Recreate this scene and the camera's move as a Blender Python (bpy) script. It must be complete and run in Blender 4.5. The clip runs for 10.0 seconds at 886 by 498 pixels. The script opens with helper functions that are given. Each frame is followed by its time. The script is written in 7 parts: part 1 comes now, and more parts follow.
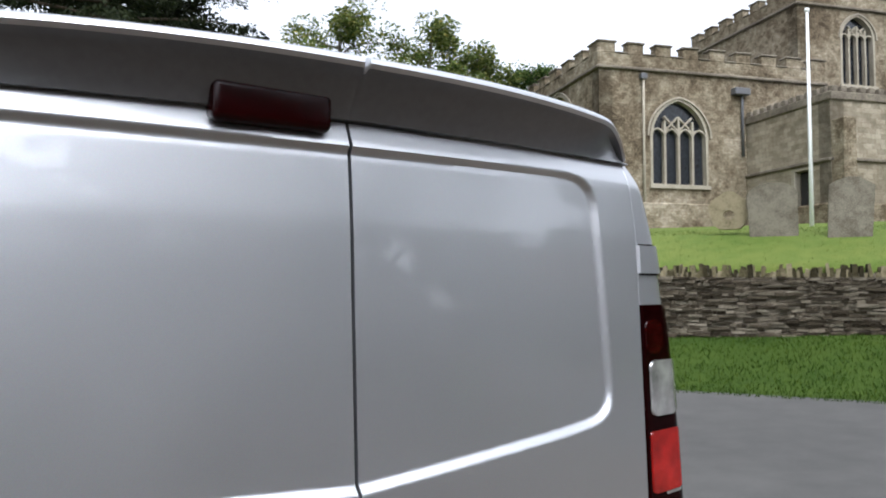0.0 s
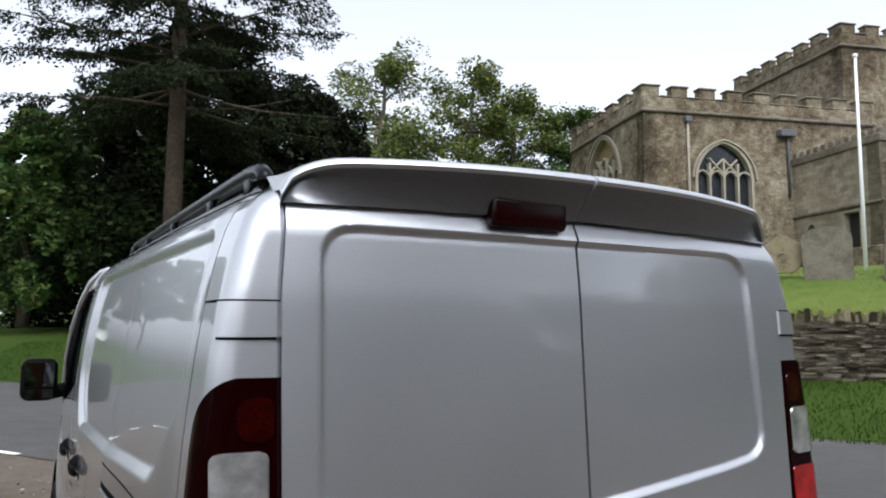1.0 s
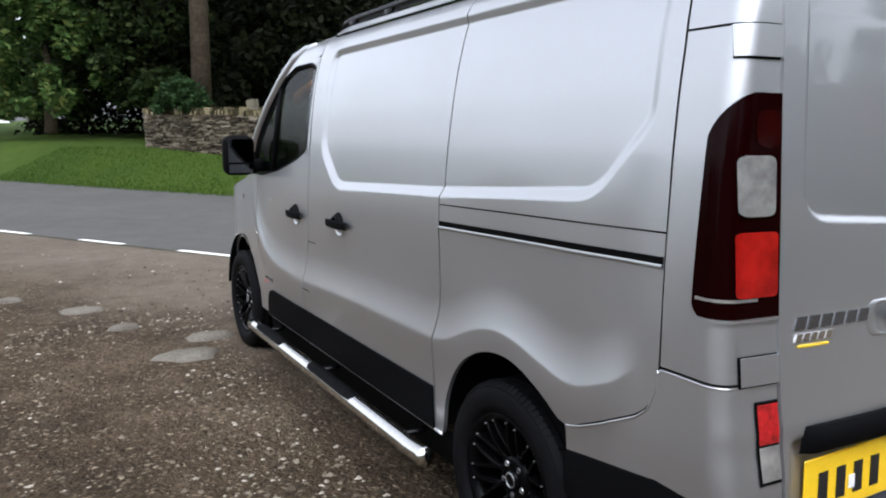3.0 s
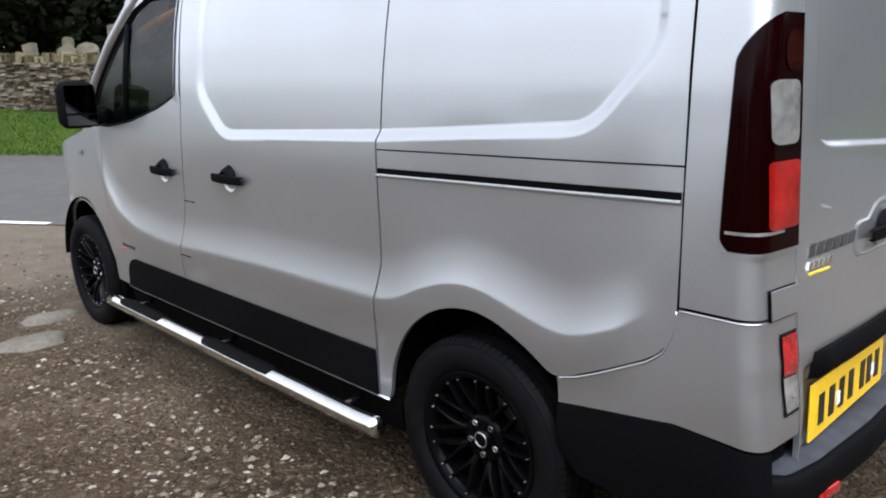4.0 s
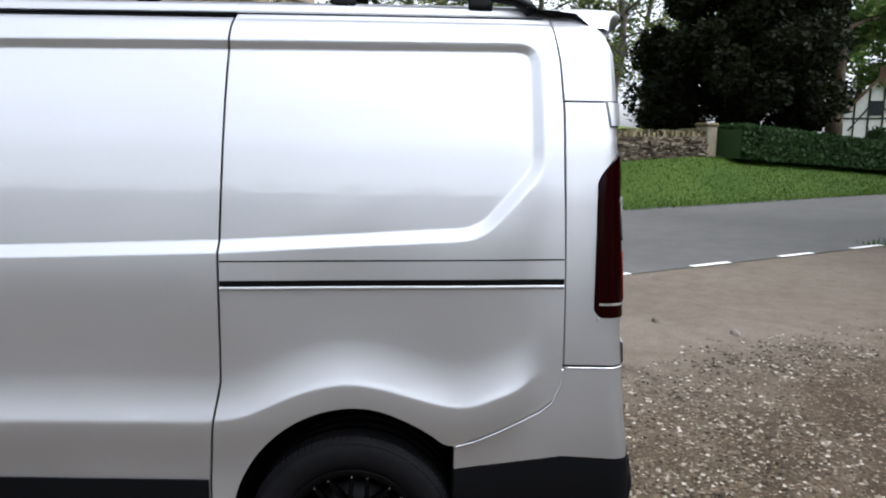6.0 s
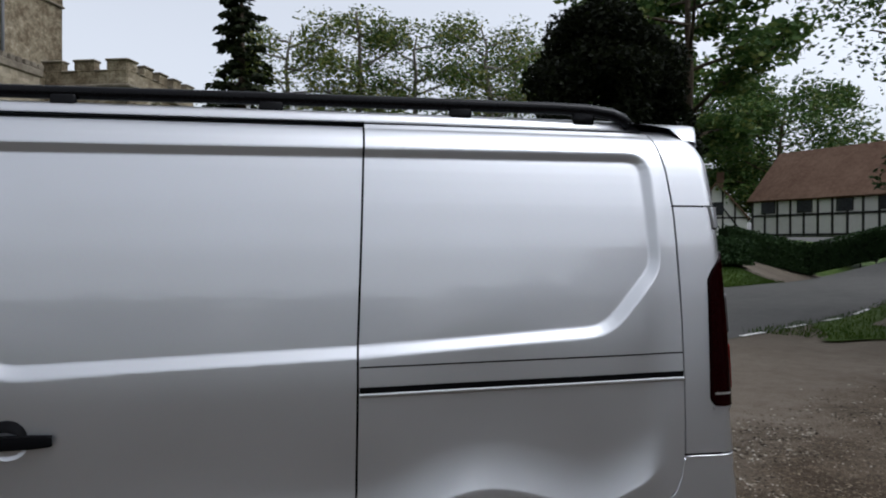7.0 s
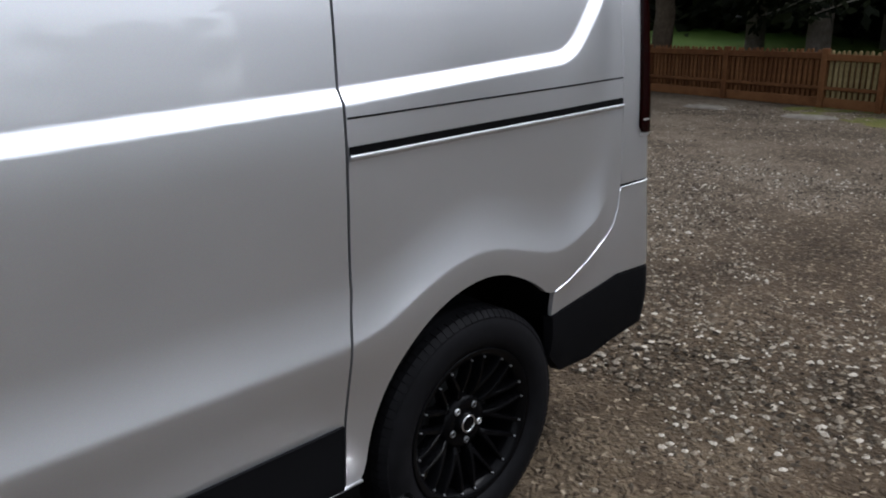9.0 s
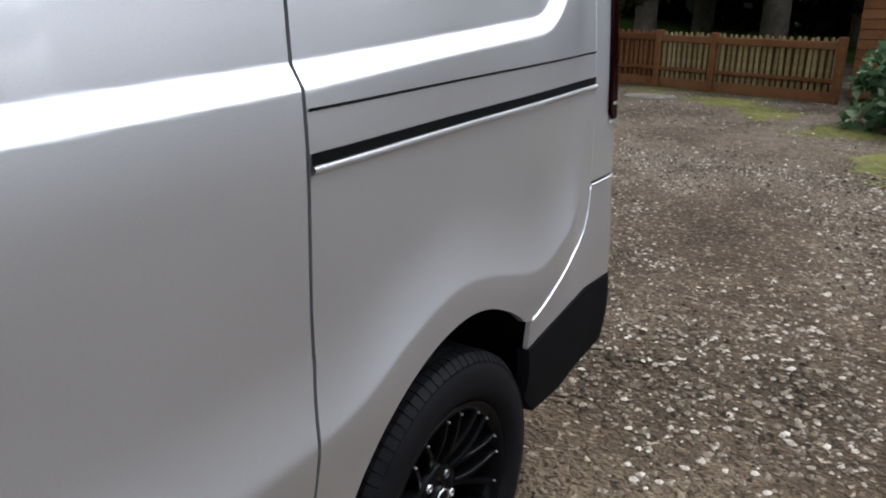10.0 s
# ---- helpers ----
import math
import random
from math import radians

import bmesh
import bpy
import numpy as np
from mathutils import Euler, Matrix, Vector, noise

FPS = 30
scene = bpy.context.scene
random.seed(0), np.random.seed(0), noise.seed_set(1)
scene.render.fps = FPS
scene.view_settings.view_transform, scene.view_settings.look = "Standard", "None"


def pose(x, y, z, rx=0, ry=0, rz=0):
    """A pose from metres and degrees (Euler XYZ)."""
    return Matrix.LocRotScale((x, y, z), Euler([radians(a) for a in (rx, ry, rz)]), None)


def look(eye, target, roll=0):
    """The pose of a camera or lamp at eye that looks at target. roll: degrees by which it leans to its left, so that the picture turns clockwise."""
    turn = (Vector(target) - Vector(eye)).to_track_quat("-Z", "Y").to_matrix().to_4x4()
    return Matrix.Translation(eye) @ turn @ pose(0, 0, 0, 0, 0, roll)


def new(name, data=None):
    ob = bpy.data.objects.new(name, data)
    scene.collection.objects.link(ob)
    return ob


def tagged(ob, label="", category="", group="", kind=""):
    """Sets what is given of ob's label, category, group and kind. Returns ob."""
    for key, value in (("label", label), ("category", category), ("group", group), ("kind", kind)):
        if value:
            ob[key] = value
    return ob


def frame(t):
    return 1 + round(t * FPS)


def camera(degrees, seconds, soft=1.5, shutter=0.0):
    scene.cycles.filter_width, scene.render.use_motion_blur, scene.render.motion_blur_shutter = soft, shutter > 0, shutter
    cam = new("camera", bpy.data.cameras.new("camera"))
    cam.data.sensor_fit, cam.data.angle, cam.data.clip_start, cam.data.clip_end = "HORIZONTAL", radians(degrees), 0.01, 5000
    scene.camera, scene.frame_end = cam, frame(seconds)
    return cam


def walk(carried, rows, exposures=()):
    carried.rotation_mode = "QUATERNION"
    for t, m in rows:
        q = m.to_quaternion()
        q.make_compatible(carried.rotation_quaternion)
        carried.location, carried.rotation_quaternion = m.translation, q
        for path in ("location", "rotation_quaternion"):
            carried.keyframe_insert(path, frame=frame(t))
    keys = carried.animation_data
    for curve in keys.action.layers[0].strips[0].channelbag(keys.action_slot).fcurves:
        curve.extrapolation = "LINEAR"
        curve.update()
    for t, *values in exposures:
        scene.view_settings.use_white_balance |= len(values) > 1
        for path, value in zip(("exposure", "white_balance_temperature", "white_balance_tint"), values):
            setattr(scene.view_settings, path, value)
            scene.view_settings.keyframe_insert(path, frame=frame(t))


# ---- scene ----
cam = camera(62.0, 10.0, soft=2.0)
PATH = [
    (0, (-0.641, -1.061, 1.587), (0.448, 0.614, 1.681), 0.0),
    (0.5, (-0.883, -1.218, 1.645), (0.147, 0.49, 1.79), 1.2),
    (1, (-1.228, -1.214, 1.641), (-0.227, 0.506, 1.84), 0.3),
    (1.5, (-1.493, -1.207, 1.595), (-0.578, 0.572, 1.591), 1.5),
    (2, (-1.686, -1.236, 1.491), (-0.763, 0.524, 1.275), -0.6),
    (2.5, (-1.918, -1.158, 1.445), (-0.934, 0.549, 1.101), -0.4),
    (2.7, (-2.082, -1.038, 1.448), (-1.114, 0.688, 1.155), 0.1),
    (3.8, (-2.382, -0.53, 1.415), (-1.115, 0.952, 0.97), -0.1),
    (4, (-2.451, -0.427, 1.42), (-1.077, 0.953, 0.964), -1.0),
    (4.2, (-2.571, -0.313, 1.41), (-1.098, 0.971, 0.983), -1.6),
    (4.5, (-2.715, -0.148, 1.429), (-1.074, 0.915, 1.01), -2.4),
    (5, (-2.784, 0.096, 1.425), (-0.969, 0.791, 0.954), -2.2),
    (5.5, (-2.917, 0.375, 1.454), (-0.996, 0.734, 1.027), -0.9),
    (6, (-3.088, 0.706, 1.557), (-1.109, 0.704, 1.27), 0.9),
    (6.2, (-3.099, 0.846, 1.577), (-1.108, 0.702, 1.453), 1.6),
    (7.3, (-3.061, 1.761, 1.547), (-1.106, 1.346, 1.477), 0.2),
    (7.5, (-2.986, 1.926, 1.539), (-1.051, 1.443, 1.386), 1.2),
    (8, (-2.74, 2.131, 1.461), (-0.891, 1.444, 1.131), -1.0),
    (8.5, (-2.5, 2.194, 1.4), (-0.825, 1.224, 0.898), 0.1),
    (9, (-2.182, 2.242, 1.384), (-0.784, 0.939, 0.795), -1.1),
    (9.5, (-1.891, 2.188, 1.335), (-0.645, 0.76, 0.694), 1.3),
    (10, (-1.644, 2.066, 1.338), (-0.59, 0.492, 0.697), 0.0),
]
walk(cam, [(row[0], look(*row[1:])) for row in PATH], exposures=[(0, 1.42, 5900, 11), (1, 1.13, 5900, 11), (2, 1.13, 5900, 11), (2.5, 1.28, 5900, 11), (4, 1.65, 5900, 11), (4.5, 1.62, 5900, 11), (5, 1.53, 5900, 11), (5.5, 1.76, 5900, 11), (6.2, 1.72, 5900, 11), (7.4, 0.15, 5900, 11), (8, 0.15, 5900, 11), (8.5, 0.68, 5900, 11), (9, 1.3, 5900, 11), (10, 1.82, 5900, 11)])

# ---- world and light: a bright overcast day ----
world = bpy.data.worlds.new("overcast_sky")
scene.world = world
world.use_nodes = True
wn = world.node_tree
sky = wn.nodes.new("ShaderNodeTexSky")
sky.sky_type = "NISHITA"
sky.sun_disc = False
sky.sun_elevation = radians(58)
sky.sun_rotation = radians(200)
sky.dust_density = 4.0
sky.air_density = 1.0
grey = wn.nodes.new("ShaderNodeHueSaturation")
grey.inputs["Saturation"].default_value = 0.12
wn.links.new(sky.outputs[0], grey.inputs["Color"])
wn.links.new(grey.outputs[0], wn.nodes["Background"].inputs[0])
wn.nodes["Background"].inputs[1].default_value = 0.15
sun_data = bpy.data.lights.new("sun", "SUN")
sun_data.energy = 0.32
sun_data.angle = radians(28)
sun_data.color = (1.0, 0.98, 0.955)
sun = new("sun", sun_data)
sun.matrix_world = look((-10, -15, 34), (0, 0, 0))


# ---- helpers ----
def smooth(a, b, x):
    t = min(1.0, max(0.0, (x - a) / (b - a)))
    return t * t * (3 - 2 * t)


def lerp(a, b, t):
    return a + (b - a) * t


def interp(x, pts):
    if x <= pts[0][0]:
        return pts[0][1]
    for (x0, y0), (x1, y1) in zip(pts, pts[1:]):
        if x <= x1:
            return y0 + (y1 - y0) * (x - x0) / (x1 - x0)
    return pts[-1][1]


def link_mesh(name, me, material, parent=None, label="", smooth_shade=True, kind=""):
    if material is not None:
        me.materials.append(material)
    if smooth_shade:
        me.polygons.foreach_set("use_smooth", [True] * len(me.polygons))
    ob = new(name, me)
    if parent is not None:
        ob.parent = parent
    if label or kind:
        tagged(ob, label, kind=kind)
    return ob


def part(name, bm, material, parent=None, label="", smooth_shade=True, kind=""):
    me = bpy.data.meshes.new(name)
    bm.to_mesh(me)
    bm.free()
    return link_mesh(name, me, material, parent, label, smooth_shade, kind)


def raw(name, verts, faces, material, parent=None, label="", smooth_shade=False, kind=""):
    me = bpy.data.meshes.new(name)
    me.from_pydata(verts, [], faces)
    me.update()
    return link_mesh(name, me, material, parent, label, smooth_shade, kind)


def empty(name, label, category, group="", m=None):
    ob = tagged(new(name), label, category, group)
    ob.empty_display_size = 0.2
    if m is not None:
        ob.matrix_world = m
    return ob


def add_box(bm, size, m, bevel=0.0, seg=2):
    made = bmesh.ops.create_cube(bm, size=1, matrix=m @ Matrix.Diagonal((*size, 1)))
    if bevel:
        edges = {e for v in made["verts"] for e in v.link_edges}
        bmesh.ops.bevel(bm, geom=list(edges), offset=bevel, segments=seg, profile=0.5, affect="EDGES")


def box_bm(size, m=Matrix(), bevel=0.0, seg=2):
    bm = bmesh.new()
    add_box(bm, size, m, bevel, seg)
    return bm


def tube_points(path, radius, sides=8, closed=False, caps=True):
    """Vertices and faces of a round bar along a path; radius may be a list."""
    path = [Vector(p) for p in path]
    n = len(path)
    verts, faces = [], []
    up = Vector((0.123, 0.31, 0.94))
    for i, p in enumerate(path):
        a = path[(i - 1) % n] if closed or i > 0 else p
        b = path[(i + 1) % n] if closed or i < n - 1 else p
        t = (b - a).normalized()
        side = t.cross(up)
        if side.length < 1e-3:
            side = t.cross(Vector((1, 0, 0)))
        side.normalize()
        other = side.cross(t)
        r = radius[i] if isinstance(radius, (list, tuple)) else radius
        for k in range(sides):
            a2 = 2 * math.pi * k / sides
            verts.append(p + side * (r * math.cos(a2)) + other * (r * math.sin(a2)))
    for i in range(n if closed else n - 1):
        j = (i + 1) % n
        for k in range(sides):
            l = (k + 1) % sides
            faces.append((i * sides + k, j * sides + k, j * sides + l, i * sides + l))
    if caps and not closed:
        faces.append(tuple(range(sides)))
        faces.append(tuple(range((n - 1) * sides, n * sides))[::-1])
    return verts, faces


def tube(name, path, radius, material, parent=None, label="", sides=8, closed=False):
    v, f = tube_points(path, radius, sides, closed)
    return raw(name, v, f, material, parent, label, True)


def lathe(name, profile, material, parent=None, label="", steps=48, m=Matrix()):
    """A turned solid about the local x axis: profile of (x, radius)."""
    verts, faces = [], []
    k = len(profile)
    for i in range(steps):
        a = 2 * math.pi * i / steps
        for x, r in profile:
            verts.append(m @ Vector((x, r * math.cos(a), r * math.sin(a))))
    for i in range(steps):
        j = (i + 1) % steps
        for q in range(k - 1):
            faces.append((i * k + q, i * k + q + 1, j * k + q + 1, j * k + q))
    return raw(name, verts, faces, material, parent, label, True)


# ---- materials ----
def nodes_of(name):
    m = bpy.data.materials.new(name)
    m.use_nodes = True
    nt = m.node_tree
    return m, nt, nt.nodes["Principled BSDF"]


def ramp(nt, source, stops):
    r = nt.nodes.new("ShaderNodeValToRGB")
    while len(r.color_ramp.elements) < len(stops):
        r.color_ramp.elements.new(0.5)
    for e, (pos, col) in zip(r.color_ramp.elements, stops):
        e.position = pos
        e.color = (*col, 1)
    nt.links.new(source, r.inputs[0])
    return r.outputs[0]


def coords(nt):
    return nt.nodes.new("ShaderNodeTexCoord").outputs["Object"]


def noise_tex(nt, vector, scale, detail=4.0, rough=0.55):
    n = nt.nodes.new("ShaderNodeTexNoise")
    n.inputs["Scale"].default_value = scale
    n.inputs["Detail"].default_value = detail
    n.inputs["Roughness"].default_value = rough
    nt.links.new(vector, n.inputs["Vector"])
    return n.outputs["Fac"]


def mix(nt, fac, a, b, blend="MIX"):
    m = nt.nodes.new("ShaderNodeMix")
    m.data_type = "RGBA"
    m.blend_type = blend
    for socket, value in ((m.inputs[0], fac), (m.inputs[6], a), (m.inputs[7], b)):
        if hasattr(value, "is_linked"):
            nt.links.new(value, socket)
        elif isinstance(value, (int, float)):
            socket.default_value = value
        else:
            socket.default_value = (*value, 1)
    return m.outputs[2]


def bump(nt, height, bsdf, strength=0.3, distance=0.01):
    b = nt.nodes.new("ShaderNodeBump")
    b.inputs["Strength"].default_value = strength
    b.inputs["Distance"].default_value = distance
    nt.links.new(height, b.inputs["Height"])
    nt.links.new(b.outputs[0], bsdf.inputs["Normal"])


def plain(name, col, rough=0.5, metal=0.0, coat=0.0, spec=0.5, grain=0.08, scale=60.0, relief=0.0):
    """A surface of one colour with a slight grain and uneven gloss."""
    m, nt, b = nodes_of(name)
    co = coords(nt)
    f = noise_tex(nt, co, scale)
    lo = tuple(c * (1 - grain) for c in col)
    hi = tuple(min(1, c * (1 + grain)) for c in col)
    nt.links.new(ramp(nt, f, [(0.3, lo), (0.7, hi)]), b.inputs["Base Color"])
    b.inputs["Roughness"].default_value = rough
    b.inputs["Metallic"].default_value = metal
    b.inputs["Coat Weight"].default_value = coat
    b.inputs["Coat Roughness"].default_value = 0.04
    b.inputs["Specular IOR Level"].default_value = spec
    if relief:
        bump(nt, f, b, relief, 0.004)
    return m


def mottled(name, stops, scales=(0.7, 6.0, 40.0), rough=0.9, relief=0.4, distance=0.02, island=0.0, objrand=0.0):
    """A rough natural surface: three scales of noise through one colour ramp."""
    m, nt, b = nodes_of(name)
    co = coords(nt)
    big, mid, fine = (noise_tex(nt, co, s, 5.0) for s in scales)
    a = nt.nodes.new("ShaderNodeMath")
    a.operation = "MULTIPLY_ADD"
    nt.links.new(big, a.inputs[0])
    a.inputs[1].default_value = 0.45
    c = nt.nodes.new("ShaderNodeMath")
    c.operation = "MULTIPLY_ADD"
    nt.links.new(mid, c.inputs[0])
    c.inputs[1].default_value = 0.33
    d = nt.nodes.new("ShaderNodeMath")
    d.operation = "MULTIPLY"
    nt.links.new(fine, d.inputs[0])
    d.inputs[1].default_value = 0.40
    nt.links.new(d.outputs[0], c.inputs[2])
    nt.links.new(c.outputs[0], a.inputs[2])
    value = a.outputs[0]
    if island or objrand:
        e = nt.nodes.new("ShaderNodeMath")
        e.operation = "MULTIPLY_ADD"
        src = nt.nodes.new("ShaderNodeNewGeometry").outputs["Random Per Island"] if island else nt.nodes.new("ShaderNodeObjectInfo").outputs["Random"]
        nt.links.new(src, e.inputs[0])
        e.inputs[1].default_value = island or objrand
        f = nt.nodes.new("ShaderNodeMath")
        f.operation = "SUBTRACT"
        nt.links.new(value, f.inputs[0])
        f.inputs[1].default_value = 0.5 * (island or objrand)
        nt.links.new(f.outputs[0], e.inputs[2])
        value = e.outputs[0]
    nt.links.new(ramp(nt, value, stops), b.inputs["Base Color"])
    b.inputs["Roughness"].default_value = rough
    b.inputs["Specular IOR Level"].default_value = 0.12
    if relief:
        g = nt.nodes.new("ShaderNodeMath")
        g.operation = "ADD"
        nt.links.new(mid, g.inputs[0])
        nt.links.new(fine, g.inputs[1])
        bump(nt, g.outputs[0], b, relief, distance)
    return m


def paint_silver():
    m, nt, b = nodes_of("silver_metallic_paint")
    co = coords(nt)
    flake = nt.nodes.new("ShaderNodeTexVoronoi")
    flake.inputs["Scale"].default_value = 900
    nt.links.new(co, flake.inputs["Vector"])
    dust = noise_tex(nt, co, 3.0, 6.0)
    col = mix(nt, ramp(nt, dust, [(0.35, (0, 0, 0)), (0.75, (0.25, 0.25, 0.25))]), (0.55, 0.555, 0.57), (0.515, 0.51, 0.505))
    col = mix(nt, 0.05, col, flake.outputs["Color"])
    nt.links.new(col, b.inputs["Base Color"])
    b.inputs["Metallic"].default_value = 0.9
    rough = ramp(nt, dust, [(0.3, (0.38, 0.38, 0.38)), (0.8, (0.44, 0.44, 0.44))])
    nt.links.new(rough, b.inputs["Roughness"])
    b.inputs["Coat Weight"].default_value = 1.0
    b.inputs["Coat IOR"].default_value = 1.6
    b.inputs["Coat Roughness"].default_value = 0.02
    return m


def pane_glass(name, tint):
    """A thin tinted pane: tinted see-through, with a faint clear reflection."""
    m, nt, b = nodes_of(name)
    t = nt.nodes.new("ShaderNodeBsdfTransparent")
    t.inputs[0].default_value = (*tint, 1)
    g = nt.nodes.new("ShaderNodeBsdfGlossy")
    g.inputs["Roughness"].default_value = 0.02
    ms = nt.nodes.new("ShaderNodeMixShader")
    ms.inputs[0].default_value = 0.07
    nt.links.new(t.outputs[0], ms.inputs[1])
    nt.links.new(g.outputs[0], ms.inputs[2])
    nt.links.new(ms.outputs[0], nt.nodes["Material Output"].inputs[0])
    return m


def masonry(name, stops, course, width, joint, along, scales=(0.35, 2.2, 9.0)):
    """Coursed stone: noise colour, each block shaded on its own, recessed joints; along gives the two wall directions."""
    m, nt, b = nodes_of(name)
    co = coords(nt)

    def op(kind, x, y):
        n = nt.nodes.new("ShaderNodeMath")
        n.operation = kind
        for s, v in zip(n.inputs, (x, y)):
            if isinstance(v, (int, float)):
                s.default_value = v
            else:
                nt.links.new(v, s)
        return n.outputs[0]
    sep = nt.nodes.new("ShaderNodeSeparateXYZ")
    nt.links.new(co, sep.inputs[0])
    u = op("ADD", op("MULTIPLY", sep.outputs[0], along[0]), op("MULTIPLY", sep.outputs[1], along[1]))
    warp = noise_tex(nt, co, 1.3, 3)
    comb = nt.nodes.new("ShaderNodeCombineXYZ")
    nt.links.new(op("ADD", u, op("MULTIPLY", warp, 0.25)), comb.inputs[0])
    nt.links.new(op("ADD", sep.outputs[2], op("MULTIPLY", noise_tex(nt, co, 2.0, 2), 0.10)), comb.inputs[1])
    br = nt.nodes.new("ShaderNodeTexBrick")
    nt.links.new(comb.outputs[0], br.inputs["Vector"])
    br.inputs["Scale"].default_value = 1.0
    br.inputs["Brick Width"].default_value = width
    br.inputs["Row Height"].default_value = course
    br.inputs["Mortar Size"].default_value = joint
    br.inputs["Mortar Smooth"].default_value = 0.3
    br.inputs["Color1"].default_value = (0.74, 0.72, 0.68, 1)
    br.inputs["Color2"].default_value = (1.10, 1.08, 1.05, 1)
    br.inputs["Mortar"].default_value = (0.70, 0.68, 0.63, 1)
    big, mid, fine = (noise_tex(nt, co, s, 5.0) for s in scales)
    value = op("ADD", op("ADD", op("MULTIPLY", big, 0.38), op("MULTIPLY", mid, 0.34)), op("MULTIPLY", fine, 0.28))
    col = mix(nt, 1.0, ramp(nt, value, stops), br.outputs["Color"], "MULTIPLY")
    nt.links.new(col, b.inputs["Base Color"])
    b.inputs["Roughness"].default_value = 0.93
    b.inputs["Specular IOR Level"].default_value = 0.12
    bump(nt, op("SUBTRACT", op("MULTIPLY", op("ADD", mid, fine), 0.5), br.outputs["Fac"]), b, 0.5, 0.03)
    return m


def leaf_mat(name, dark, light, yellow=None):
    m, nt, b = nodes_of(name)
    rnd = nt.nodes.new("ShaderNodeNewGeometry").outputs["Random Per Island"]
    stops = [(0.0, dark), (0.75, light)] + ([(1.0, yellow)] if yellow else [])
    nt.links.new(ramp(nt, rnd, stops), b.inputs["Base Color"])
    b.inputs["Roughness"].default_value = 0.6
    b.inputs["Specular IOR Level"].default_value = 0.08
    t = nt.nodes.new("ShaderNodeBsdfTranslucent")
    nt.links.new(ramp(nt, rnd, stops), t.inputs[0])
    ms = nt.nodes.new("ShaderNodeMixShader")
    ms.inputs[0].default_value = 0.25
    nt.links.new(b.outputs[0], ms.inputs[1])
    nt.links.new(t.outputs[0], ms.inputs[2])
    nt.links.new(ms.outputs[0], nt.nodes["Material Output"].inputs[0])
    return m


SILVER = paint_silver()
BLACK_PLASTIC = plain("black_textured_plastic", (0.004, 0.004, 0.0045), 0.55, spec=0.025, grain=0.15, scale=300, relief=0.15)
BLACK_GLOSS = plain("black_gloss_paint", (0.003, 0.003, 0.0035), 0.24, coat=0.0, spec=0.12, grain=0.1)
WHEEL_BLACK = plain("gloss_black_alloy", (0.0022, 0.0022, 0.0025), 0.2, spec=0.06, grain=0.1)
GREY_PLASTIC = plain("worn_grey_bumper_top", (0.038, 0.041, 0.049), 0.5, spec=0.15, grain=0.35, scale=14)
RUBBER = plain("tyre_rubber", (0.0045, 0.0044, 0.005), 0.62, spec=0.06, grain=0.3, scale=25, relief=0.1)
# darker copy of the silver paint for the spoiler's shaded underside
SPOILER_SHADE = plain("shaded_spoiler_silver", (0.15, 0.15, 0.155), 0.30, metal=0.5, coat=0.3, grain=0.06)
# near-black that stands for shade in gaps; also on inner and under faces
SHADE_BLACK = plain("shade_black", (0.002, 0.002, 0.002), 0.9, spec=0.05)
CHROME = plain("polished_steel", (0.78, 0.77, 0.75), 0.12, metal=1.0, grain=0.05, scale=30)
DULL_STEEL = plain("dull_steel", (0.5, 0.5, 0.5), 0.35, metal=1.0)
STUD_STEEL = plain("worn_stud_steel", (0.16, 0.16, 0.165), 0.4, metal=1.0)
DISC_STEEL = plain("grey_brake_disc", (0.010, 0.010, 0.0105), 0.5, metal=0.6)
RED_DARK = plain("dark_red_lens", (0.0055, 0.0003, 0.0005), 0.12, coat=0.0, spec=0.07)
RED_LENS = plain("bright_red_lens", (0.23, 0.006, 0.004), 0.15, coat=0.15, grain=0.45, scale=12)
RED_DIM = plain("dim_red_lens", (0.014, 0.0006, 0.0006), 0.14, coat=0.2, spec=0.1, grain=0.4, scale=30)
RED_FOG = plain("fog_lamp_red_lens", (0.33, 0.006, 0.008), 0.12, coat=1.0, grain=0.5, scale=60)
CLEAR_LENS = plain("clear_reversing_lens", (0.34, 0.33, 0.315), 0.12, metal=0.55, coat=0.8, grain=0.45, scale=16)
BRAKE_DARK = plain("high_brake_lens", (0.011, 0.0004, 0.0006), 0.2, coat=0.0, spec=0.2, grain=0.3, scale=40)
YELLOW = plain("yellow_plate", (0.78, 0.50, 0.012), 0.3, grain=0.03)
INK = plain("black_ink", (0.012, 0.012, 0.012), 0.4)
WHITE_DOT = plain("white_sticker", (0.8, 0.8, 0.8), 0.4)
CHROME_DARK = plain("dark_chrome_lettering", (0.20, 0.20, 0.21), 0.25, metal=0.9)
RED_PAINT = plain("red_badge", (0.55, 0.03, 0.03), 0.35)
YELLOW_BADGE = plain("yellow_badge_line", (0.75, 0.52, 0.03), 0.35)
CAB_GLASS = pane_glass("cab_glass", (0.27, 0.34, 0.30))
MIRROR_GLASS = plain("mirror_glass", (0.22, 0.23, 0.25), 0.03, metal=1.0, grain=0.0)
SEAT_CLOTH = plain("dark_seat_cloth", (0.03, 0.031, 0.034), 0.9, grain=0.3, scale=80)
ORANGE = plain("plain_orange", (0.75, 0.20, 0.02), 0.6)

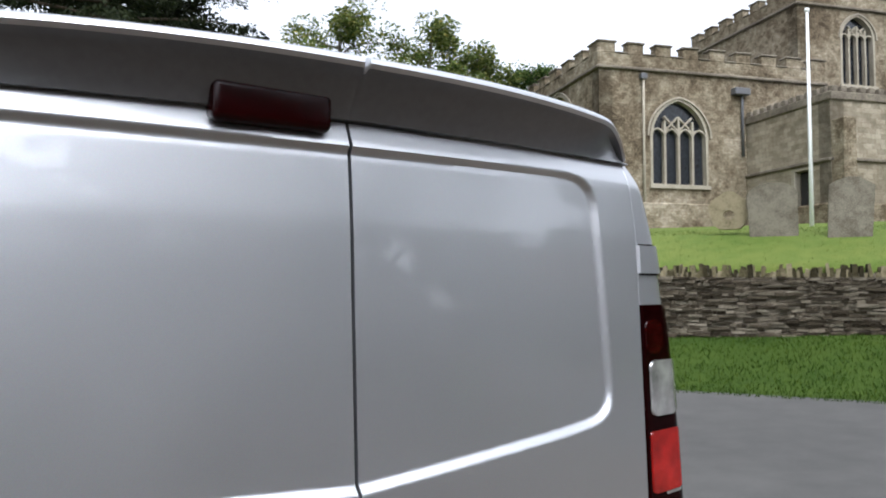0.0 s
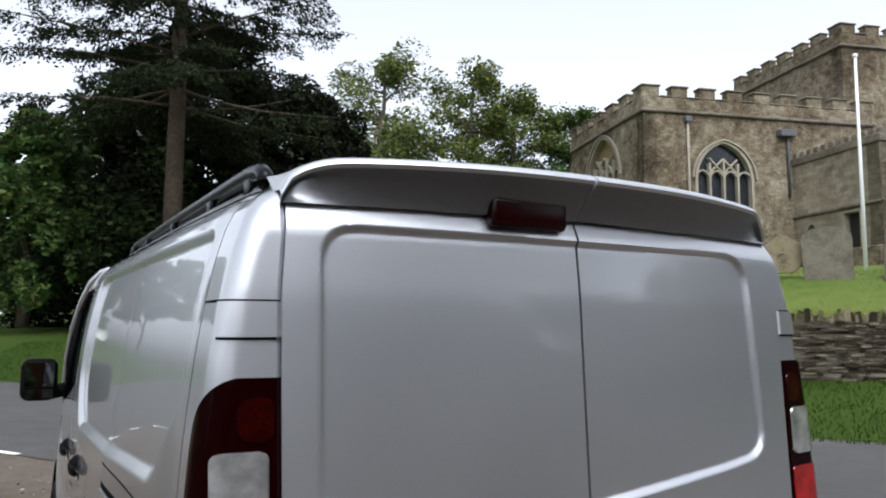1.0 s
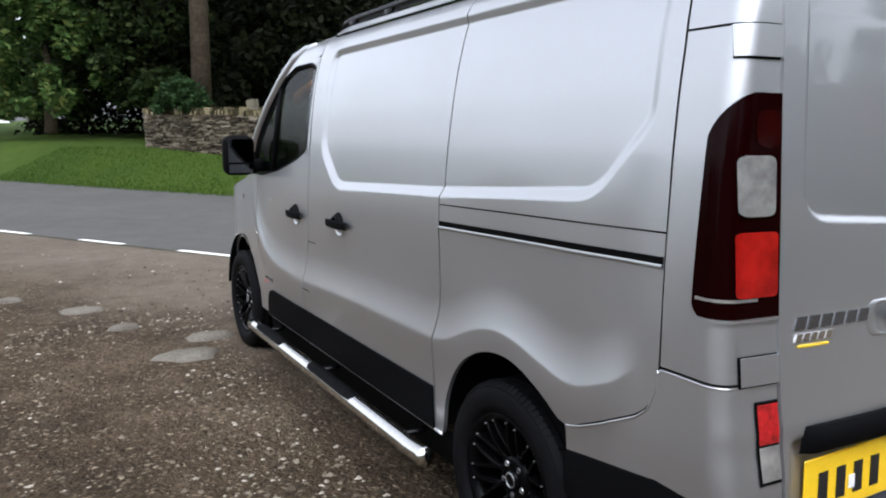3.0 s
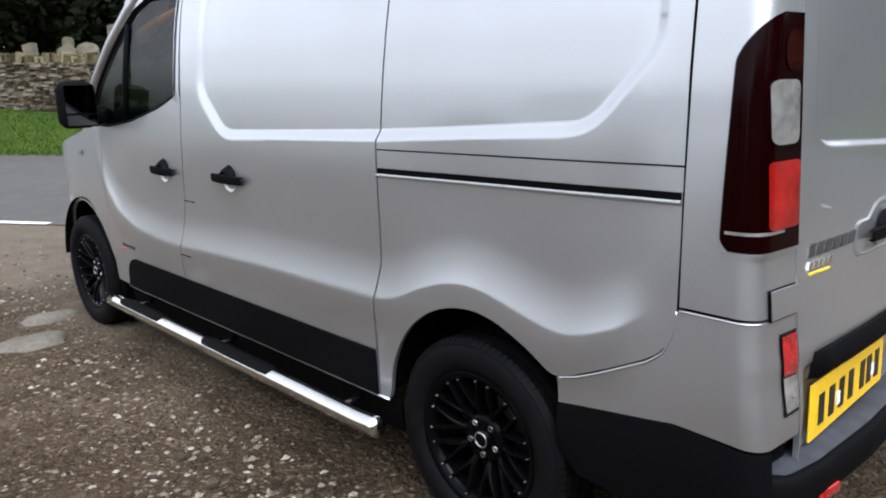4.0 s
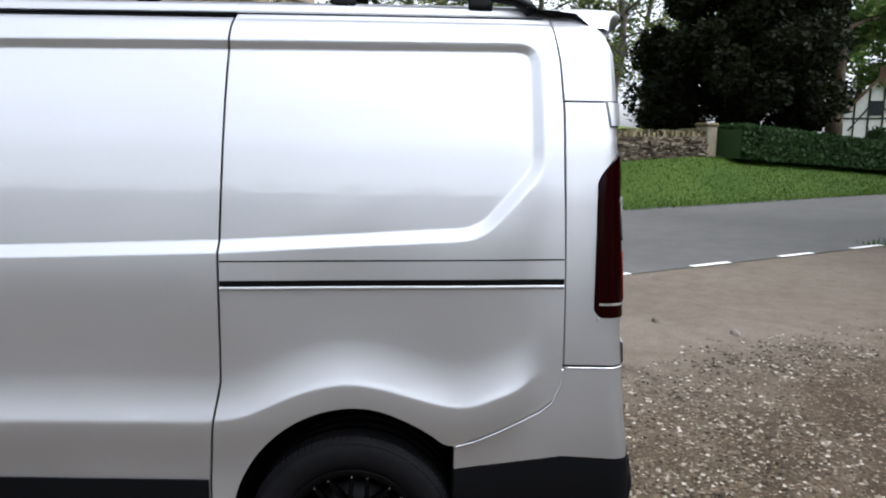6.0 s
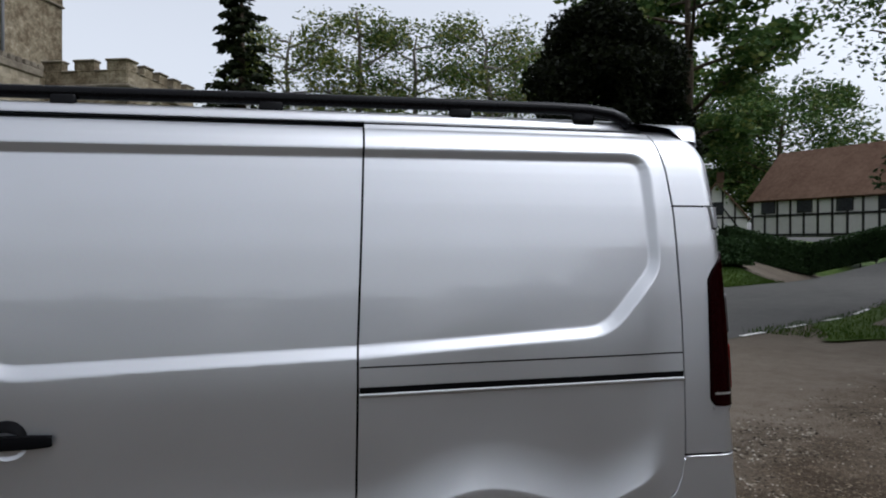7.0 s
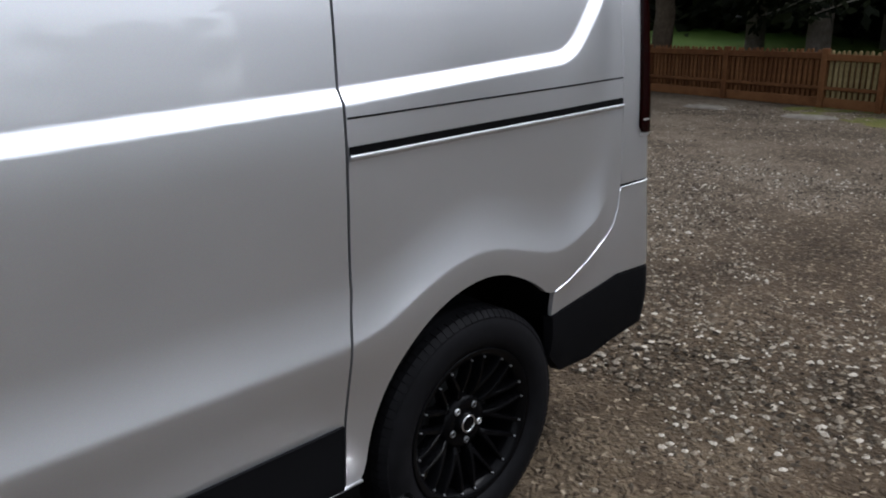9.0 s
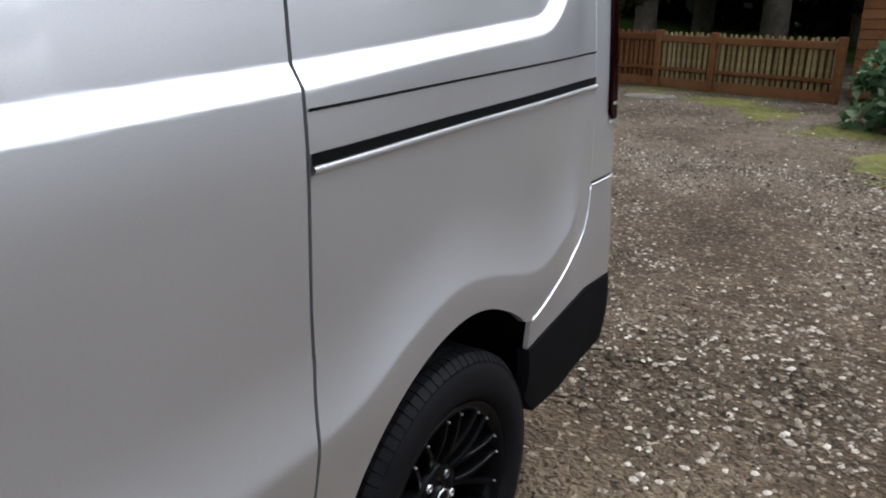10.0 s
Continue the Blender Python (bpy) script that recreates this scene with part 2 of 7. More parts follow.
STONE = masonry("church_limestone", [(0.38, (0.058, 0.044, 0.028)), (0.46, (0.135, 0.108, 0.072)), (0.54, (0.235, 0.20, 0.143)), (0.63, (0.37, 0.33, 0.258))], 0.115, 0.23, 0.008, (1.262, 0.638), (0.35, 2.6, 14.0))
STONE_PALE = masonry("pale_aisle_limestone", [(0.32, (0.120, 0.099, 0.068)), (0.44, (0.225, 0.193, 0.142)), (0.56, (0.315, 0.279, 0.214)), (0.70, (0.40, 0.362, 0.29))], 0.19, 0.42, 0.008, (1.262, 0.638), (0.35, 2.2, 12.0))
ASHLAR = mottled("pale_dressed_stone", [(0.32, (0.15, 0.13, 0.094)), (0.55, (0.285, 0.252, 0.193)), (0.75, (0.38, 0.345, 0.275))], (0.5, 3.0, 14.0), 0.9, 0.3, 0.02)
OCHRE_INFILL = mottled("ochre_stone_infill", [(0.3, (0.09, 0.065, 0.028)), (0.55, (0.22, 0.165, 0.075)), (0.75, (0.33, 0.26, 0.135))], (0.5, 3.0, 14.0), 0.9, 0.4, 0.03)
DARK_STONE = mottled("weathered_dark_coping", [(0.3, (0.05, 0.043, 0.035)), (0.55, (0.13, 0.11, 0.085)), (0.75, (0.24, 0.21, 0.16))], (0.6, 3.0, 14.0), 0.95, 0.4, 0.02)
HEADSTONE = mottled("lichened_headstone", [(0.3, (0.045, 0.039, 0.027)), (0.5, (0.100, 0.088, 0.063)), (0.7, (0.20, 0.18, 0.135))], (1.5, 7.0, 40.0), 0.95, 0.4, 0.015)
DRYSTONE = mottled("dry_wall_stone", [(0.25, (0.012, 0.009, 0.006)), (0.45, (0.040, 0.031, 0.020)), (0.6, (0.085, 0.069, 0.047)), (0.8, (0.185, 0.160, 0.118))], (0.8, 6.0, 30.0), 0.95, 0.5, 0.015, island=0.42)
DRYSTONE_PIECE = mottled("dry_wall_stone_piece", [(0.25, (0.012, 0.009, 0.006)), (0.45, (0.040, 0.031, 0.020)), (0.6, (0.085, 0.069, 0.047)), (0.8, (0.185, 0.160, 0.118))], (0.8, 6.0, 30.0), 0.95, 0.5, 0.015, objrand=0.42)
MOSSY = mottled("mossy_coping_stone", [(0.22, (0.008, 0.0065, 0.004)), (0.45, (0.034, 0.028, 0.014)), (0.65, (0.10, 0.085, 0.045)), (0.85, (0.23, 0.195, 0.12))], (0.8, 6.0, 30.0), 0.95, 0.5, 0.015, island=0.5)
LEAD_GLASS = plain("dark_leaded_glass", (0.02, 0.022, 0.026), 0.2, grain=0.4, scale=8)
LEAD = plain("grey_lead", (0.09, 0.09, 0.095), 0.6)
WHITE_POLE = plain("white_painted_pole", (0.78, 0.78, 0.76), 0.4)
BARK = mottled("brown_bark", [(0.3, (0.020, 0.015, 0.010)), (0.55, (0.058, 0.044, 0.030)), (0.75, (0.115, 0.09, 0.066))], (1.5, 9.0, 40.0), 0.95, 0.8, 0.03)
BARK_GREY = mottled("grey_bark", [(0.3, (0.05, 0.045, 0.038)), (0.55, (0.12, 0.105, 0.085)), (0.75, (0.2, 0.18, 0.15))], (1.5, 9.0, 40.0), 0.95, 0.8, 0.03)
LEAF_DARK = leaf_mat("dark_conifer_needles", (0.006, 0.010, 0.004), (0.022, 0.029, 0.010))
# yew needles made near-black: the crowns' shade is in the colour
LEAF_YEW = leaf_mat("shaded_yew_needles", (0.003, 0.0045, 0.002), (0.011, 0.014, 0.005))
# darker copy of the green leaves, for foliage standing in shade
LEAF_SHADE = leaf_mat("shaded_green_leaves", (0.008, 0.015, 0.005), (0.034, 0.052, 0.016), (0.06, 0.08, 0.025))
LEAF_GREEN = leaf_mat("green_leaves", (0.025, 0.055, 0.014), (0.075, 0.125, 0.032), (0.15, 0.17, 0.045))
LEAF_LIGHT = leaf_mat("yellowing_leaves", (0.05, 0.080, 0.020), (0.13, 0.16, 0.042), (0.26, 0.235, 0.06))
LEAF_HEDGE = leaf_mat("hedge_leaves", (0.012, 0.028, 0.010), (0.035, 0.065, 0.022))
LEAF_BUSH = leaf_mat("broad_bush_leaves", (0.035, 0.075, 0.035), (0.09, 0.15, 0.07), (0.22, 0.27, 0.16))
GRASS = mottled("mown_grass", [(0.3, (0.0128, 0.0288, 0.0032)), (0.5, (0.0240, 0.0480, 0.0048)), (0.7, (0.0448, 0.0704, 0.0088))], (0.35, 3.0, 60.0), 0.85, 0.5, 0.03)
GRASS_BLADE = leaf_mat("grass_blades", (0.0144, 0.0360, 0.0032), (0.0384, 0.0740, 0.0072), (0.0700, 0.0944, 0.0144))
YARD_BLADE = leaf_mat("yard_grass_blades", (0.045, 0.080, 0.012), (0.10, 0.135, 0.028), (0.16, 0.17, 0.05))
YARD_GRASS = mottled("dry_churchyard_grass", [(0.3, (0.040, 0.072, 0.010)), (0.5, (0.072, 0.110, 0.019)), (0.7, (0.122, 0.145, 0.033))], (0.35, 3.0, 60.0), 0.85, 0.5, 0.03)
MOSS = mottled("yellow_green_moss", [(0.3, (0.024, 0.026, 0.009)), (0.5, (0.058, 0.060, 0.015)), (0.7, (0.11, 0.105, 0.03))], (1.5, 12.0, 80.0), 0.95, 0.6, 0.02)
TARMAC = mottled("grey_road_tarmac", [(0.3, (0.047, 0.046, 0.043)), (0.5, (0.068, 0.066, 0.062)), (0.7, (0.090, 0.087, 0.081))], (0.25, 2.5, 90.0), 0.85, 0.25, 0.006)
APRON = mottled("worn_pale_tarmac", [(0.3, (0.056, 0.044, 0.033)), (0.5, (0.097, 0.079, 0.060)), (0.7, (0.142, 0.12, 0.094))], (0.3, 2.0, 70.0), 0.9, 0.35, 0.008)
LINE_PAINT = plain("worn_white_road_paint", (0.72, 0.71, 0.67), 0.7, grain=0.18, scale=18)
WOOD_PALE = mottled("weathered_olive_picket", [(0.3, (0.0680, 0.0480, 0.0176)), (0.5, (0.1320, 0.1000, 0.0440)), (0.7, (0.2080, 0.1640, 0.0800))], (1.2, 8.0, 50.0), 0.85, 0.3, 0.006, objrand=0.2)
WOOD_FENCE = mottled("red_brown_fence_stain", [(0.3, (0.0352, 0.0136, 0.0048)), (0.5, (0.0784, 0.0312, 0.0112)), (0.7, (0.1280, 0.0576, 0.0224))], (1.2, 8.0, 50.0), 0.8, 0.3, 0.006, objrand=0.2)
RENDER_WHITE = mottled("white_lime_render", [(0.3, (0.55, 0.53, 0.49)), (0.6, (0.72, 0.70, 0.66))], (0.5, 4.0, 30.0), 0.9, 0.2, 0.01)
TIMBER_BLACK = plain("black_timber", (0.02, 0.018, 0.016), 0.8, grain=0.3, scale=10)
ROOF_TILE = mottled("old_brown_roof_tile", [(0.3, (0.045, 0.026, 0.018)), (0.5, (0.095, 0.055, 0.036)), (0.7, (0.15, 0.095, 0.065))], (0.5, 4.0, 20.0), 0.9, 0.5, 0.03)

# ---- the van: surfaces ----
# x to its right, y ahead from the rear bumper, z up; the near side is at -x
SIDE_PROFILE = [(0.20, 0.925), (0.34, 0.938), (0.52, 0.950), (0.70, 0.958), (0.85, 0.957), (1.00, 0.956), (1.15, 0.953), (1.25, 0.948), (1.40, 0.938),
                (1.55, 0.922), (1.68, 0.902), (1.78, 0.879), (1.84, 0.860), (1.88, 0.840), (1.905, 0.818), (1.925, 0.790), (1.938, 0.758), (1.945, 0.730)]
CREASE = [(0.30, 0.90), (0.416, 0.872), (0.465, 0.822), (0.583, 0.772), (0.640, 0.761), (0.700, 0.768), (0.806, 0.798), (0.88, 0.820), (0.96, 0.833), (1.03, 0.829),
          (1.10, 0.812), (1.18, 0.782), (1.26, 0.742), (1.32, 0.722), (1.40, 0.711), (1.70, 0.708), (2.04, 0.705), (2.5, 0.690), (2.9, 0.672), (3.25, 0.700), (3.45, 0.760),
          (3.60, 0.86), (3.70, 0.99), (3.8, 1.10)]
PANEL_SIDE = [(0.424, 1.853), (0.408, 1.478), (0.585, 1.275), (1.36, 1.228), (2.335, 1.191), (2.53, 1.362), (2.53, 1.838)]
PANEL_REAR = [(-0.70, 1.842), (-0.70, 1.252), (-0.045, 1.218), (0.45, 1.262), (0.612, 1.283), (0.583, 1.838)]


def signed_distance(px, py, poly):
    """Distance to a polygon's outline; negative inside."""
    best, inside = 1e9, False
    n = len(poly)
    for i in range(n):
        ax, ay = poly[i]
        bx, by = poly[(i + 1) % n]
        ex, ey, wx, wy = bx - ax, by - ay, px - ax, py - ay
        t = min(1, max(0, (wx * ex + wy * ey) / (ex * ex + ey * ey)))
        d = math.hypot(wx - ex * t, wy - ey * t)
        best = min(best, d)
        if (ay > py) != (by > py) and px < (bx - ax) * (py - ay) / (by - ay) + ax:
            inside = not inside
    return -best if inside else best


def round_corners(poly, reach):
    """A polygon with each corner replaced by a short curve; reach gives its length at each corner."""
    out, n = [], len(poly)
    for i in range(n):
        (ax, ay), (bx, by), (cx, cy) = poly[i - 1], poly[i], poly[(i + 1) % n]
        la, lc = math.hypot(ax - bx, ay - by), math.hypot(cx - bx, cy - by)
        d = min(reach[i], 0.48 * la, 0.48 * lc)
        p, q = (bx + (ax - bx) * d / la, by + (ay - by) * d / la), (bx + (cx - bx) * d / lc, by + (cy - by) * d / lc)
        for t in (0.0, 0.2, 0.4, 0.6, 0.8, 1.0):
            out.append(tuple((1 - t) ** 2 * u + 2 * t * (1 - t) * v + t * t * w for u, v, w in zip(p, (bx, by), q)))
    return out


PANEL_SIDE_LINE = round_corners(PANEL_SIDE, (0.075, 0.055, 0.075, 0.05, 0.075, 0.075, 0.075))
PANEL_REAR_LINE = round_corners(PANEL_REAR, (0.085, 0.085, 0.012, 0.05, 0.078, 0.085))


def smooth_interp(x, pts, width):
    return (interp(x - width, pts) + 2 * interp(x, pts) + interp(x + width, pts)) / 4


def half_width(y, z):
    """Half the body's width at a point of the side, with its pressed panel, shoulder line and rail."""
    w = smooth_interp(z, SIDE_PROFILE, 0.03)
    if z > 0.4:
        zc = smooth_interp(y, CREASE, 0.03)
        k = (z - zc) / 0.145
        # below the shoulder line the side stands out; above it falls back in a hollow
        fade = smooth(0.38, 0.49, y) * (1 - smooth(3.55, 3.8, y))
        step = 0.0 if k <= 0 else 1 - (1 - min(1, k)) ** 1.8
        w += 0.013 * fade * (1 - smooth(0.0, 0.20, zc - z)) - 0.021 * fade * step * (1 - smooth(zc + 0.13, zc + 0.52, z) * 0.75)
    if 0.35 < y < 2.65 and z > 1.15:
        w -= 0.019 * min(1.0, max(0.0, -signed_distance(y, z, PANEL_SIDE_LINE) / 0.031))
    # taper to the rear and to the nose
    w -= 0.020 * (1 - smooth(0.1, 1.3, y))
    w -= 0.05 * smooth(3.3, 4.5, y) + 0.42 * max(0.0, (y - 4.2) / 0.8) ** 2.4
    return w


CENTRE_LINE = [(0.40, 0.088), (0.74, 0.088), (0.78, 0.082), (1.00, 0.100), (1.22, 0.112), (1.50, 0.128), (1.70, 0.139), (1.83, 0.152), (1.90, 0.184), (1.945, 0.248)]


def rear_y(x, z):
    y = smooth_interp(z, CENTRE_LINE, 0.015) + 0.046 * (x / 0.78) ** 2 * lerp(0.54, 1.0, smooth(0.60, 0.84, z))
    # shallow recess for the number plate
    y += 0.026 * smooth(-0.735, -0.695, x) * smooth(0.68, 0.62, x) * smooth(0.750, 0.715, z) * smooth(0.48, 0.53, z)
    if z > 1.15:
        y += 0.014 * min(1.0, max(0.0, -signed_distance(x, z, PANEL_REAR_LINE) / 0.0125))
    return y


R_CORNER = 0.052
TH0 = radians(7)
ARC = R_CORNER * (math.pi / 2 - TH0)


def corner_of(z):
    w = half_width(0.33, z)
    cx = -(w - R_CORNER)
    xr = cx - R_CORNER * math.sin(TH0)
    cy = rear_y(xr, z) + R_CORNER * math.cos(TH0)
    return cx, cy, xr


def skin(u, z, out=0.0, side=-1):
    """A point of the body: u is y along the flank from the corner on, less than that round the corner, and on across the back."""
    cx, cy, xr = corner_of(z)
    if u >= 0:
        y = cy + u
        x = -half_width(y, z) - out
        if u < 0.12:
            x -= (half_width(0.33, z) - half_width(cy, z)) * (1 - smooth(0, 0.12, u))
    elif u >= -ARC:
        a = math.pi / 2 + u / R_CORNER
        r = R_CORNER + out
        x, y = cx - r * math.sin(a), cy - r * math.cos(a)
    else:
        x = xr + (-ARC - u)
        y = rear_y(x, z) - out
    return Vector((x if side < 0 else -x - off_side(y), y, z))


def off_side(y):
    """How much nearer the middle the off side stands at the back."""
    return 0.055 * (1 - smooth(1.4, 3.4, y))


def u_of_y(y, z):
    return y - corner_of(z)[1]


def u_of_x(x, z):
    return -ARC - (x - corner_of(z)[2])


def sheet(points, name, material, parent, label="", lip=0.012, inward=None, flip=False):
    """A panel from a grid of points, with its rim turned inwards by lip."""
    rows, cols = len(points), len(points[0])
    verts = [p for row in points for p in row]
    faces = []
    for i in range(rows - 1):
        for j in range(cols - 1):
            f = (i * cols + j, i * cols + j + 1, (i + 1) * cols + j + 1, (i + 1) * cols + j)
            faces.append(f[::-1] if flip else f)
    if lip and inward is not None:
        rim = [(0, j) for j in range(cols)] + [(i, cols - 1) for i in range(1, rows)] + [(rows - 1, j) for j in range(cols - 2, -1, -1)] + [(i, 0) for i in range(rows - 2, 0, -1)]
        base = len(verts)
        for i, j in rim:
            p = points[i][j]
            verts.append(p + inward(p) * lip)
        k = len(rim)
        for q in range(k):
            r = (q + 1) % k
            a, b = rim[q][0] * cols + rim[q][1], rim[r][0] * cols + rim[r][1]
            f = (a, base + q, base + r, b)
            faces.append(f[::-1] if flip else f)
    ob = raw(name, verts, faces, material, parent, label, True)
    ob.data.set_sharp_from_angle(angle=radians(48))
    return ob


def into_van(p):
    v = Vector((0, max(0.9, min(4.2, p.y)), 1.0)) - p
    v.z = 0
    return v.normalized()


def rows_panel(name, zs, left, right, cols, material, parent, label="", out=0.0, side=-1, lip=0.012):
    """A panel row by row: left and right give u for each z."""
    pts = []
    for z in zs:
        a, b = left(z), right(z)
        pts.append([skin(lerp(a, b, j / cols), z, out, side) for j in range(cols + 1)])
    return sheet(pts, name, material, parent, label, lip, into_van, flip=(side > 0))


def spaced(a, b, step):
    n = max(1, round(abs(b - a) / step))
    return [lerp(a, b, i / n) for i in range(n + 1)]


def polyline_at(pts, count):
    """Evenly spaced points along a polyline."""
    seg = [math.dist(p, q) for p, q in zip(pts, pts[1:])]
    total = sum(seg)
    out = []
    for i in range(count + 1):
        d = total * i / count
        k = 0
        while k < len(seg) - 1 and d > seg[k]:
            d -= seg[k]
            k += 1
        t = min(1, d / seg[k])
        out.append(tuple(lerp(a, b, t) for a, b in zip(pts[k], pts[k + 1])))
    return out


def on_side(y, z, out=0.0, side=-1):
    return skin(u_of_y(y, z), z, out, side)


def on_rear(x, z, out=0.0):
    return Vector((x, rear_y(x, z) - out, z))


van = empty("van", "silver metallic panel van with black wheels parked on gravel", "van")

# seams, as y for each z
DOOR_REAR = [(0.345, 1.410), (0.52, 1.405), (0.71, 1.388), (0.83, 1.367), (1.11, 1.364), (1.22, 1.364), (1.55, 1.352), (1.93, 1.338)]
DOOR_FRONT = [(0.345, 2.80), (0.63, 2.785), (0.90, 2.725), (1.10, 2.69), (1.34, 2.675), (1.93, 2.69)]
QUARTER_REAR = [(0.82, 0.342), (0.90, 0.335), (1.32, 0.343), (1.65, 0.353), (1.80, 0.366), (1.945, 0.392)]
ARCH_LINE = [(1.402, 0.345), (1.352, 0.345), (1.334, 0.466), (1.304, 0.540), (1.262, 0.607), (1.205, 0.668), (1.138, 0.716), (1.055, 0.750), (0.965, 0.763),
             (0.885, 0.752), (0.812, 0.722), (0.740, 0.682), (0.675, 0.630), (0.60, 0.661), (0.53, 0.692), (0.46, 0.727), (0.40, 0.757), (0.365, 0.787), (0.343, 0.832), (0.338, 0.880)]
GAP = 0.0035

# sliding door, with its top edge sloping a little
zs = spaced(0.35, 1.20, 0.0085) + spaced(1.2045, 1.30, 0.0045) + spaced(1.308, 1.79, 0.008) + spaced(1.7945, 1.918, 0.0045)
rows_panel("sliding_door", zs, lambda z: u_of_y(interp(z, DOOR_REAR) + GAP, z), lambda z: u_of_y(interp(z, DOOR_FRONT) - GAP, z), 150, SILVER, van)

def rounded_line(pts):
    """The same line with its corners cut twice, its ends kept."""
    for _ in range(2):
        out = [pts[0]]
        for (ax, ay), (bx, by) in zip(pts, pts[1:]):
            out += [(ax * 0.75 + bx * 0.25, ay * 0.75 + by * 0.25), (ax * 0.25 + bx * 0.75, ay * 0.25 + by * 0.75)]
        pts = out + [pts[-1]]
    return pts


# rear quarter panel, from the wheel arch up to the roof
pts = []
low = polyline_at(rounded_line(ARCH_LINE), 190)
rows = 270
for j in range(rows + 1):
    b = j / rows
    row = []
    for y0, z0 in low:
        a = (y0 - 0.338) / (1.402 - 0.338)
        z = lerp(z0, 1.940, b)
        front = interp(z, DOOR_REAR) - GAP
        back = interp(z, QUARTER_REAR) + GAP
        top_y = lerp(back, front, a)
        y = lerp(y0, top_y, lerp(smooth(0, 0.55, b), 1.0, smooth(0.88, 1.0, a)))
        row.append(skin(u_of_y(y, z), z))
    pts.append(row)
sheet(pts, "rear_quarter_panel", SILVER, van, "", 0.015, into_van, flip=True)

def round_in(z, z0, z1, r):
    """How far a rounded outline of radius r draws in at height z."""
    d = min(z - z0, z1 - z)
    return 0.0 if d >= r else r - math.sqrt(max(0.0, r * r - (r - max(0.0, d)) ** 2))


# corner posts on both sides: a cap, a lamp post and a bumper corner


def gap_x(z):
    return -interp(z, [(0.55, 0.748), (0.80, 0.769), (1.05, 0.779), (1.50, 0.785), (1.70, 0.785), (1.95, 0.768)])


for side in (-1, 1):
    rows_panel("corner_cap", spaced(1.684, 1.940, 0.008), lambda z: u_of_x(gap_x(z), z), lambda z: u_of_y(interp(z, QUARTER_REAR) - GAP, z), 40, SILVER, van, side=side)
    rows_panel("corner_post", spaced(0.8985, 1.678, 0.010), lambda z: u_of_x(gap_x(z), z), lambda z: u_of_y(interp(z, QUARTER_REAR) - GAP, z), 40, SILVER, van, side=side)
    # bumper corner under the lamp post: columns, between the black bumper and the seam
    front = [(0.66, 0.563, 0.637), (0.60, 0.572, 0.655), (0.53, 0.581, 0.686), (0.46, 0.590, 0.721), (0.40, 0.598, 0.751), (0.365, 0.603, 0.781), (0.345, 0.606, 0.828), (0.333, 0.608, 0.890)]
    cols_pts = []
    for y, z0, z1 in [tuple(p) for p in polyline_at(front, 40)]:
        cols_pts.append([skin(u_of_y(y, lerp(z0, z1, k / 24)), lerp(z0, z1, k / 24), side=side) for k in range(25)])
    for q in range(1, 31):
        t = q / 30
        z0, z1 = lerp(0.608, 0.592, t), lerp(0.890, 0.893, t)
        col = []
        for k in range(25):
            z = lerp(z0, z1, k / 24)
            col.append(skin(lerp(u_of_y(0.333, z), u_of_x(gap_x(z) - 0.002, z), t), z, side=side))
        cols_pts.append(col)
    sheet(cols_pts, "bumper_corner", SILVER, van, "", 0.012, into_van, flip=(side > 0))
    # hinge covers, proud of the post
    for z0, z1 in ((1.612, 1.680), (0.893, 0.957)):
        hz = spaced(z0, z1, 0.006)
        rows_panel("hinge_cover", hz, lambda z: u_of_x(gap_x(z) - 0.002, z), lambda z: u_of_x(gap_x(z), z) + 0.115, 16, SILVER, van, out=0.008, side=side, lip=0.02)
        # near-black strip round each cover draws its shadow gap
        rows_panel("hinge_shadow_gap", [z0 - 0.005, z0, z1, z1 + 0.003], lambda z: u_of_x(gap_x(z) - 0.002, z), lambda z: u_of_x(gap_x(z), z) + 0.1175, 16, SHADE_BLACK, van, out=0.0025, side=side, lip=0.0)

    # tail lamp wrapped round the corner
    lamp = new("tail_lamp")
    lamp.parent = van
    tagged(lamp, "dark red tail lamp")

    def lamp_left(z):
        return u_of_x(gap_x(z) - 0.001, z)

    def lamp_right(z):
        full = u_of_y(0.246, z) if z < 1.455 else u_of_y(0.246, 1.455)
        d = min(1.0, max(0.0, (z - 1.445) / 0.0915))
        cut = full - 0.040 * d - 0.050 * (1 - math.sqrt(1 - d * d))
        low_round = max(0.0, 1.075 - z)
        return max(cut - 0.02 * (low_round / 0.03) ** 2, lamp_left(z) + 0.02)

    rows_panel("lens", spaced(1.046, 1.536, 0.008), lamp_left, lamp_right, 44, RED_DARK, lamp, out=0.008, side=side, lip=0.02)
    rows_panel("reversing_lens", spaced(1.270, 1.402, 0.004), lambda z: u_of_x(gap_x(z), z) + 0.020 + round_in(z, 1.270, 1.402, 0.018), lambda z: u_of_x(gap_x(z), z) + 0.118 - round_in(z, 1.270, 1.402, 0.018), 22, CLEAR_LENS, lamp, "clear reversing lens", out=0.0125, side=side, lip=0.008)
    rows_panel("brake_lens", spaced(1.092, 1.236, 0.004), lambda z: u_of_x(gap_x(z), z) + 0.010 + round_in(z, 1.092, 1.236, 0.010), lambda z: u_of_x(gap_x(z), z) + 0.124 - round_in(z, 1.092, 1.236, 0.010), 22, RED_LENS, lamp, "bright red brake lens", out=0.0115, side=side, lip=0.006)
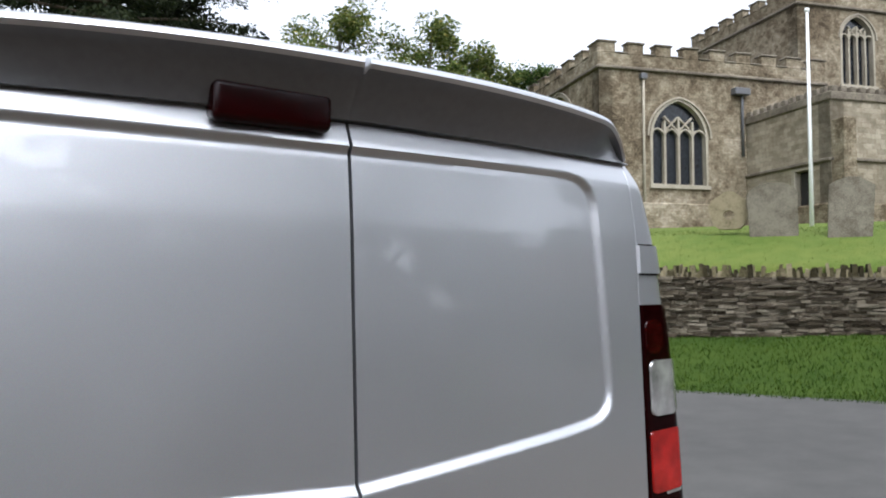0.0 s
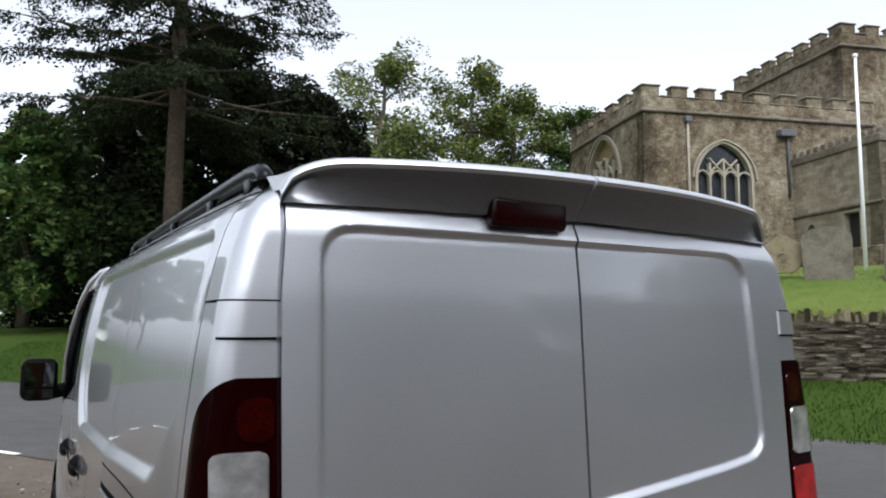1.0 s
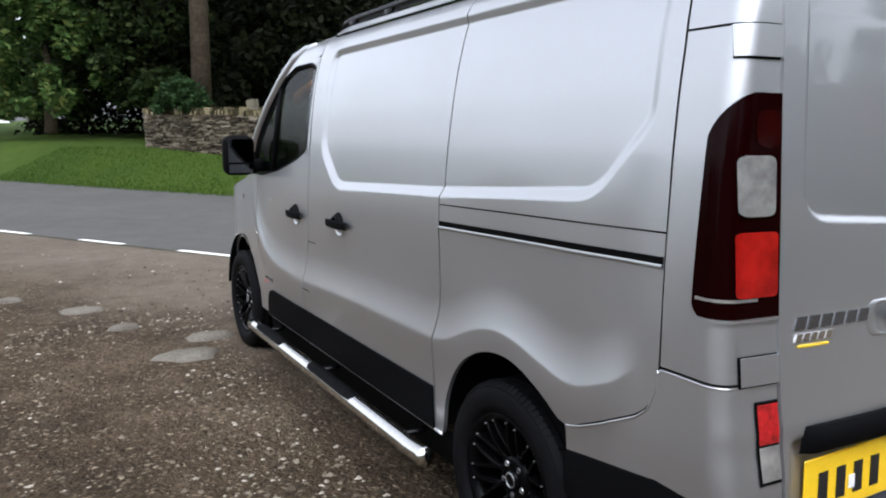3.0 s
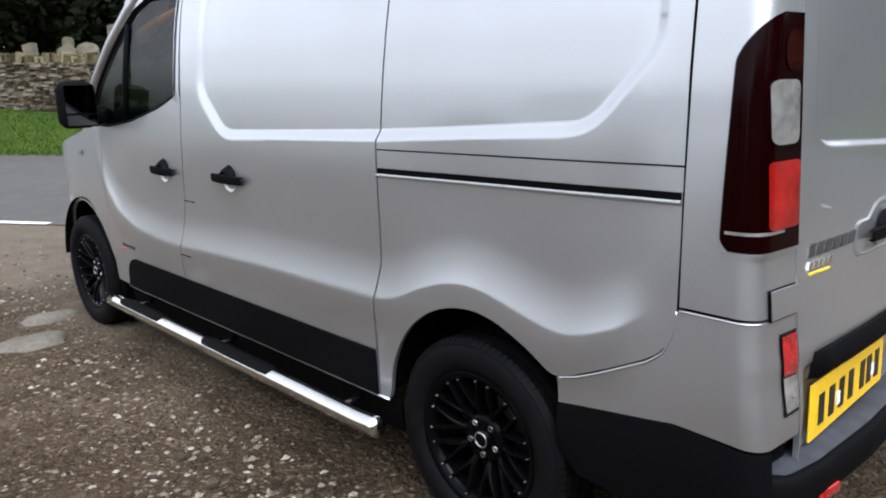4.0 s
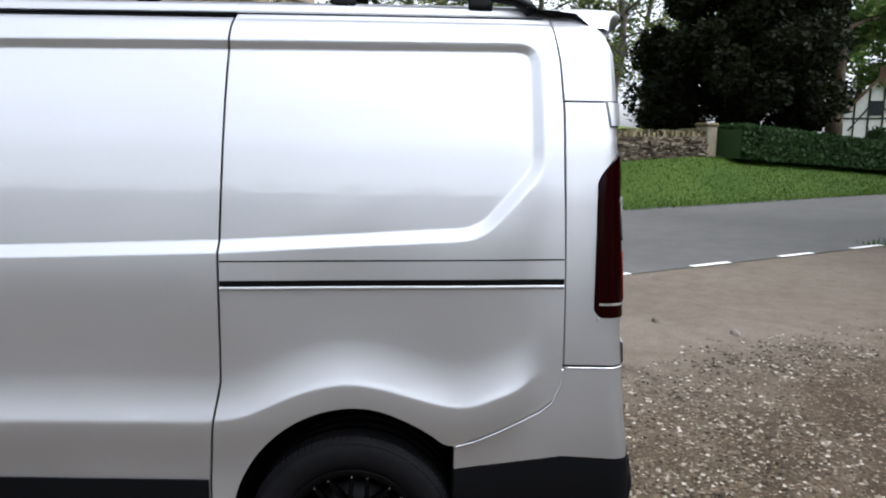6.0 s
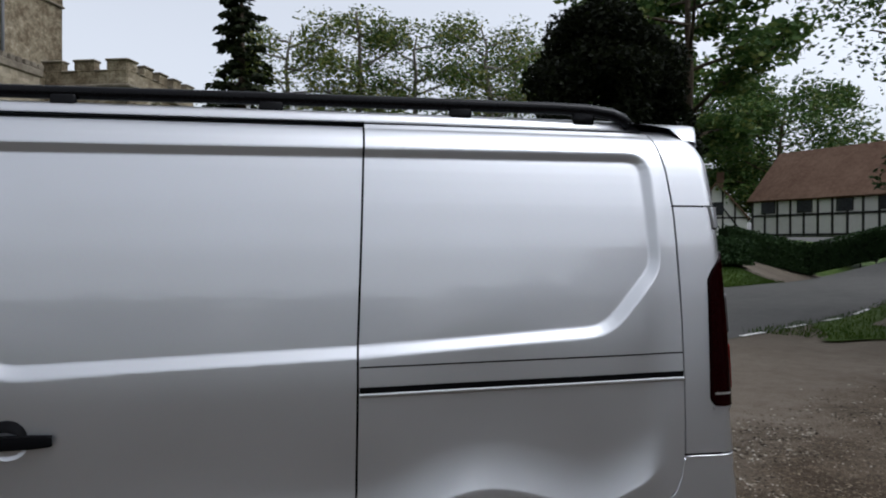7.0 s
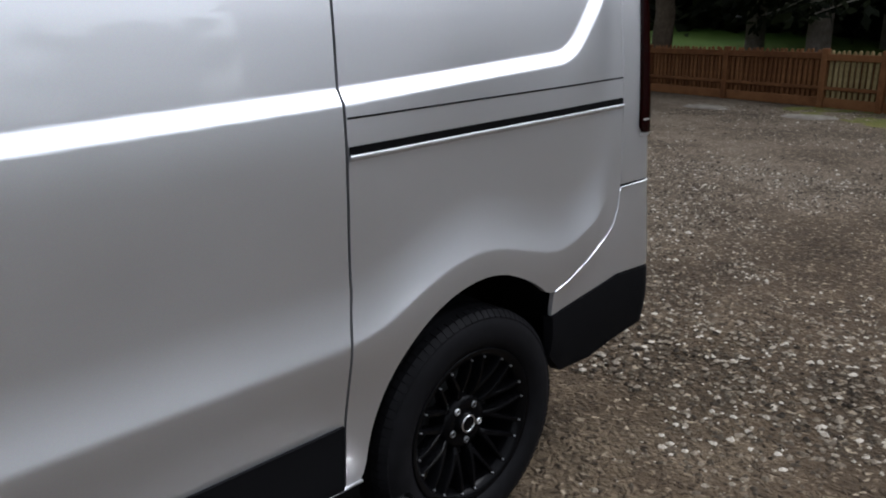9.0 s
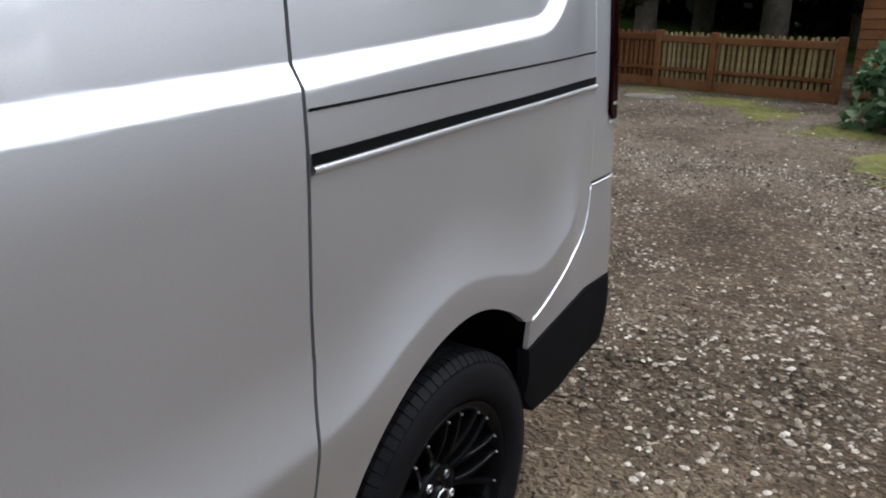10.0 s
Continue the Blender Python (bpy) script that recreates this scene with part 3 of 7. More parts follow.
    # redder patch added where light glows through the dark lens
    rows_panel("indicator_lens", spaced(1.418, 1.500, 0.004), lambda z: u_of_x(gap_x(z), z) + 0.008 + round_in(z, 1.418, 1.500, 0.02), lambda z: u_of_x(gap_x(z), z) + 0.075 - round_in(z, 1.418, 1.500, 0.03), 18, RED_DIM, lamp, "dim red patch for light showing through the lens", out=0.0105, side=side, lip=0.006)
    rows_panel("reflector_strip", [1.083, 1.086, 1.090], lambda z: u_of_x(gap_x(z), z) + 0.065, lambda z: u_of_y(0.236, z), 20, CLEAR_LENS, lamp, "thin pale reflector line", out=0.0095, side=side, lip=0.003)
    rows_panel("lamp_edge", [1.036, 1.040, 1.044], lambda z: u_of_x(gap_x(z), z), lambda z: u_of_y(0.238, z), 30, SILVER, lamp, "", out=0.006, side=side, lip=0.006)
    # fog and reversing lamp in the bumper corner
    fog = new("fog_lamp")
    fog.parent = van
    tagged(fog, "small red and clear bumper lamp")
    rows_panel("lamp_surround", spaced(0.656, 0.852, 0.012), lambda z: u_of_x(gap_x(z) - 0.004, z), lambda z: u_of_x(gap_x(z), z) + 0.074, 12, BLACK_GLOSS, fog, "", out=0.003, side=side, lip=0.01)
    rows_panel("red_lens", spaced(0.752, 0.845, 0.010), lambda z: u_of_x(gap_x(z), z) + 0.006, lambda z: u_of_x(gap_x(z), z) + 0.068, 12, RED_FOG, fog, "", out=0.005, side=side, lip=0.008)
    rows_panel("clear_lens", spaced(0.665, 0.746, 0.010), lambda z: u_of_x(gap_x(z), z) + 0.006, lambda z: u_of_x(gap_x(z), z) + 0.068, 12, CLEAR_LENS, fog, "", out=0.005, side=side, lip=0.008)

# the off side, behind everything: one plain flank
rows_panel("off_side_panel", spaced(0.345, 1.940, 0.03), lambda z: u_of_y(0.40 if z > 0.9 else 0.68, z), lambda z: u_of_y(3.3, z), 60, SILVER, van, side=1)

# near-black backing added behind the panels, so the gaps show as shade
pts = []
for z in spaced(0.36, 1.92, 0.04):
    row = [skin(u, z, -0.028) for u in spaced(2.40, 0.0, 0.08)]
    if z < 0.80:
        row = [p if not (0.55 < p.y < 1.42) else Vector((-0.60, p.y, p.z)) for p in row]
    row += [skin(u, z, -0.03) for u in spaced(-0.02, -1.75, 0.05) if skin(u, z).x < 0.73]
    pts.append(row)
pts = [r[:min(len(q) for q in pts)] for r in pts]
sheet(pts, "inner_shell", SHADE_BLACK, van, "", 0)

# rear doors
for x0, x1, nm in ((None, -0.0535, "left"), (-0.0465, None, "right")):
    grid = []
    for z in spaced(0.500, 1.18, 0.010) + spaced(1.1845, 1.31, 0.0045) + spaced(1.318, 1.79, 0.009) + spaced(1.7945, 1.885, 0.0045):
        a = gap_x(z) + 0.010 if x0 is None else x0
        b = x1 if x1 is not None else -gap_x(z) - 0.010 - off_side(0.1)
        row = []
        for j in range(131):
            row.append(on_rear(lerp(a, b, j / 130), z))
        grid.append(row)
    sheet(grid, "rear_door", SILVER, van, "", 0.014, lambda p: Vector((0, 1, 0)), flip=True)

# roof
EDGE_T = [-1.0, -0.994, -0.986, -0.976, -0.966, -0.956, -0.94, -0.92]
grid = []
for y in spaced(0.27, 3.05, 0.07):
    w = half_width(max(y, 0.42), 1.940)
    w = lerp(w * 0.93, w, smooth(0.25, 0.42, y))
    row = []
    for t in EDGE_T + [-0.9 + 1.8 * k / 20 for k in range(21)] + [-e for e in EDGE_T[::-1]]:
        z = 1.9385 + 0.034 * smooth(1.0, 0.955, abs(t)) * smooth(0.30, 0.46, y) * (1 - smooth(2.7, 3.05, y)) + 0.022 * (1 - abs(t) ** 2.2) - 0.02 * (1 - smooth(0.25, 0.5, y)) - 0.03 * smooth(2.6, 3.05, y)
        row.append(Vector((t * (w if t < 0 else w - off_side(y)), y, z)))
    grid.append(row)
sheet(grid, "roof", SILVER, van, "", 0)

# bright folded edges along the bumper corner's seam
for side in (-1, 1):
    edge = [on_side(y, z, 0.0, side) for y, z in polyline_at([(0.66, 0.635), (0.60, 0.653), (0.53, 0.684), (0.46, 0.719), (0.40, 0.749), (0.365, 0.779), (0.345, 0.826), (0.339, 0.862), (0.3375, 0.886)], 44)]
    tube("seam_edge", edge, 0.0032, SILVER, van)
    edge = [skin(lerp(u_of_y(0.330, 0.89), u_of_x(gap_x(0.89) - 0.13, 0.89), k / 16), 0.889, 0.0, side) for k in range(17)]
    tube("seam_edge", edge, 0.0028, SILVER, van)

# rail of the sliding door: a line, a dark slot and a bright lower lip


def rail_z(y):
    return 1.150 - 0.017 * (y - 0.337)


# line and slot are near-black strips on the skin, standing for gap shade
tube("rail_cover_seam", [on_side(y, rail_z(y) + 0.068, 0.0) for y in spaced(0.342, 1.358, 0.05)], 0.0022, SHADE_BLACK, van)
grid = [[on_side(y, rail_z(y) + dz, o) for dz, o in ((0.0105, -0.001), (0.010, 0.0022), (-0.007, 0.0022), (-0.0075, -0.001))] for y in spaced(0.342, 1.359, 0.05)]
sheet(grid, "rail_slot", SHADE_BLACK, van, "", 0)
grid = [[on_side(y, rail_z(y) + dz, o) for dz, o in ((-0.0066, -0.001), (-0.0072, 0.007), (-0.011, 0.009), (-0.016, 0.0075), (-0.021, -0.001))] for y in spaced(0.342, 1.359, 0.05)]
sheet(grid, "rail_lip", SILVER, van, "", 0)

# gutter line over the sliding door, its shade drawn as a near-black tube
tube("roof_seam", [on_side(y, 1.9315 if y < 1.4 else lerp(1.931, 1.922, (y - 1.4) / 1.3), 0.001) for y in spaced(0.41, 2.68, 0.06)], 0.0028, SHADE_BLACK, van)

# spoiler over the rear doors, with a small notch above their joint
grid = []
for x in spaced(-0.775, -0.066, 0.02) + [-0.060, -0.0565, -0.054, -0.0515, -0.048, -0.042] + spaced(-0.034, 0.725, 0.02):
    q = abs(x + 0.005) / (0.77 if x < -0.005 else 0.73)
    notch = max(0.0, 1 - abs(x + 0.054) / 0.006)
    lip_y = 0.082 + 0.100 * q ** 2.4 + 0.012 * notch + 0.030 * smooth(0.80, 1.0, q)
    e = min(1.0, max(0.0, (q - 0.86) / 0.14))
    lip_z = 1.985 - 0.020 * q ** 2.2 - 0.010 * notch - 0.062 * (1 - math.sqrt(1 - e * e))
    end = smooth(1.0, 0.90, q)
    door = rear_y(x, 1.875)
    prof = [(0.46, 1.993 - 0.030 * q ** 3), (max(0.34, lip_y + 0.16), 1.996 - 0.028 * q ** 3 - 0.012 * smooth(0.86, 1.0, q)), (max(0.20, lip_y + 0.10), 1.996 - 0.026 * q ** 3 - 0.022 * smooth(0.86, 1.0, q)), (lip_y + 0.05, lip_z + 0.006), (lip_y + 0.012, lip_z + 0.004), (lip_y + 0.002, lip_z - 0.003),
            (lip_y, lip_z - 0.010), (lip_y + 0.006, lip_z - 0.018), (lip_y + 0.024, max(lip_z - 0.028, 1.885)), (lerp(lip_y + 0.024, door, 0.35), lerp(lip_z - 0.028, 1.890 - 0.010 * q, 0.35)), (lerp(lip_y + 0.024, door, 0.7), lerp(lip_z - 0.028, 1.890 - 0.010 * q, 0.7)),
            (door - 0.010, 1.890 - 0.010 * q), (door + 0.03, 1.884 - 0.008 * q)]
    if end < 1:
        prof = [(a, max(b, 1.872)) for a, b in prof]
    grid.append([Vector((x, a, b)) for a, b in prof])
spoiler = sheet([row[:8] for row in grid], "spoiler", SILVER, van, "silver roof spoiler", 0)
# same silver part below the lip, its shade put into the colour
sheet([row[7:] for row in grid], "spoiler_underside", SPOILER_SHADE, spoiler, "silver spoiler underside, darkened for shade", 0)

# high brake lamp under the spoiler
bm = box_bm((0.215, 0.06, 0.072), Matrix.Translation((-0.200, 0.172, 1.893)), 0.014, 4)
part("high_brake_lamp", bm, BRAKE_DARK, van, "dark red high-level brake lamp")

# the black bumper: side returns and a step across the back
for side in (-1, 1):
    cols_pts = []
    for y in spaced(0.66, 0.333, 0.012):
        z1 = interp(y, [(0.333, 0.604), (0.66, 0.559)])
        z0 = interp(y, [(0.333, 0.375), (0.45, 0.355), (0.60, 0.365), (0.66, 0.43)])
        cols_pts.append([skin(u_of_y(y, max(0.45, lerp(z0, z1, k / 14))), lerp(z0, z1, k / 14), 0.004 + 0.006 * math.sin(math.pi * k / 14), side) for k in range(15)])
    for q in range(1, 15):
        t = q / 14
        z1, z0 = lerp(0.604, 0.588, t), lerp(0.375, 0.40, t)
        cols_pts.append([skin(lerp(u_of_y(0.333, 0.55), -ARC * 0.98, t), lerp(z0, z1, k / 14), 0.004 + 0.006 * math.sin(math.pi * k / 14), side) for k in range(15)])
    sheet(cols_pts, "bumper_side", BLACK_PLASTIC, van, "", 0.03, into_van, flip=(side > 0))
outline = [(-0.895, 0.26), (-0.892, 0.15), (-0.882, 0.100), (-0.845, 0.068), (-0.70, 0.038), (-0.40, 0.012), (0.0, 0.004), (0.40, 0.012), (0.70, 0.038), (0.845, 0.068), (0.882, 0.100), (0.892, 0.15), (0.895, 0.26)]
outline = [(x - 0.05 * smooth(0.2, 0.85, x), y + 0.020) for x, y in polyline_at(outline, 70)]
levels = [(0.500, 0.055), (0.510, 0.020), (0.508, 0.008), (0.500, 0.0), (0.470, -0.004), (0.42, 0.004), (0.38, 0.03), (0.355, 0.075)]
grid = []
for x, y in outline:
    d = Vector((x * 0.55, y - 0.75)).normalized()
    rise = 0.02 * smooth(0.80, 0.93, abs(x))
    grid.append([Vector((x - d.x * inn, y - d.y * inn, z + rise * (1 if k < 4 else 0.35))) for k, (z, inn) in enumerate(levels)])
sheet(grid, "rear_bumper", BLACK_PLASTIC, van, "black plastic step bumper", 0)
grid = []
for x, y in outline:
    d = Vector((x * 0.55, y - 0.75)).normalized()
    rise = 0.02 * smooth(0.80, 0.93, abs(x))
    a = Vector((x - d.x * 0.022, y - d.y * 0.022, 0.5125 + rise))
    b = Vector((x * 0.93, 0.17 if abs(x) < 0.8 else lerp(0.17, 0.24, smooth(0.8, 0.93, abs(x))), 0.520 + rise))
    grid.append([a.lerp(b, k / 8) + Vector((0, 0, 0.004 * math.sin(math.pi * k / 8))) for k in range(9)])
sheet(grid, "bumper_step", GREY_PLASTIC, van, "grey scuffed bumper step", 0)

# red reflector low on the bumper
for side in (-1, 1):
    part("bumper_reflector", box_bm((0.10, 0.012, 0.030), Matrix.Translation((side * 0.66, 0.059, 0.420)) @ pose(0, 0, 0, 0, 0, side * 10.5), 0.004, 2), RED_FOG, van, "small red bumper reflector")

# plate, lamp bar, rear handle and lettering
bar_pts = []
for x in spaced(-0.690, -0.090, 0.02):
    e = smooth(0, 0.03, x + 0.690) * smooth(0, 0.03, -0.090 - x)
    y0 = rear_y(x, 0.76)
    bar_pts.append([Vector((x, y0 + 0.012 - a * (0.25 + 0.75 * e), z)) for a, z in ((0.0, 0.772), (0.024, 0.774), (0.032, 0.764), (0.036, 0.745), (0.032, 0.718), (0.022, 0.704), (0.0, 0.702))])
sheet(bar_pts, "plate_lamp_bar", BLACK_PLASTIC, van, "", 0)
plate_m = Matrix.Translation((-0.395, rear_y(-0.395, 0.62) - 0.009, 0.606)) @ pose(0, 0, 0, -2, 0, -1.2)
plate = part("number_plate", box_bm((0.545, 0.007, 0.150), plate_m, 0.003, 1), YELLOW, van, "yellow rear number plate with black bars", False)
for k, cx in enumerate((-0.205, -0.135, -0.065, 0.005, 0.095, 0.150, 0.215)):
    part("plate_bar", box_bm((0.036, 0.002, 0.080), plate_m @ Matrix.Translation((cx, -0.0043, -0.004)), 0, 1), INK, plate, "", False)
for cx in (-0.092, 0.176):
    part("plate_screw_cap", box_bm((0.022, 0.003, 0.034), plate_m @ Matrix.Translation((cx, -0.0055, -0.012)), 0, 1), WHITE_DOT, plate, "", False)


def handle_shape(name, width, m, parent, material=BLACK_PLASTIC):
    """A pull handle: a rounded bar with a half-round backplate above it, along local x, standing out along -y."""
    h = new(name)
    h.parent = parent
    h.matrix_local = m
    tagged(h, "black plastic pull handle")
    bar = []
    for i in range(17):
        e = abs(i - 8) / 8
        x = width / 2 * (i - 8) / 8
        hh = 0.0195 * (1 - 0.16 * e ** 3)
        front = -0.034 + 0.010 * e ** 2.5
        row = []
        for yy, zz in ((-0.004, 0.8), (front + 0.006, 1.0), (front + 0.001, 0.86), (front, 0.45), (front, -0.5), (front + 0.002, -0.88), (front + 0.008, -1.0), (-0.004, -0.8)):
            row.append(Vector((x, yy, zz * hh - 0.001)))
        bar.append(row)
    for row, x in ((bar[0], -width / 2 - 0.004), (bar[-1], width / 2 + 0.004)):
        cap = [Vector((x, p.y * 0.6 - 0.004, p.z * 0.72)) for p in row]
        bar.insert(0, cap) if x < 0 else bar.append(cap)
    sheet(bar, "grip", material, h, "", 0)
    grid = []
    for i in range(13):
        a = math.pi * i / 12
        c, s = math.cos(a), math.sin(a)
        row = []
        for k in range(7):
            t = k / 6
            row.append(Vector((c * width * 0.23 * (1 - 0.1 * t), -0.026 * math.sin(t * math.pi / 2), s * 0.052 * (1 - 0.55 * t) + 0.004)))
        grid.append(row)
    sheet(grid, "backplate", material, h, "", 0)
    bowl = []
    for i in range(17):
        a = 2 * math.pi * i / 16
        row = []
        for k in range(5):
            t = k / 4
            row.append(Vector((math.cos(a) * width * 0.24 * t, 0.010 * (1 - t * t) - 0.0015, -0.012 + math.sin(a) * 0.042 * t)))
        bowl.append(row)
    sheet(bowl, "finger_bowl", SILVER, h, "silver finger recess", 0, flip=True)
    return h


hx = -0.283
right = [(0.0, -0.044), (0.145, -0.044), (0.163, -0.037), (0.172, -0.020), (0.172, 0.014), (0.164, 0.030), (0.148, 0.037), (0.095, 0.038), (0.078, 0.048), (0.058, 0.064), (0.030, 0.073), (0.0, 0.075)]
rim_pts = [(hx + x, 1.009 + z) for x, z in polyline_at(right + [(-x, z) for x, z in right[-2::-1]], 96)]
grid = []
for px, pz in rim_pts:
    row = []
    for t, o in ((1.12, -0.001), (1.07, 0.002), (1.0, 0.0035), (0.93, 0.001), (0.84, -0.008), (0.0, -0.014)):
        x, z = hx + (px - hx) * t, 1.005 + (pz - 1.005) * t
        row.append(on_rear(x, z, o + 0.001))
    grid.append(row)
sheet(grid, "handle_surround", SILVER, van, "", 0)
handle_shape("rear_door_handle", 0.250, Matrix.Translation((hx, rear_y(hx, 1.0) - 0.002, 1.011)) @ Matrix.Diagonal((1, 0.68, 0.92, 1)), van)


def badge(x0, x1, z0, z1, n, material, name, label, slant=0.15):
    b = new(name)
    b.parent = van
    tagged(b, label)
    w = (x1 - x0) / n
    for k in range(n):
        xa, xb = x0 + w * (k + 0.10), x0 + w * (k + 0.86)
        v = []
        for o in (0.0, 0.0035):
            for x, z in ((xa, z0), (xb, z0), (xb + slant * (z1 - z0), z1), (xa + slant * (z1 - z0), z1)):
                v.append(on_rear(x, z, o))
        raw("badge_bar", v, [(4, 5, 6, 7), (0, 1, 5, 4), (1, 2, 6, 5), (2, 3, 7, 6), (3, 0, 4, 7)], material, b)
    return b


badge(-0.728, -0.470, 1.004, 1.034, 6, CHROME_DARK, "model_badge", "dark chrome lettering as plain bars", 0.3)
badge(-0.724, -0.600, 0.976, 0.994, 5, CHROME, "trim_badge", "small chrome script as plain bars", 0.4)
badge(-0.726, -0.592, 0.962, 0.967, 1, YELLOW_BADGE, "badge_underline", "thin yellow line under the badge", 0)
badge(0.385, 0.600, 1.030, 1.056, 8, CHROME_DARK, "engine_badge", "dark chrome lettering as plain bars", 0.25)
badge(0.395, 0.585, 0.996, 1.018, 6, CHROME, "series_badge", "small chrome script as plain bars", 0.4)
badge(0.42, 0.50, 0.982, 0.990, 1, RED_PAINT, "badge_swoosh", "short red line under the badge", 0.6)

# sill cladding, lower body edge, side step
zs = spaced(0.352, 0.520, 0.014)
rows_panel("sill_cladding", zs, lambda z: u_of_y(interp(z, DOOR_REAR) + 0.006, z), lambda z: u_of_y(3.485 - 0.3 * (z - 0.352) - 0.09 * (1 - math.sqrt(max(0.0, 1 - (max(0.0, z - 0.435) / 0.0855) ** 2))), z), 80, BLACK_PLASTIC, van, "", out=0.008 + 0.0)
tube("sill_seam", [on_side(y, 0.349, 0.002) for y in spaced(1.36, 3.5, 0.08)], 0.004, SILVER, van)
rows_panel("underbody_skirt", [0.22, 0.26, 0.30, 0.345], lambda z: u_of_y(1.345, 0.5), lambda z: u_of_y(3.56, 0.5), 40, SHADE_BLACK, van, "", out=-0.03)

step = new("side_step")
step.parent = van
tagged(step, "polished steel tube side step with black treads")
path = [(-0.985, 1.285, 0.302), (-1.030, 1.305, 0.302), (-1.042, 1.33, 0.302)] + [(-1.045, y, 0.300) for y in spaced(1.40, 3.40, 0.25)] + [(-1.045, 3.47, 0.300)]
tube("step_tube", [(-1.043, 1.300, 0.302)] + path[2:], 0.034, CHROME, step, sides=20)
for y0, y1 in ((1.92, 2.46), (2.86, 3.32)):
    grid = []
    for y in spaced(y0, y1, 0.03):
        e = smooth(0, 0.07, y - y0) * smooth(0, 0.07, y1 - y)
        row = []
        for k in range(11):
            a = radians(28 + 112 * k / 10)
            r = 0.0355 + 0.006 * e
            row.append(Vector((-1.044 - r * math.cos(a) * (0.92 + 0.08 * e), y, 0.300 + r * math.sin(a))))
        grid.append(row)
    sheet(grid, "step_tread", BLACK_PLASTIC, step, "", 0)
for y in (1.55, 2.45, 3.30):
    tube("step_bracket", [(-1.03, y, 0.295), (-0.93, y, 0.29), (-0.80, y, 0.33)], 0.012, BLACK_GLOSS, step)

# side handles, fuel flap lines
m = Matrix.Translation(on_side(2.292, 1.031, 0.001)) @ pose(0, 0, 0, 0, 0, -90)
handle_shape("sliding_door_handle", 0.228, m, van)
m = Matrix.Translation(on_side(2.885, 1.020, 0.001)) @ pose(0, 0, 0, 0, 0, -90)
handle_shape("front_door_handle", 0.212, m, van)
# flap gaps drawn as near-black tubes half sunk in the skin
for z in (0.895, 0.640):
    tube("flap_seam", [on_side(y, z, 0.0005) for y in spaced(interp(z, DOOR_FRONT) - 0.10, interp(z, DOOR_FRONT), 0.02)], 0.0022, SHADE_BLACK, van)

# roof rails
for sx in (-1, 1):
    rail = new("roof_rail")
    rail.parent = van
    tagged(rail, "black tubular roof rail")
    path = [(sx * 0.735, 0.440, 1.955), (sx * 0.735, 0.462, 1.980), (sx * 0.732, 0.50, 1.996), (sx * 0.728, 0.58, 2.007)] + [(sx * (0.726 - 0.006 * (y - 0.7)), y, 2.010 - 0.006 * max(0, y - 1.6)) for y in spaced(0.70, 2.65, 0.15)] + [(sx * 0.713, 2.74, 1.995), (sx * 0.713, 2.78, 1.950)]
    path = [(x - (off_side(y) if sx > 0 else 0), y, z) for x, y, z in path]
    tube("rail_bar", path, 0.0205, BLACK_GLOSS, rail, sides=12)
    for y in (0.60, 1.02, 1.62, 2.22, 2.62):
        part("rail_foot", box_bm((0.022, 0.075, 0.046), Matrix.Translation((sx * 0.730 - (off_side(y) if sx > 0 else 0), y, 1.977)), 0.008, 2), BLACK_GLOSS, rail)

# ---- cab ----
WINDOW_LOW = [(2.715, 1.365), (2.82, 1.325), (2.90, 1.300), (3.20, 1.232), (3.50, 1.195), (3.85, 1.190)]
WINDOW_TOP = [(2.715, 1.775), (2.80, 1.802), (3.05, 1.800), (3.20, 1.745), (3.40, 1.590), (3.60, 1.425), (3.78, 1.275), (3.86, 1.200)]
FRONT_LOW = [(2.70, 0.36), (3.50, 0.36), (3.60, 0.36), (3.66, 0.46), (3.72, 0.56), (3.80, 0.655), (3.90, 0.715), (4.02, 0.748), (4.10, 0.75), (4.22, 0.725), (4.32, 0.66), (4.40, 0.56), (4.45, 0.44), (4.50, 0.36), (4.98, 0.36)]
BONNET = [(3.60, 1.42), (3.80, 1.26), (3.95, 1.16), (4.30, 1.09), (4.60, 1.02), (4.80, 0.92), (4.92, 0.78), (4.99, 0.60)]


def cab_panel(name, y0, y1, low_fn, top_fn, material, n=40, m_rows=50, out=0.0):
    for sgn in (-1, 1):
        pts = []
        for y in spaced(y0, y1, (y1 - y0) / n):
            a, b = low_fn(y), top_fn(y)
            pts.append([Vector((sgn * (half_width(y, lerp(a, b, k / m_rows)) + out), y, lerp(a, b, k / m_rows))) for k in range(m_rows + 1)])
        sheet(pts, name, material, van, "", 0.012, into_van, flip=(sgn < 0))


WINDOW_SILL = [(z, y) for y, z in WINDOW_LOW[::-1]]
for side in (-1, 1):
    rows_panel("front_door", spaced(0.355, 1.186, 0.012) + spaced(1.192, 1.352, 0.012), lambda z: u_of_y(interp(z, DOOR_FRONT) + GAP, z), lambda z: u_of_y(3.66 if z < 1.189 else max(interp(z, WINDOW_SILL) - 0.01, interp(z, DOOR_FRONT) + 0.02), z), 60, SILVER, van, side=side)

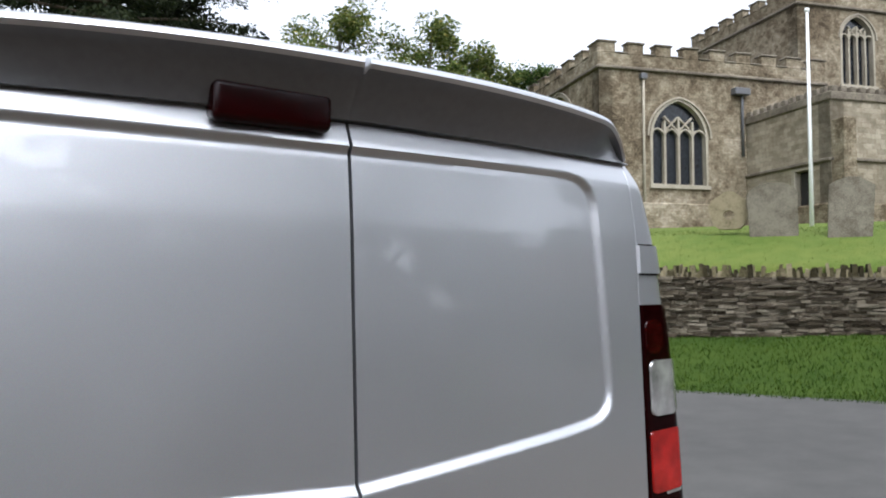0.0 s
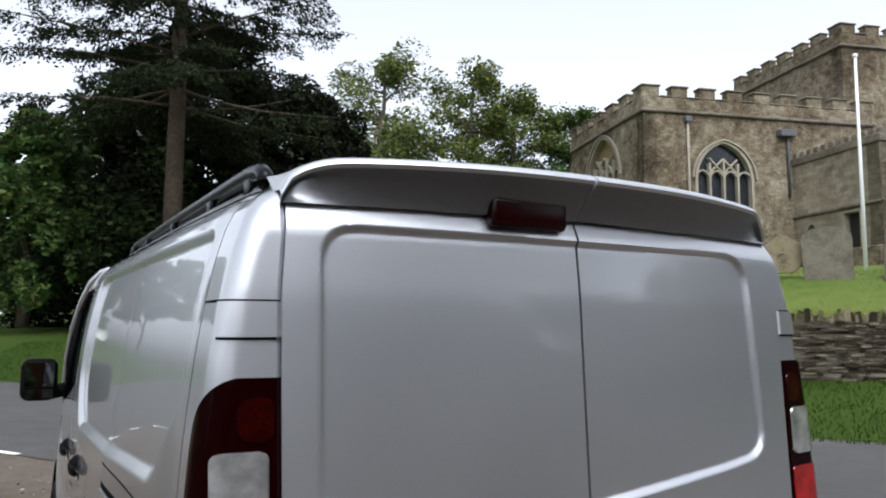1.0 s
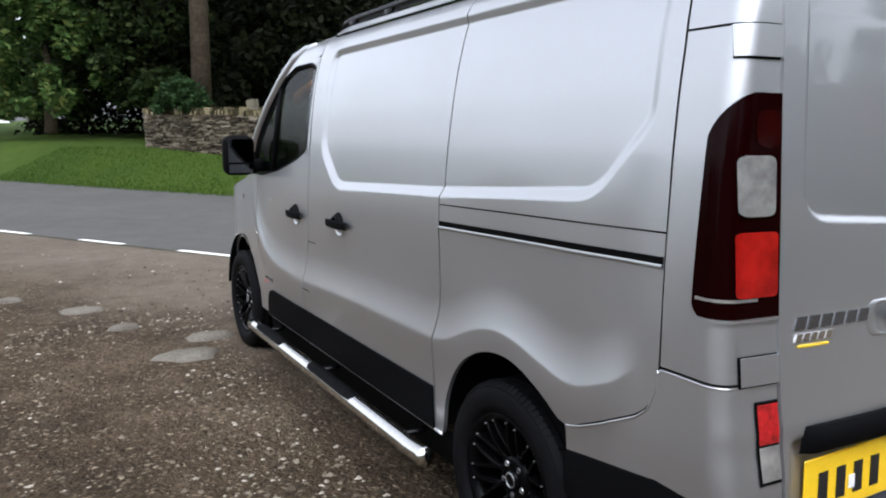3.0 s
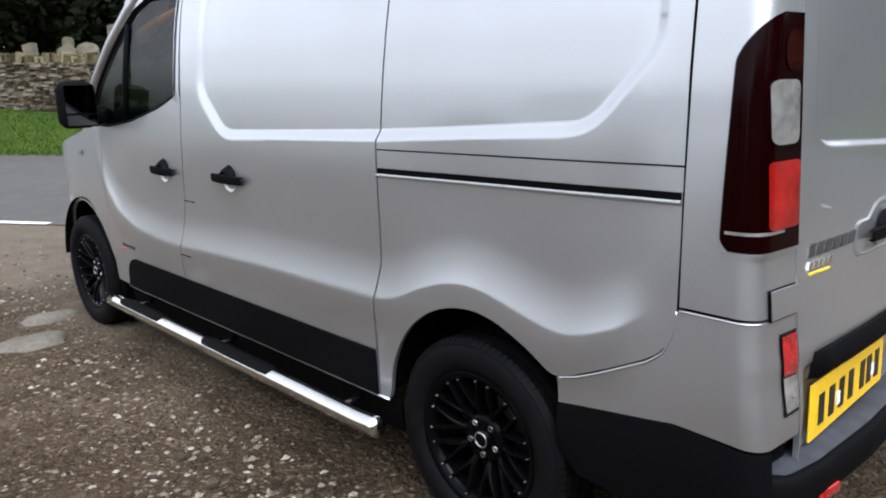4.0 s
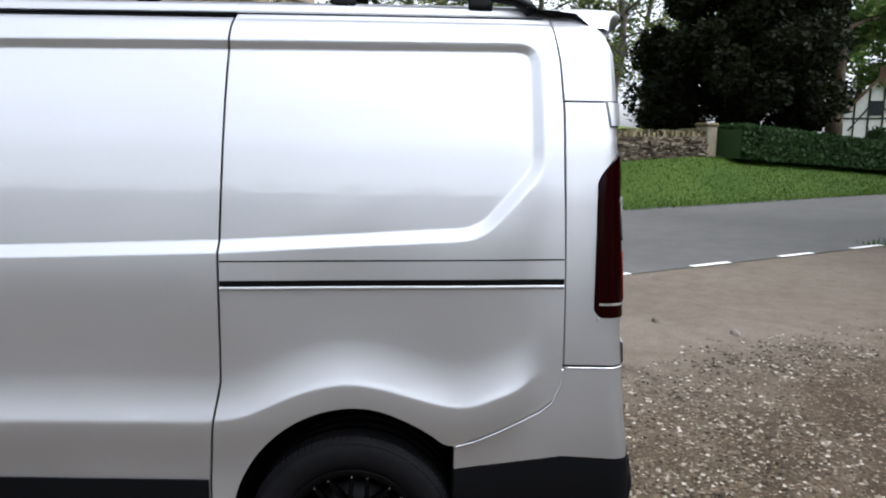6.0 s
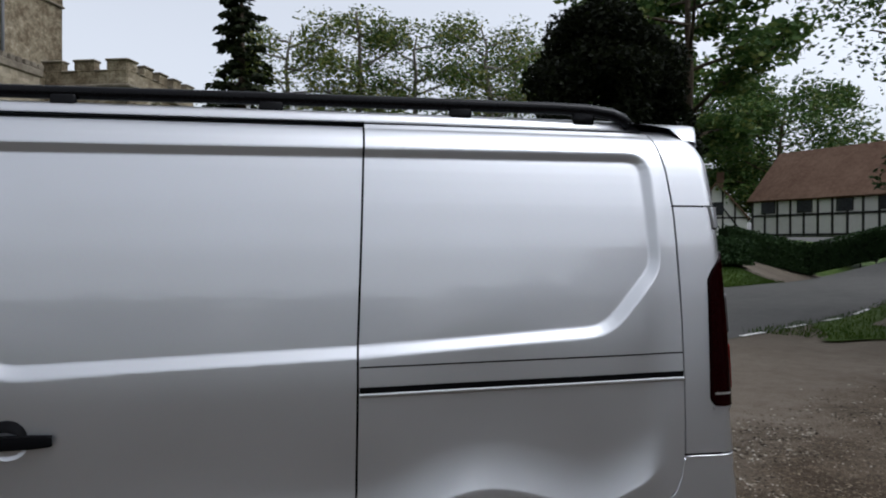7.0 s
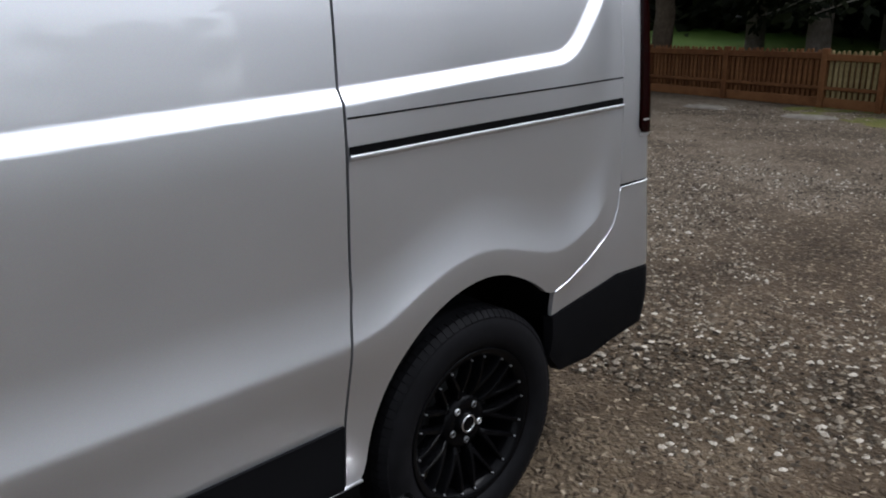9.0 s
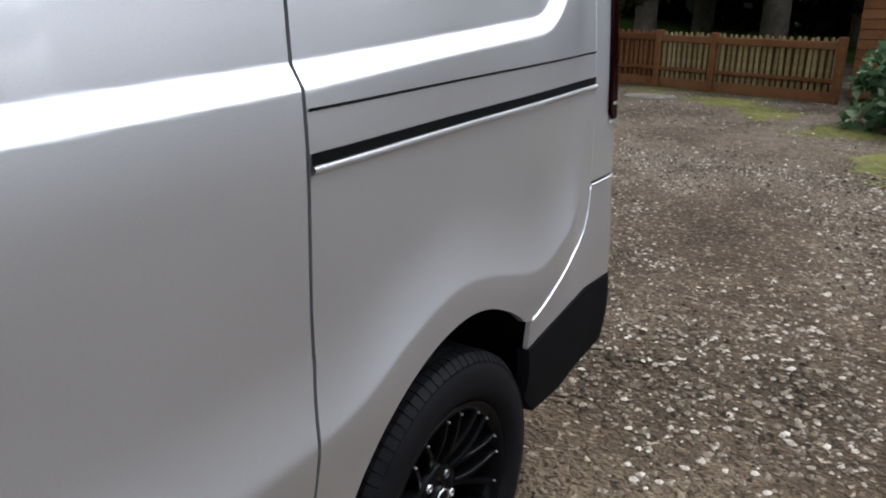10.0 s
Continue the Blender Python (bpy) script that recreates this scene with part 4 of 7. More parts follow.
cab_panel("front_wing", 3.667, 4.96, lambda y: interp(y, FRONT_LOW), lambda y: max(interp(y, FRONT_LOW) + 0.04, min(interp(y, BONNET), 1.19 if y < 3.86 else 9)), SILVER, 60)
cab_panel("window_pillar", 2.69, 2.74, lambda y: 1.33, lambda y: 1.90, SILVER, 4)
cab_panel("window_header", 2.69, 3.30, lambda y: interp(y, WINDOW_TOP) - 0.005, lambda y: min(1.935, interp(y, [(2.7, 1.93), (3.0, 1.915), (3.3, 1.80)])), SILVER, 20, 12)
for sgn in (-1, 1):
    # the sloping front pillar
    path = [(sgn * half_width(y, z) * 0.985, y, z) for y, z in ((2.92, 1.905), (3.02, 1.888), (3.12, 1.845), (3.25, 1.752), (3.45, 1.600), (3.65, 1.440), (3.82, 1.292), (3.93, 1.190))]
    tube("front_pillar", path, [0.012, 0.025, 0.034, 0.036, 0.036, 0.036, 0.036, 0.035], SILVER, van)
    grid = []
    for y in spaced(2.722, 3.84, 0.03):
        a, b = interp(y, WINDOW_LOW), max(interp(y, WINDOW_LOW) + 0.006, interp(y, WINDOW_TOP))
        grid.append([Vector((sgn * (half_width(y, lerp(a, b, k / 8)) - 0.012), y, lerp(a, b, k / 8))) for k in range(9)])
    pane = sheet(grid, "door_glass", CAB_GLASS, van, "clear cab door glass", 0, flip=(sgn > 0))
    pane.visible_shadow = False
    edge = polyline_at([(2.722, 1.37)] + WINDOW_TOP[0:] + [(3.84, 1.195)] + WINDOW_LOW[::-1][1:], 120)
    grid = []
    cyy, czz = 3.1, 1.45
    for y, z in edge:
        row = []
        for t, o in ((1.0, 0.002), (0.98, 0.004), (0.94, -0.006)):
            yy, zz = cyy + (y - cyy) * t, czz + (z - czz) * t
            row.append(Vector((sgn * (half_width(yy, zz) + o), yy, zz)))
        grid.append(row)
    sheet(grid, "window_seal", BLACK_PLASTIC, van, "", 0)
    tube("window_divider", [(sgn * (half_width(3.27, z) - 0.004), 3.27 - 0.04 * (z - 1.2), z) for z in (1.225, 1.45, 1.69)], 0.013, BLACK_PLASTIC, van)
    # mirror
    mirror = new("door_mirror")
    mirror.parent = van
    tagged(mirror, "black door mirror")
    bm = bmesh.new()
    add_box(bm, (0.185, 0.11, 0.235), Matrix.Translation((sgn * 1.075, 3.555, 1.312)), 0.050, 6)
    part("mirror_housing", bm, BLACK_PLASTIC, mirror)
    part("mirror_glass", box_bm((0.145, 0.004, 0.135), Matrix.Translation((sgn * 1.075, 3.4985, 1.340)), 0.0, 1), MIRROR_GLASS, mirror, "", False)
    part("wide_glass", box_bm((0.140, 0.004, 0.050), Matrix.Translation((sgn * 1.075, 3.4985, 1.236)), 0.0, 1), MIRROR_GLASS, mirror, "", False)
    part("mirror_arm", box_bm((0.16, 0.075, 0.075), Matrix.Translation((sgn * 0.965, 3.60, 1.245)) @ pose(0, 0, 0, 0, sgn * 14, 0), 0.025, 3), BLACK_PLASTIC, mirror)

# bonnet, windscreen, nose
grid = []
for y in spaced(3.95, 4.96, 0.05):
    zt = interp(y, BONNET)
    w = half_width(y, min(zt, 1.10)) + 0.002
    grid.append([Vector((t * w, y, zt + 0.05 * (1 - t * t))) for t in [k / 12 - 1 for k in range(25)]])
sheet(grid, "bonnet", SILVER, van, "", 0)
grid = []
for k in range(15):
    y, z = lerp(3.96, 3.02, k / 14), lerp(1.19, 1.905, k / 14)
    w = half_width(y, z) - 0.02
    grid.append([Vector((t * w, y + 0.10 * (1 - t * t), z)) for t in [j / 12 - 1 for j in range(25)]])
screen = sheet(grid, "windscreen", CAB_GLASS, van, "", 0, flip=True)
screen.visible_shadow = False
grid = []
for z in spaced(0.30, 0.80, 0.05):
    w = half_width(4.95, max(z, 0.36)) + 0.005
    grid.append([Vector((t * w, 4.95 + 0.09 * (1 - t * t), z)) for t in [j / 12 - 1 for j in range(25)]])
sheet(grid, "front_bumper", BLACK_PLASTIC, van, "", 0)

# inside of the cab
part("bulkhead", box_bm((1.62, 0.03, 1.45), Matrix.Translation((0, 2.66, 1.13)), 0.0), SHADE_BLACK, van)
part("cab_floor", box_bm((1.60, 1.3, 0.04), Matrix.Translation((0, 3.3, 0.55)), 0.0), SHADE_BLACK, van)
for cx in (-0.42, 0.45):
    seat = new("cab_seat")
    seat.parent = van
    part("cushion", box_bm((0.52, 0.50, 0.18), Matrix.Translation((cx, 3.15, 0.86)), 0.05, 3), SEAT_CLOTH, seat)
    part("seat_back", box_bm((0.50, 0.15, 0.62), Matrix.Translation((cx, 2.86, 1.20)) @ pose(0, 0, 0, 12, 0, 0), 0.05, 3), SEAT_CLOTH, seat)
    part("headrest", box_bm((0.26, 0.10, 0.17), Matrix.Translation((cx, 2.79, 1.60)), 0.04, 3), SEAT_CLOTH, seat)
part("dashboard", box_bm((1.62, 0.42, 0.30), Matrix.Translation((0, 3.80, 1.12)), 0.07, 4), BLACK_PLASTIC, van)
wheel_pts = [(0.42 + 0.185 * math.cos(2 * math.pi * k / 28), 3.50 + 0.07 * math.sin(2 * math.pi * k / 28), 1.18 + 0.17 * math.sin(2 * math.pi * k / 28)) for k in range(28)]
tube("steering_wheel", wheel_pts, 0.017, BLACK_PLASTIC, van, closed=True)
# thick orange band high behind the near door glass
tube("seat_belt", [(-0.70, 2.86, 1.70), (-0.70, 3.10, 1.745), (-0.70, 3.34, 1.71), (-0.69, 3.58, 1.665), (-0.66, 3.66, 1.64)], 0.03, ORANGE, van, "orange band across the cab")

def side_bar(name, y0, y1, z0, z1, material, parent, out=0.003):
    grid = [[on_side(lerp(y0, y1, i / 4), lerp(z0, z1, k / 2), o) for k, o in ((0, 0.0), (0, out), (1, out + 0.001), (2, out), (2, 0.0))] for i in range(5)]
    return sheet(grid, name, material, parent, "", 0)


repeater = side_bar("side_repeater", 3.985, 4.04, 1.020, 1.048, CLEAR_LENS, van, 0.008)
tagged(repeater, "small clear side indicator lens")
script = new("door_badge")
script.parent = van
tagged(script, "small chrome script as plain bars")
for k in range(5):
    side_bar("badge_bar", 3.47 - 0.036 * k, 3.495 - 0.036 * k, 0.572, 0.590, CHROME_DARK, script)
side_bar("red_badge_bar", 3.46, 3.52, 0.548, 0.557, RED_PAINT, script)

# ---- wheels ----


def build_wheel(m):
    wheel = new("wheel")
    wheel.parent = van
    tagged(wheel, "black multi-spoke alloy wheel with chrome rim studs")
    # local x points outwards
    profile = [(-0.105, 0.228), (-0.118, 0.245), (-0.122, 0.285), (-0.112, 0.318), (-0.090, 0.333), (-0.06, 0.3365), (-0.055, 0.330), (-0.048, 0.330), (-0.043, 0.3375), (-0.004, 0.338), (0.0, 0.331), (0.007, 0.331), (0.011, 0.338),
               (0.052, 0.3375), (0.057, 0.330), (0.064, 0.330), (0.069, 0.3365), (0.088, 0.334), (0.098, 0.330), (0.106, 0.324), (0.114, 0.312), (0.119, 0.295), (0.121, 0.272), (0.117, 0.250), (0.110, 0.240), (0.104, 0.232), (0.096, 0.228)]
    lathe("tyre", profile, RUBBER, wheel, "", 72)
    # shoulder blocks of the tread
    verts, faces = [], []
    for k in range(88):
        a = 2 * math.pi * k / 88
        for rot, xs in ((0.0305, (0.072, 0.094, 0.112)), (0.0305, (-0.072, -0.094, -0.112))):
            b = len(verts)
            for da, sk in ((-rot, 0.012), (rot, 0.012)):
                for x, r0, r1 in ((xs[0], 0.330, 0.3395), (xs[1], 0.325, 0.3365), (xs[2], 0.312, 0.3205)):
                    aa = a + da + sk * (abs(x) - 0.066) / 0.047
                    for r in (r0, r1):
                        verts.append(Vector((x, r * math.cos(aa), r * math.sin(aa))))
            faces += [(b + 1, b + 3, b + 9, b + 7), (b + 3, b + 5, b + 11, b + 9), (b, b + 2, b + 3, b + 1), (b + 2, b + 4, b + 5, b + 3), (b + 6, b + 7, b + 9, b + 8), (b + 8, b + 9, b + 11, b + 10), (b + 4, b + 10, b + 11, b + 5), (b, b + 1, b + 7, b + 6)]
    raw("tread", verts, faces, RUBBER, wheel, kind="stuff")
    lathe("rim_barrel", [(-0.10, 0.226), (0.0, 0.212), (0.07, 0.216), (0.098, 0.226), (0.106, 0.232), (0.107, 0.225), (0.098, 0.206), (0.080, 0.198), (0.02, 0.193), (-0.09, 0.19)], WHEEL_BLACK, wheel, "", 64)
    lathe("brake_disc", [(0.010, 0.06), (0.010, 0.145), (-0.012, 0.145), (-0.012, 0.06)], DISC_STEEL, wheel, "", 40)
    lathe("hub", [(0.0, 0.085), (0.055, 0.082), (0.068, 0.074), (0.072, 0.052), (0.066, 0.040), (0.066, 0.0)], WHEEL_BLACK, wheel, "", 40)
    lathe("centre_cap", [(0.060, 0.034), (0.077, 0.033), (0.081, 0.027), (0.0815, 0.0)], WHEEL_BLACK, wheel, "", 28)
    lathe("cap_ring", [(0.0795, 0.0265), (0.083, 0.0255), (0.083, 0.0225), (0.0795, 0.0215)], DULL_STEEL, wheel, "", 28)
    for k in range(10):
        a0 = radians(-6 + 36 * k)
        for da in (-0.19, 0.19):
            rows2 = []
            for i in range(13):
                t = i / 12
                r = lerp(0.066, 0.208, t)
                ang = a0 + da * math.sin(math.pi / 2 * max(0.0, (t - 0.12) / 0.88))
                half = lerp(0.0080, 0.0060, t) * (1 + 0.5 * (1 - t) ** 3)
                xo = 0.060 + 0.034 * math.sin(t * math.pi * 0.55) + 0.004 * t
                d = Vector((0, math.cos(ang), math.sin(ang)))
                s = Vector((0, -math.sin(ang), math.cos(ang)))
                c = d * r
                rows2.append([c + s * (sx * half) + Vector((xo + px, 0, 0)) for sx, px in ((-1, -0.036), (-1, -0.005), (-0.6, 0.0), (0.6, 0.0), (1, -0.005), (1, -0.036))])
            sheet(rows2, "spoke", WHEEL_BLACK, wheel, "", 0)
            ang = a0 + da
            rp = Vector((0.098, 0.203 * math.cos(ang), 0.203 * math.sin(ang)))
            lathe("rim_stud", [(0.0, 0.0030), (0.005, 0.0026), (0.0060, 0.0)], STUD_STEEL, wheel, "", 10, Matrix.Translation(rp))
    for k in range(5):
        a0 = radians(-90 + 72 * k)
        bp = Vector((0.060, 0.055 * math.cos(a0), 0.055 * math.sin(a0)))
        lathe("wheel_bolt", [(0.0, 0.0105), (0.012, 0.0105), (0.014, 0.008), (0.0145, 0.0055), (0.006, 0.005), (0.006, 0.0)], DULL_STEEL if k % 2 else STUD_STEEL, wheel, "", 12, Matrix.Translation(bp))
    wheel.matrix_local = m
    return wheel


for y in (0.972, 4.070):
    build_wheel(Matrix.Translation((-0.828, y, 0.326)) @ pose(0, 0, 0, 0, 0, 180) @ Matrix.Diagonal((1, 0.978, 0.978, 1)))
    build_wheel(Matrix.Translation((0.828 - off_side(y), y, 0.326)) @ Matrix.Diagonal((1, 0.978, 0.978, 1)))
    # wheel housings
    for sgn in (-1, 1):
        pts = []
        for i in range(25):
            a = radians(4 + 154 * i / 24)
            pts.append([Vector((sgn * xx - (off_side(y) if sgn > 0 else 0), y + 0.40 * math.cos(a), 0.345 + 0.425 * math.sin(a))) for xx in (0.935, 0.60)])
        sheet(pts, "wheel_housing", SHADE_BLACK, van, "", 0)
for p in van.children_recursive:
    if p.type == "MESH" and p.name.startswith(("front_pillar",)):
        p.data.polygons.foreach_set("use_smooth", [True] * len(p.data.polygons))
part("chassis", box_bm((1.25, 4.3, 0.16), Matrix.Translation((0, 2.5, 0.36)), 0.02, 1), SHADE_BLACK, van)

# ---- the setting, laid out along the road: s runs with it, n across it ----
ROAD = -58.06
RS = pose(0, 0, 0, 0, 0, ROAD)


def at(s, n, z=0.0):
    return RS @ Vector((s, n, z))


def to_sn(x, y):
    v = RS.inverted() @ Vector((x, y, 0))
    return v.x, v.y


WALL_FOOT = [(-40, 1.25), (-18, 1.0), (-14, 0.72), (-12, 0.70), (-1, 0.58), (2, 0.74), (10, 0.95), (17, 1.28), (27, 0.98), (60, 1.2)]
YARD = [(13.4, 1.86), (15.4, 2.62), (24, 3.45), (34, 4.05), (60, 4.6), (300, 6)]


def road_far(s):
    return 9.8 + 0.0028 * max(0, s - 8) ** 2 + 0.0050 * max(0, -13 - s) ** 2


def road_near(s):
    return 4.05 + 0.0024 * max(0, s - 8) ** 2 + 0.0030 * max(0, -13 - s) ** 2


def rise(s, n):
    """The road climbs towards the junction."""
    u = max(0.0, min(s, 40) - 14)
    return 0.11 * u * u / (u + 3) * smooth(11, 6, n)


def terrain(s, n):
    return level(s, n) + rise(s, n)


def level(s, n):
    edge = road_far(s)
    if n <= edge:
        return -0.0004 * max(0, -n - 20)
    foot = interp(s, WALL_FOOT)
    verge = 0.03 + foot * smooth(edge - 0.4, 13.2 + (edge - 9.8), n)
    if n <= 13.0:
        return verge
    outside = smooth(17.0, 19.0, s) + smooth(-17.9, -18.5, s)
    free = verge + 0.035 * min(60, max(0, n - 13.2))
    behind = interp(n, YARD) - (0.55 * smooth(4, 9, s) + 0.72 * smooth(-5, -11, s)) * smooth(26, 19, n)
    k = smooth(13.05, 13.4, n) * (1 - min(1, outside))
    return lerp(free, behind, k)


def ground_sheet(name, ss, ns, material, label, lift=0.0, inside=None, kind="structure", category=""):
    """A sheet over the terrain, cut to the cells whose middle lies inside."""
    verts, faces, index = [], [], {}

    def vert(i, j):
        if (i, j) not in index:
            index[(i, j)] = len(verts)
            verts.append(at(ss[i], ns[j], terrain(ss[i], ns[j]) + lift))
        return index[(i, j)]
    for i in range(len(ss) - 1):
        for j in range(len(ns) - 1):
            if inside is None or inside((ss[i] + ss[i + 1]) / 2, (ns[j] + ns[j + 1]) / 2):
                faces.append((vert(i, j), vert(i + 1, j), vert(i + 1, j + 1), vert(i, j + 1)))
    ob = raw(name, verts, faces, material, None, "", True)
    return tagged(ob, label, category or name, kind=kind)


def strip_sheet(name, ss, lo, hi, count, material, label, lift, kind="structure"):
    """A band between two curves of the plan."""
    verts, faces = [], []
    for s in ss:
        a, b = lo(s), hi(s)
        for k in range(count + 1):
            n = lerp(a, b, k / count)
            verts.append(at(s, n, terrain(s, n) + lift))
    w = count + 1
    for i in range(len(ss) - 1):
        for k in range(count):
            faces.append((i * w + k, (i + 1) * w + k, (i + 1) * w + k + 1, i * w + k + 1))
    ob = raw(name, verts, faces, material, None, "", True)
    return tagged(ob, label, name, kind=kind)


def wobble(s, k, seed=0.0):
    return k * (noise.noise(Vector((s * 0.9, seed, 3.1))) + 0.5 * noise.noise(Vector((s * 3.1, seed, 7.7))))


far = [-400, -250, -160, -110, -80, -60, -50]
ss = far + spaced(-45, 45, 1.5) + [-f for f in far[::-1]]
ns = [-400, -200, -120, -80, -60, -45, -35, -28, -22, -17, -13, -10, -7, -4, -1, 1, 2, 3, 4, 5, 6, 7, 8, 9, 9.4, 9.8, 10.2, 10.6, 11, 11.5, 12, 12.5, 12.9, 13.05, 13.2, 13.4, 13.8, 14.4, 15.4, 17, 19, 22, 26, 30, 36, 44, 55, 70, 100, 160, 300, 500]
ground_sheet("ground", ss, ns, GRASS, "mown green grass and rough ground", -0.012)

# churchyard turf behind the wall
ground_sheet("churchyard_turf", spaced(-18, 18, 1.0), [13.2, 13.4, 13.8, 14.4, 15.4, 17, 19, 22, 26, 30, 36, 44, 55], YARD_GRASS, "dry yellowish churchyard grass", 0.0)


def gravel_mat():
    """Dark gravelly earth near the van, paler on the drive, worn down to tarmac towards the road."""
    m, nt, b = nodes_of("gravelly_earth")
    co = coords(nt)

    def op(kind, x, y, z=0.0):
        n = nt.nodes.new("ShaderNodeMath")
        n.operation = kind
        for sock, v in zip(n.inputs, (x, y, z)):
            if isinstance(v, (int, float)):
                sock.default_value = v
            else:
                nt.links.new(v, sock)
        return n.outputs[0]

    def soft_step(x, lo, hi, a=0.0, b2=1.0):
        n = nt.nodes.new("ShaderNodeMapRange")
        n.interpolation_type = "SMOOTHSTEP"
        nt.links.new(x, n.inputs["Value"])
        for key, v in (("From Min", lo), ("From Max", hi), ("To Min", a), ("To Max", b2)):
            n.inputs[key].default_value = v
        return n.outputs[0]
    sep = nt.nodes.new("ShaderNodeSeparateXYZ")
    nt.links.new(co, sep.inputs[0])
    c, si = math.cos(radians(ROAD)), math.sin(radians(ROAD))
    along = op("ADD", op("MULTIPLY", sep.outputs[0], c), op("MULTIPLY", sep.outputs[1], si))
    across = op("ADD", op("MULTIPLY", sep.outputs[0], -si), op("MULTIPLY", sep.outputs[1], c))
    big, mid, fine = noise_tex(nt, co, 0.9, 6, 0.65), noise_tex(nt, co, 4.5, 6, 0.65), noise_tex(nt, co, 55, 4)
    broad = noise_tex(nt, co, 0.45, 4)
    # earth and stones
    base = ramp(nt, big, [(0.36, (0.021, 0.0145, 0.0085)), (0.50, (0.064, 0.047, 0.031)), (0.64, (0.125, 0.101, 0.073))])
    base = mix(nt, ramp(nt, mid, [(0.35, (0, 0, 0)), (0.75, (0.7, 0.7, 0.7))]), base, (0.022, 0.0165, 0.011))
    v = nt.nodes.new("ShaderNodeTexVoronoi")
    v.inputs["Scale"].default_value = 46
    shaken = nt.nodes.new("ShaderNodeVectorMath")
    shaken.operation = "MULTIPLY_ADD"
    wave = nt.nodes.new("ShaderNodeTexNoise")
    wave.inputs["Scale"].default_value = 19
    wave.inputs["Detail"].default_value = 3
    nt.links.new(co, wave.inputs["Vector"])
    nt.links.new(wave.outputs["Color"], shaken.inputs[0])
    shaken.inputs[1].default_value = (0.075, 0.075, 0.0)
    nt.links.new(co, shaken.inputs[2])
    nt.links.new(shaken.outputs[0], v.inputs["Vector"])
    pebble = ramp(nt, v.outputs["Color"], [(0.2, (0.010, 0.007, 0.004)), (0.6, (0.078, 0.060, 0.041)), (0.92, (0.215, 0.185, 0.145))])
    mask = ramp(nt, v.outputs["Distance"], [(0.25, (0.95, 0.95, 0.95)), (0.55, (0, 0, 0))])
    col = mix(nt, mask, base, pebble)
    col = mix(nt, 0.25, col, ramp(nt, fine, [(0.3, (0.009, 0.007, 0.005)), (0.7, (0.085, 0.068, 0.050))]))
    # cleaner, paler stone along the drive
    pale = mix(nt, mask, ramp(nt, mid, [(0.3, (0.060, 0.050, 0.039)), (0.7, (0.125, 0.108, 0.087))]), ramp(nt, v.outputs["Color"], [(0.2, (0.040, 0.032, 0.024)), (0.6, (0.125, 0.108, 0.088)), (0.92, (0.26, 0.238, 0.205))]))
    drive = op("MULTIPLY", soft_step(op("ADD", along, op("MULTIPLY", broad, 4.0)), 2.6, 6.2), soft_step(big, 0.38, 0.62, 0.25, 0.85))
    col = mix(nt, drive, col, pale)
    # scattered clean pale stones
    v2 = nt.nodes.new("ShaderNodeTexVoronoi")
    v2.inputs["Scale"].default_value = 27
    nt.links.new(shaken.outputs[0], v2.inputs["Vector"])
    lone = op("MULTIPLY", ramp(nt, v2.outputs["Distance"], [(0.22, (1, 1, 1)), (0.36, (0, 0, 0))]), ramp(nt, v2.outputs["Color"], [(0.58, (0, 0, 0)), (0.66, (1, 1, 1))]))
    col = mix(nt, op("MULTIPLY", lone, soft_step(mid, 0.40, 0.62, 0.15, 1.0)), col, (0.25, 0.222, 0.178))
    col = mix(nt, 1.0, col, (1.12, 1.04, 0.93), "MULTIPLY")
    # worn tarmac under it towards the road
    edge = soft_step(along, -7.5, -1.5, 2.6, 1.55)
    d = op("ADD", op("SUBTRACT", across, edge), op("ADD", op("MULTIPLY", op("SUBTRACT", broad, 0.5), 2.4), op("MULTIPLY", op("SUBTRACT", mid, 0.5), 1.1)))
    worn = soft_step(d, -1.5, 0.3)
    tar = ramp(nt, op("ADD", op("MULTIPLY", broad, 0.5), op("MULTIPLY", mid, 0.5)), [(0.3, (0.062, 0.049, 0.036)), (0.5, (0.112, 0.091, 0.068)), (0.7, (0.158, 0.133, 0.104))])
    tar = mix(nt, 0.3, tar, ramp(nt, fine, [(0.3, (0.045, 0.036, 0.028)), (0.7, (0.15, 0.13, 0.105))]))
    col = mix(nt, worn, col, tar)
    nt.links.new(col, b.inputs["Base Color"])
    b.inputs["Roughness"].default_value = 0.92
    b.inputs["Specular IOR Level"].default_value = 0.12
    bump(nt, op("MULTIPLY", op("SUBTRACT", fine, v.outputs["Distance"]), op("SUBTRACT", 1.0, op("MULTIPLY", worn, 0.75))), b, 1.0, 0.024)
    return m


GRAVEL = gravel_mat()
PEBBLE = mottled("loose_pebbles", [(0.10, (0.016, 0.012, 0.008)), (0.40, (0.056, 0.044, 0.031)), (0.66, (0.112, 0.091, 0.066)), (0.90, (0.185, 0.158, 0.122)), (1.0, (0.33, 0.30, 0.25))], (2.0, 20.0, 120.0), 0.9, 0.3, 0.004, island=0.9)


def gravel_edge(s):
    return lerp(3.75, 1.62, smooth(-7.5, -1.5, s)) + wobble(s, 0.28, 2.0) + 0.16 * max(0, s - 6.5) * 0.2


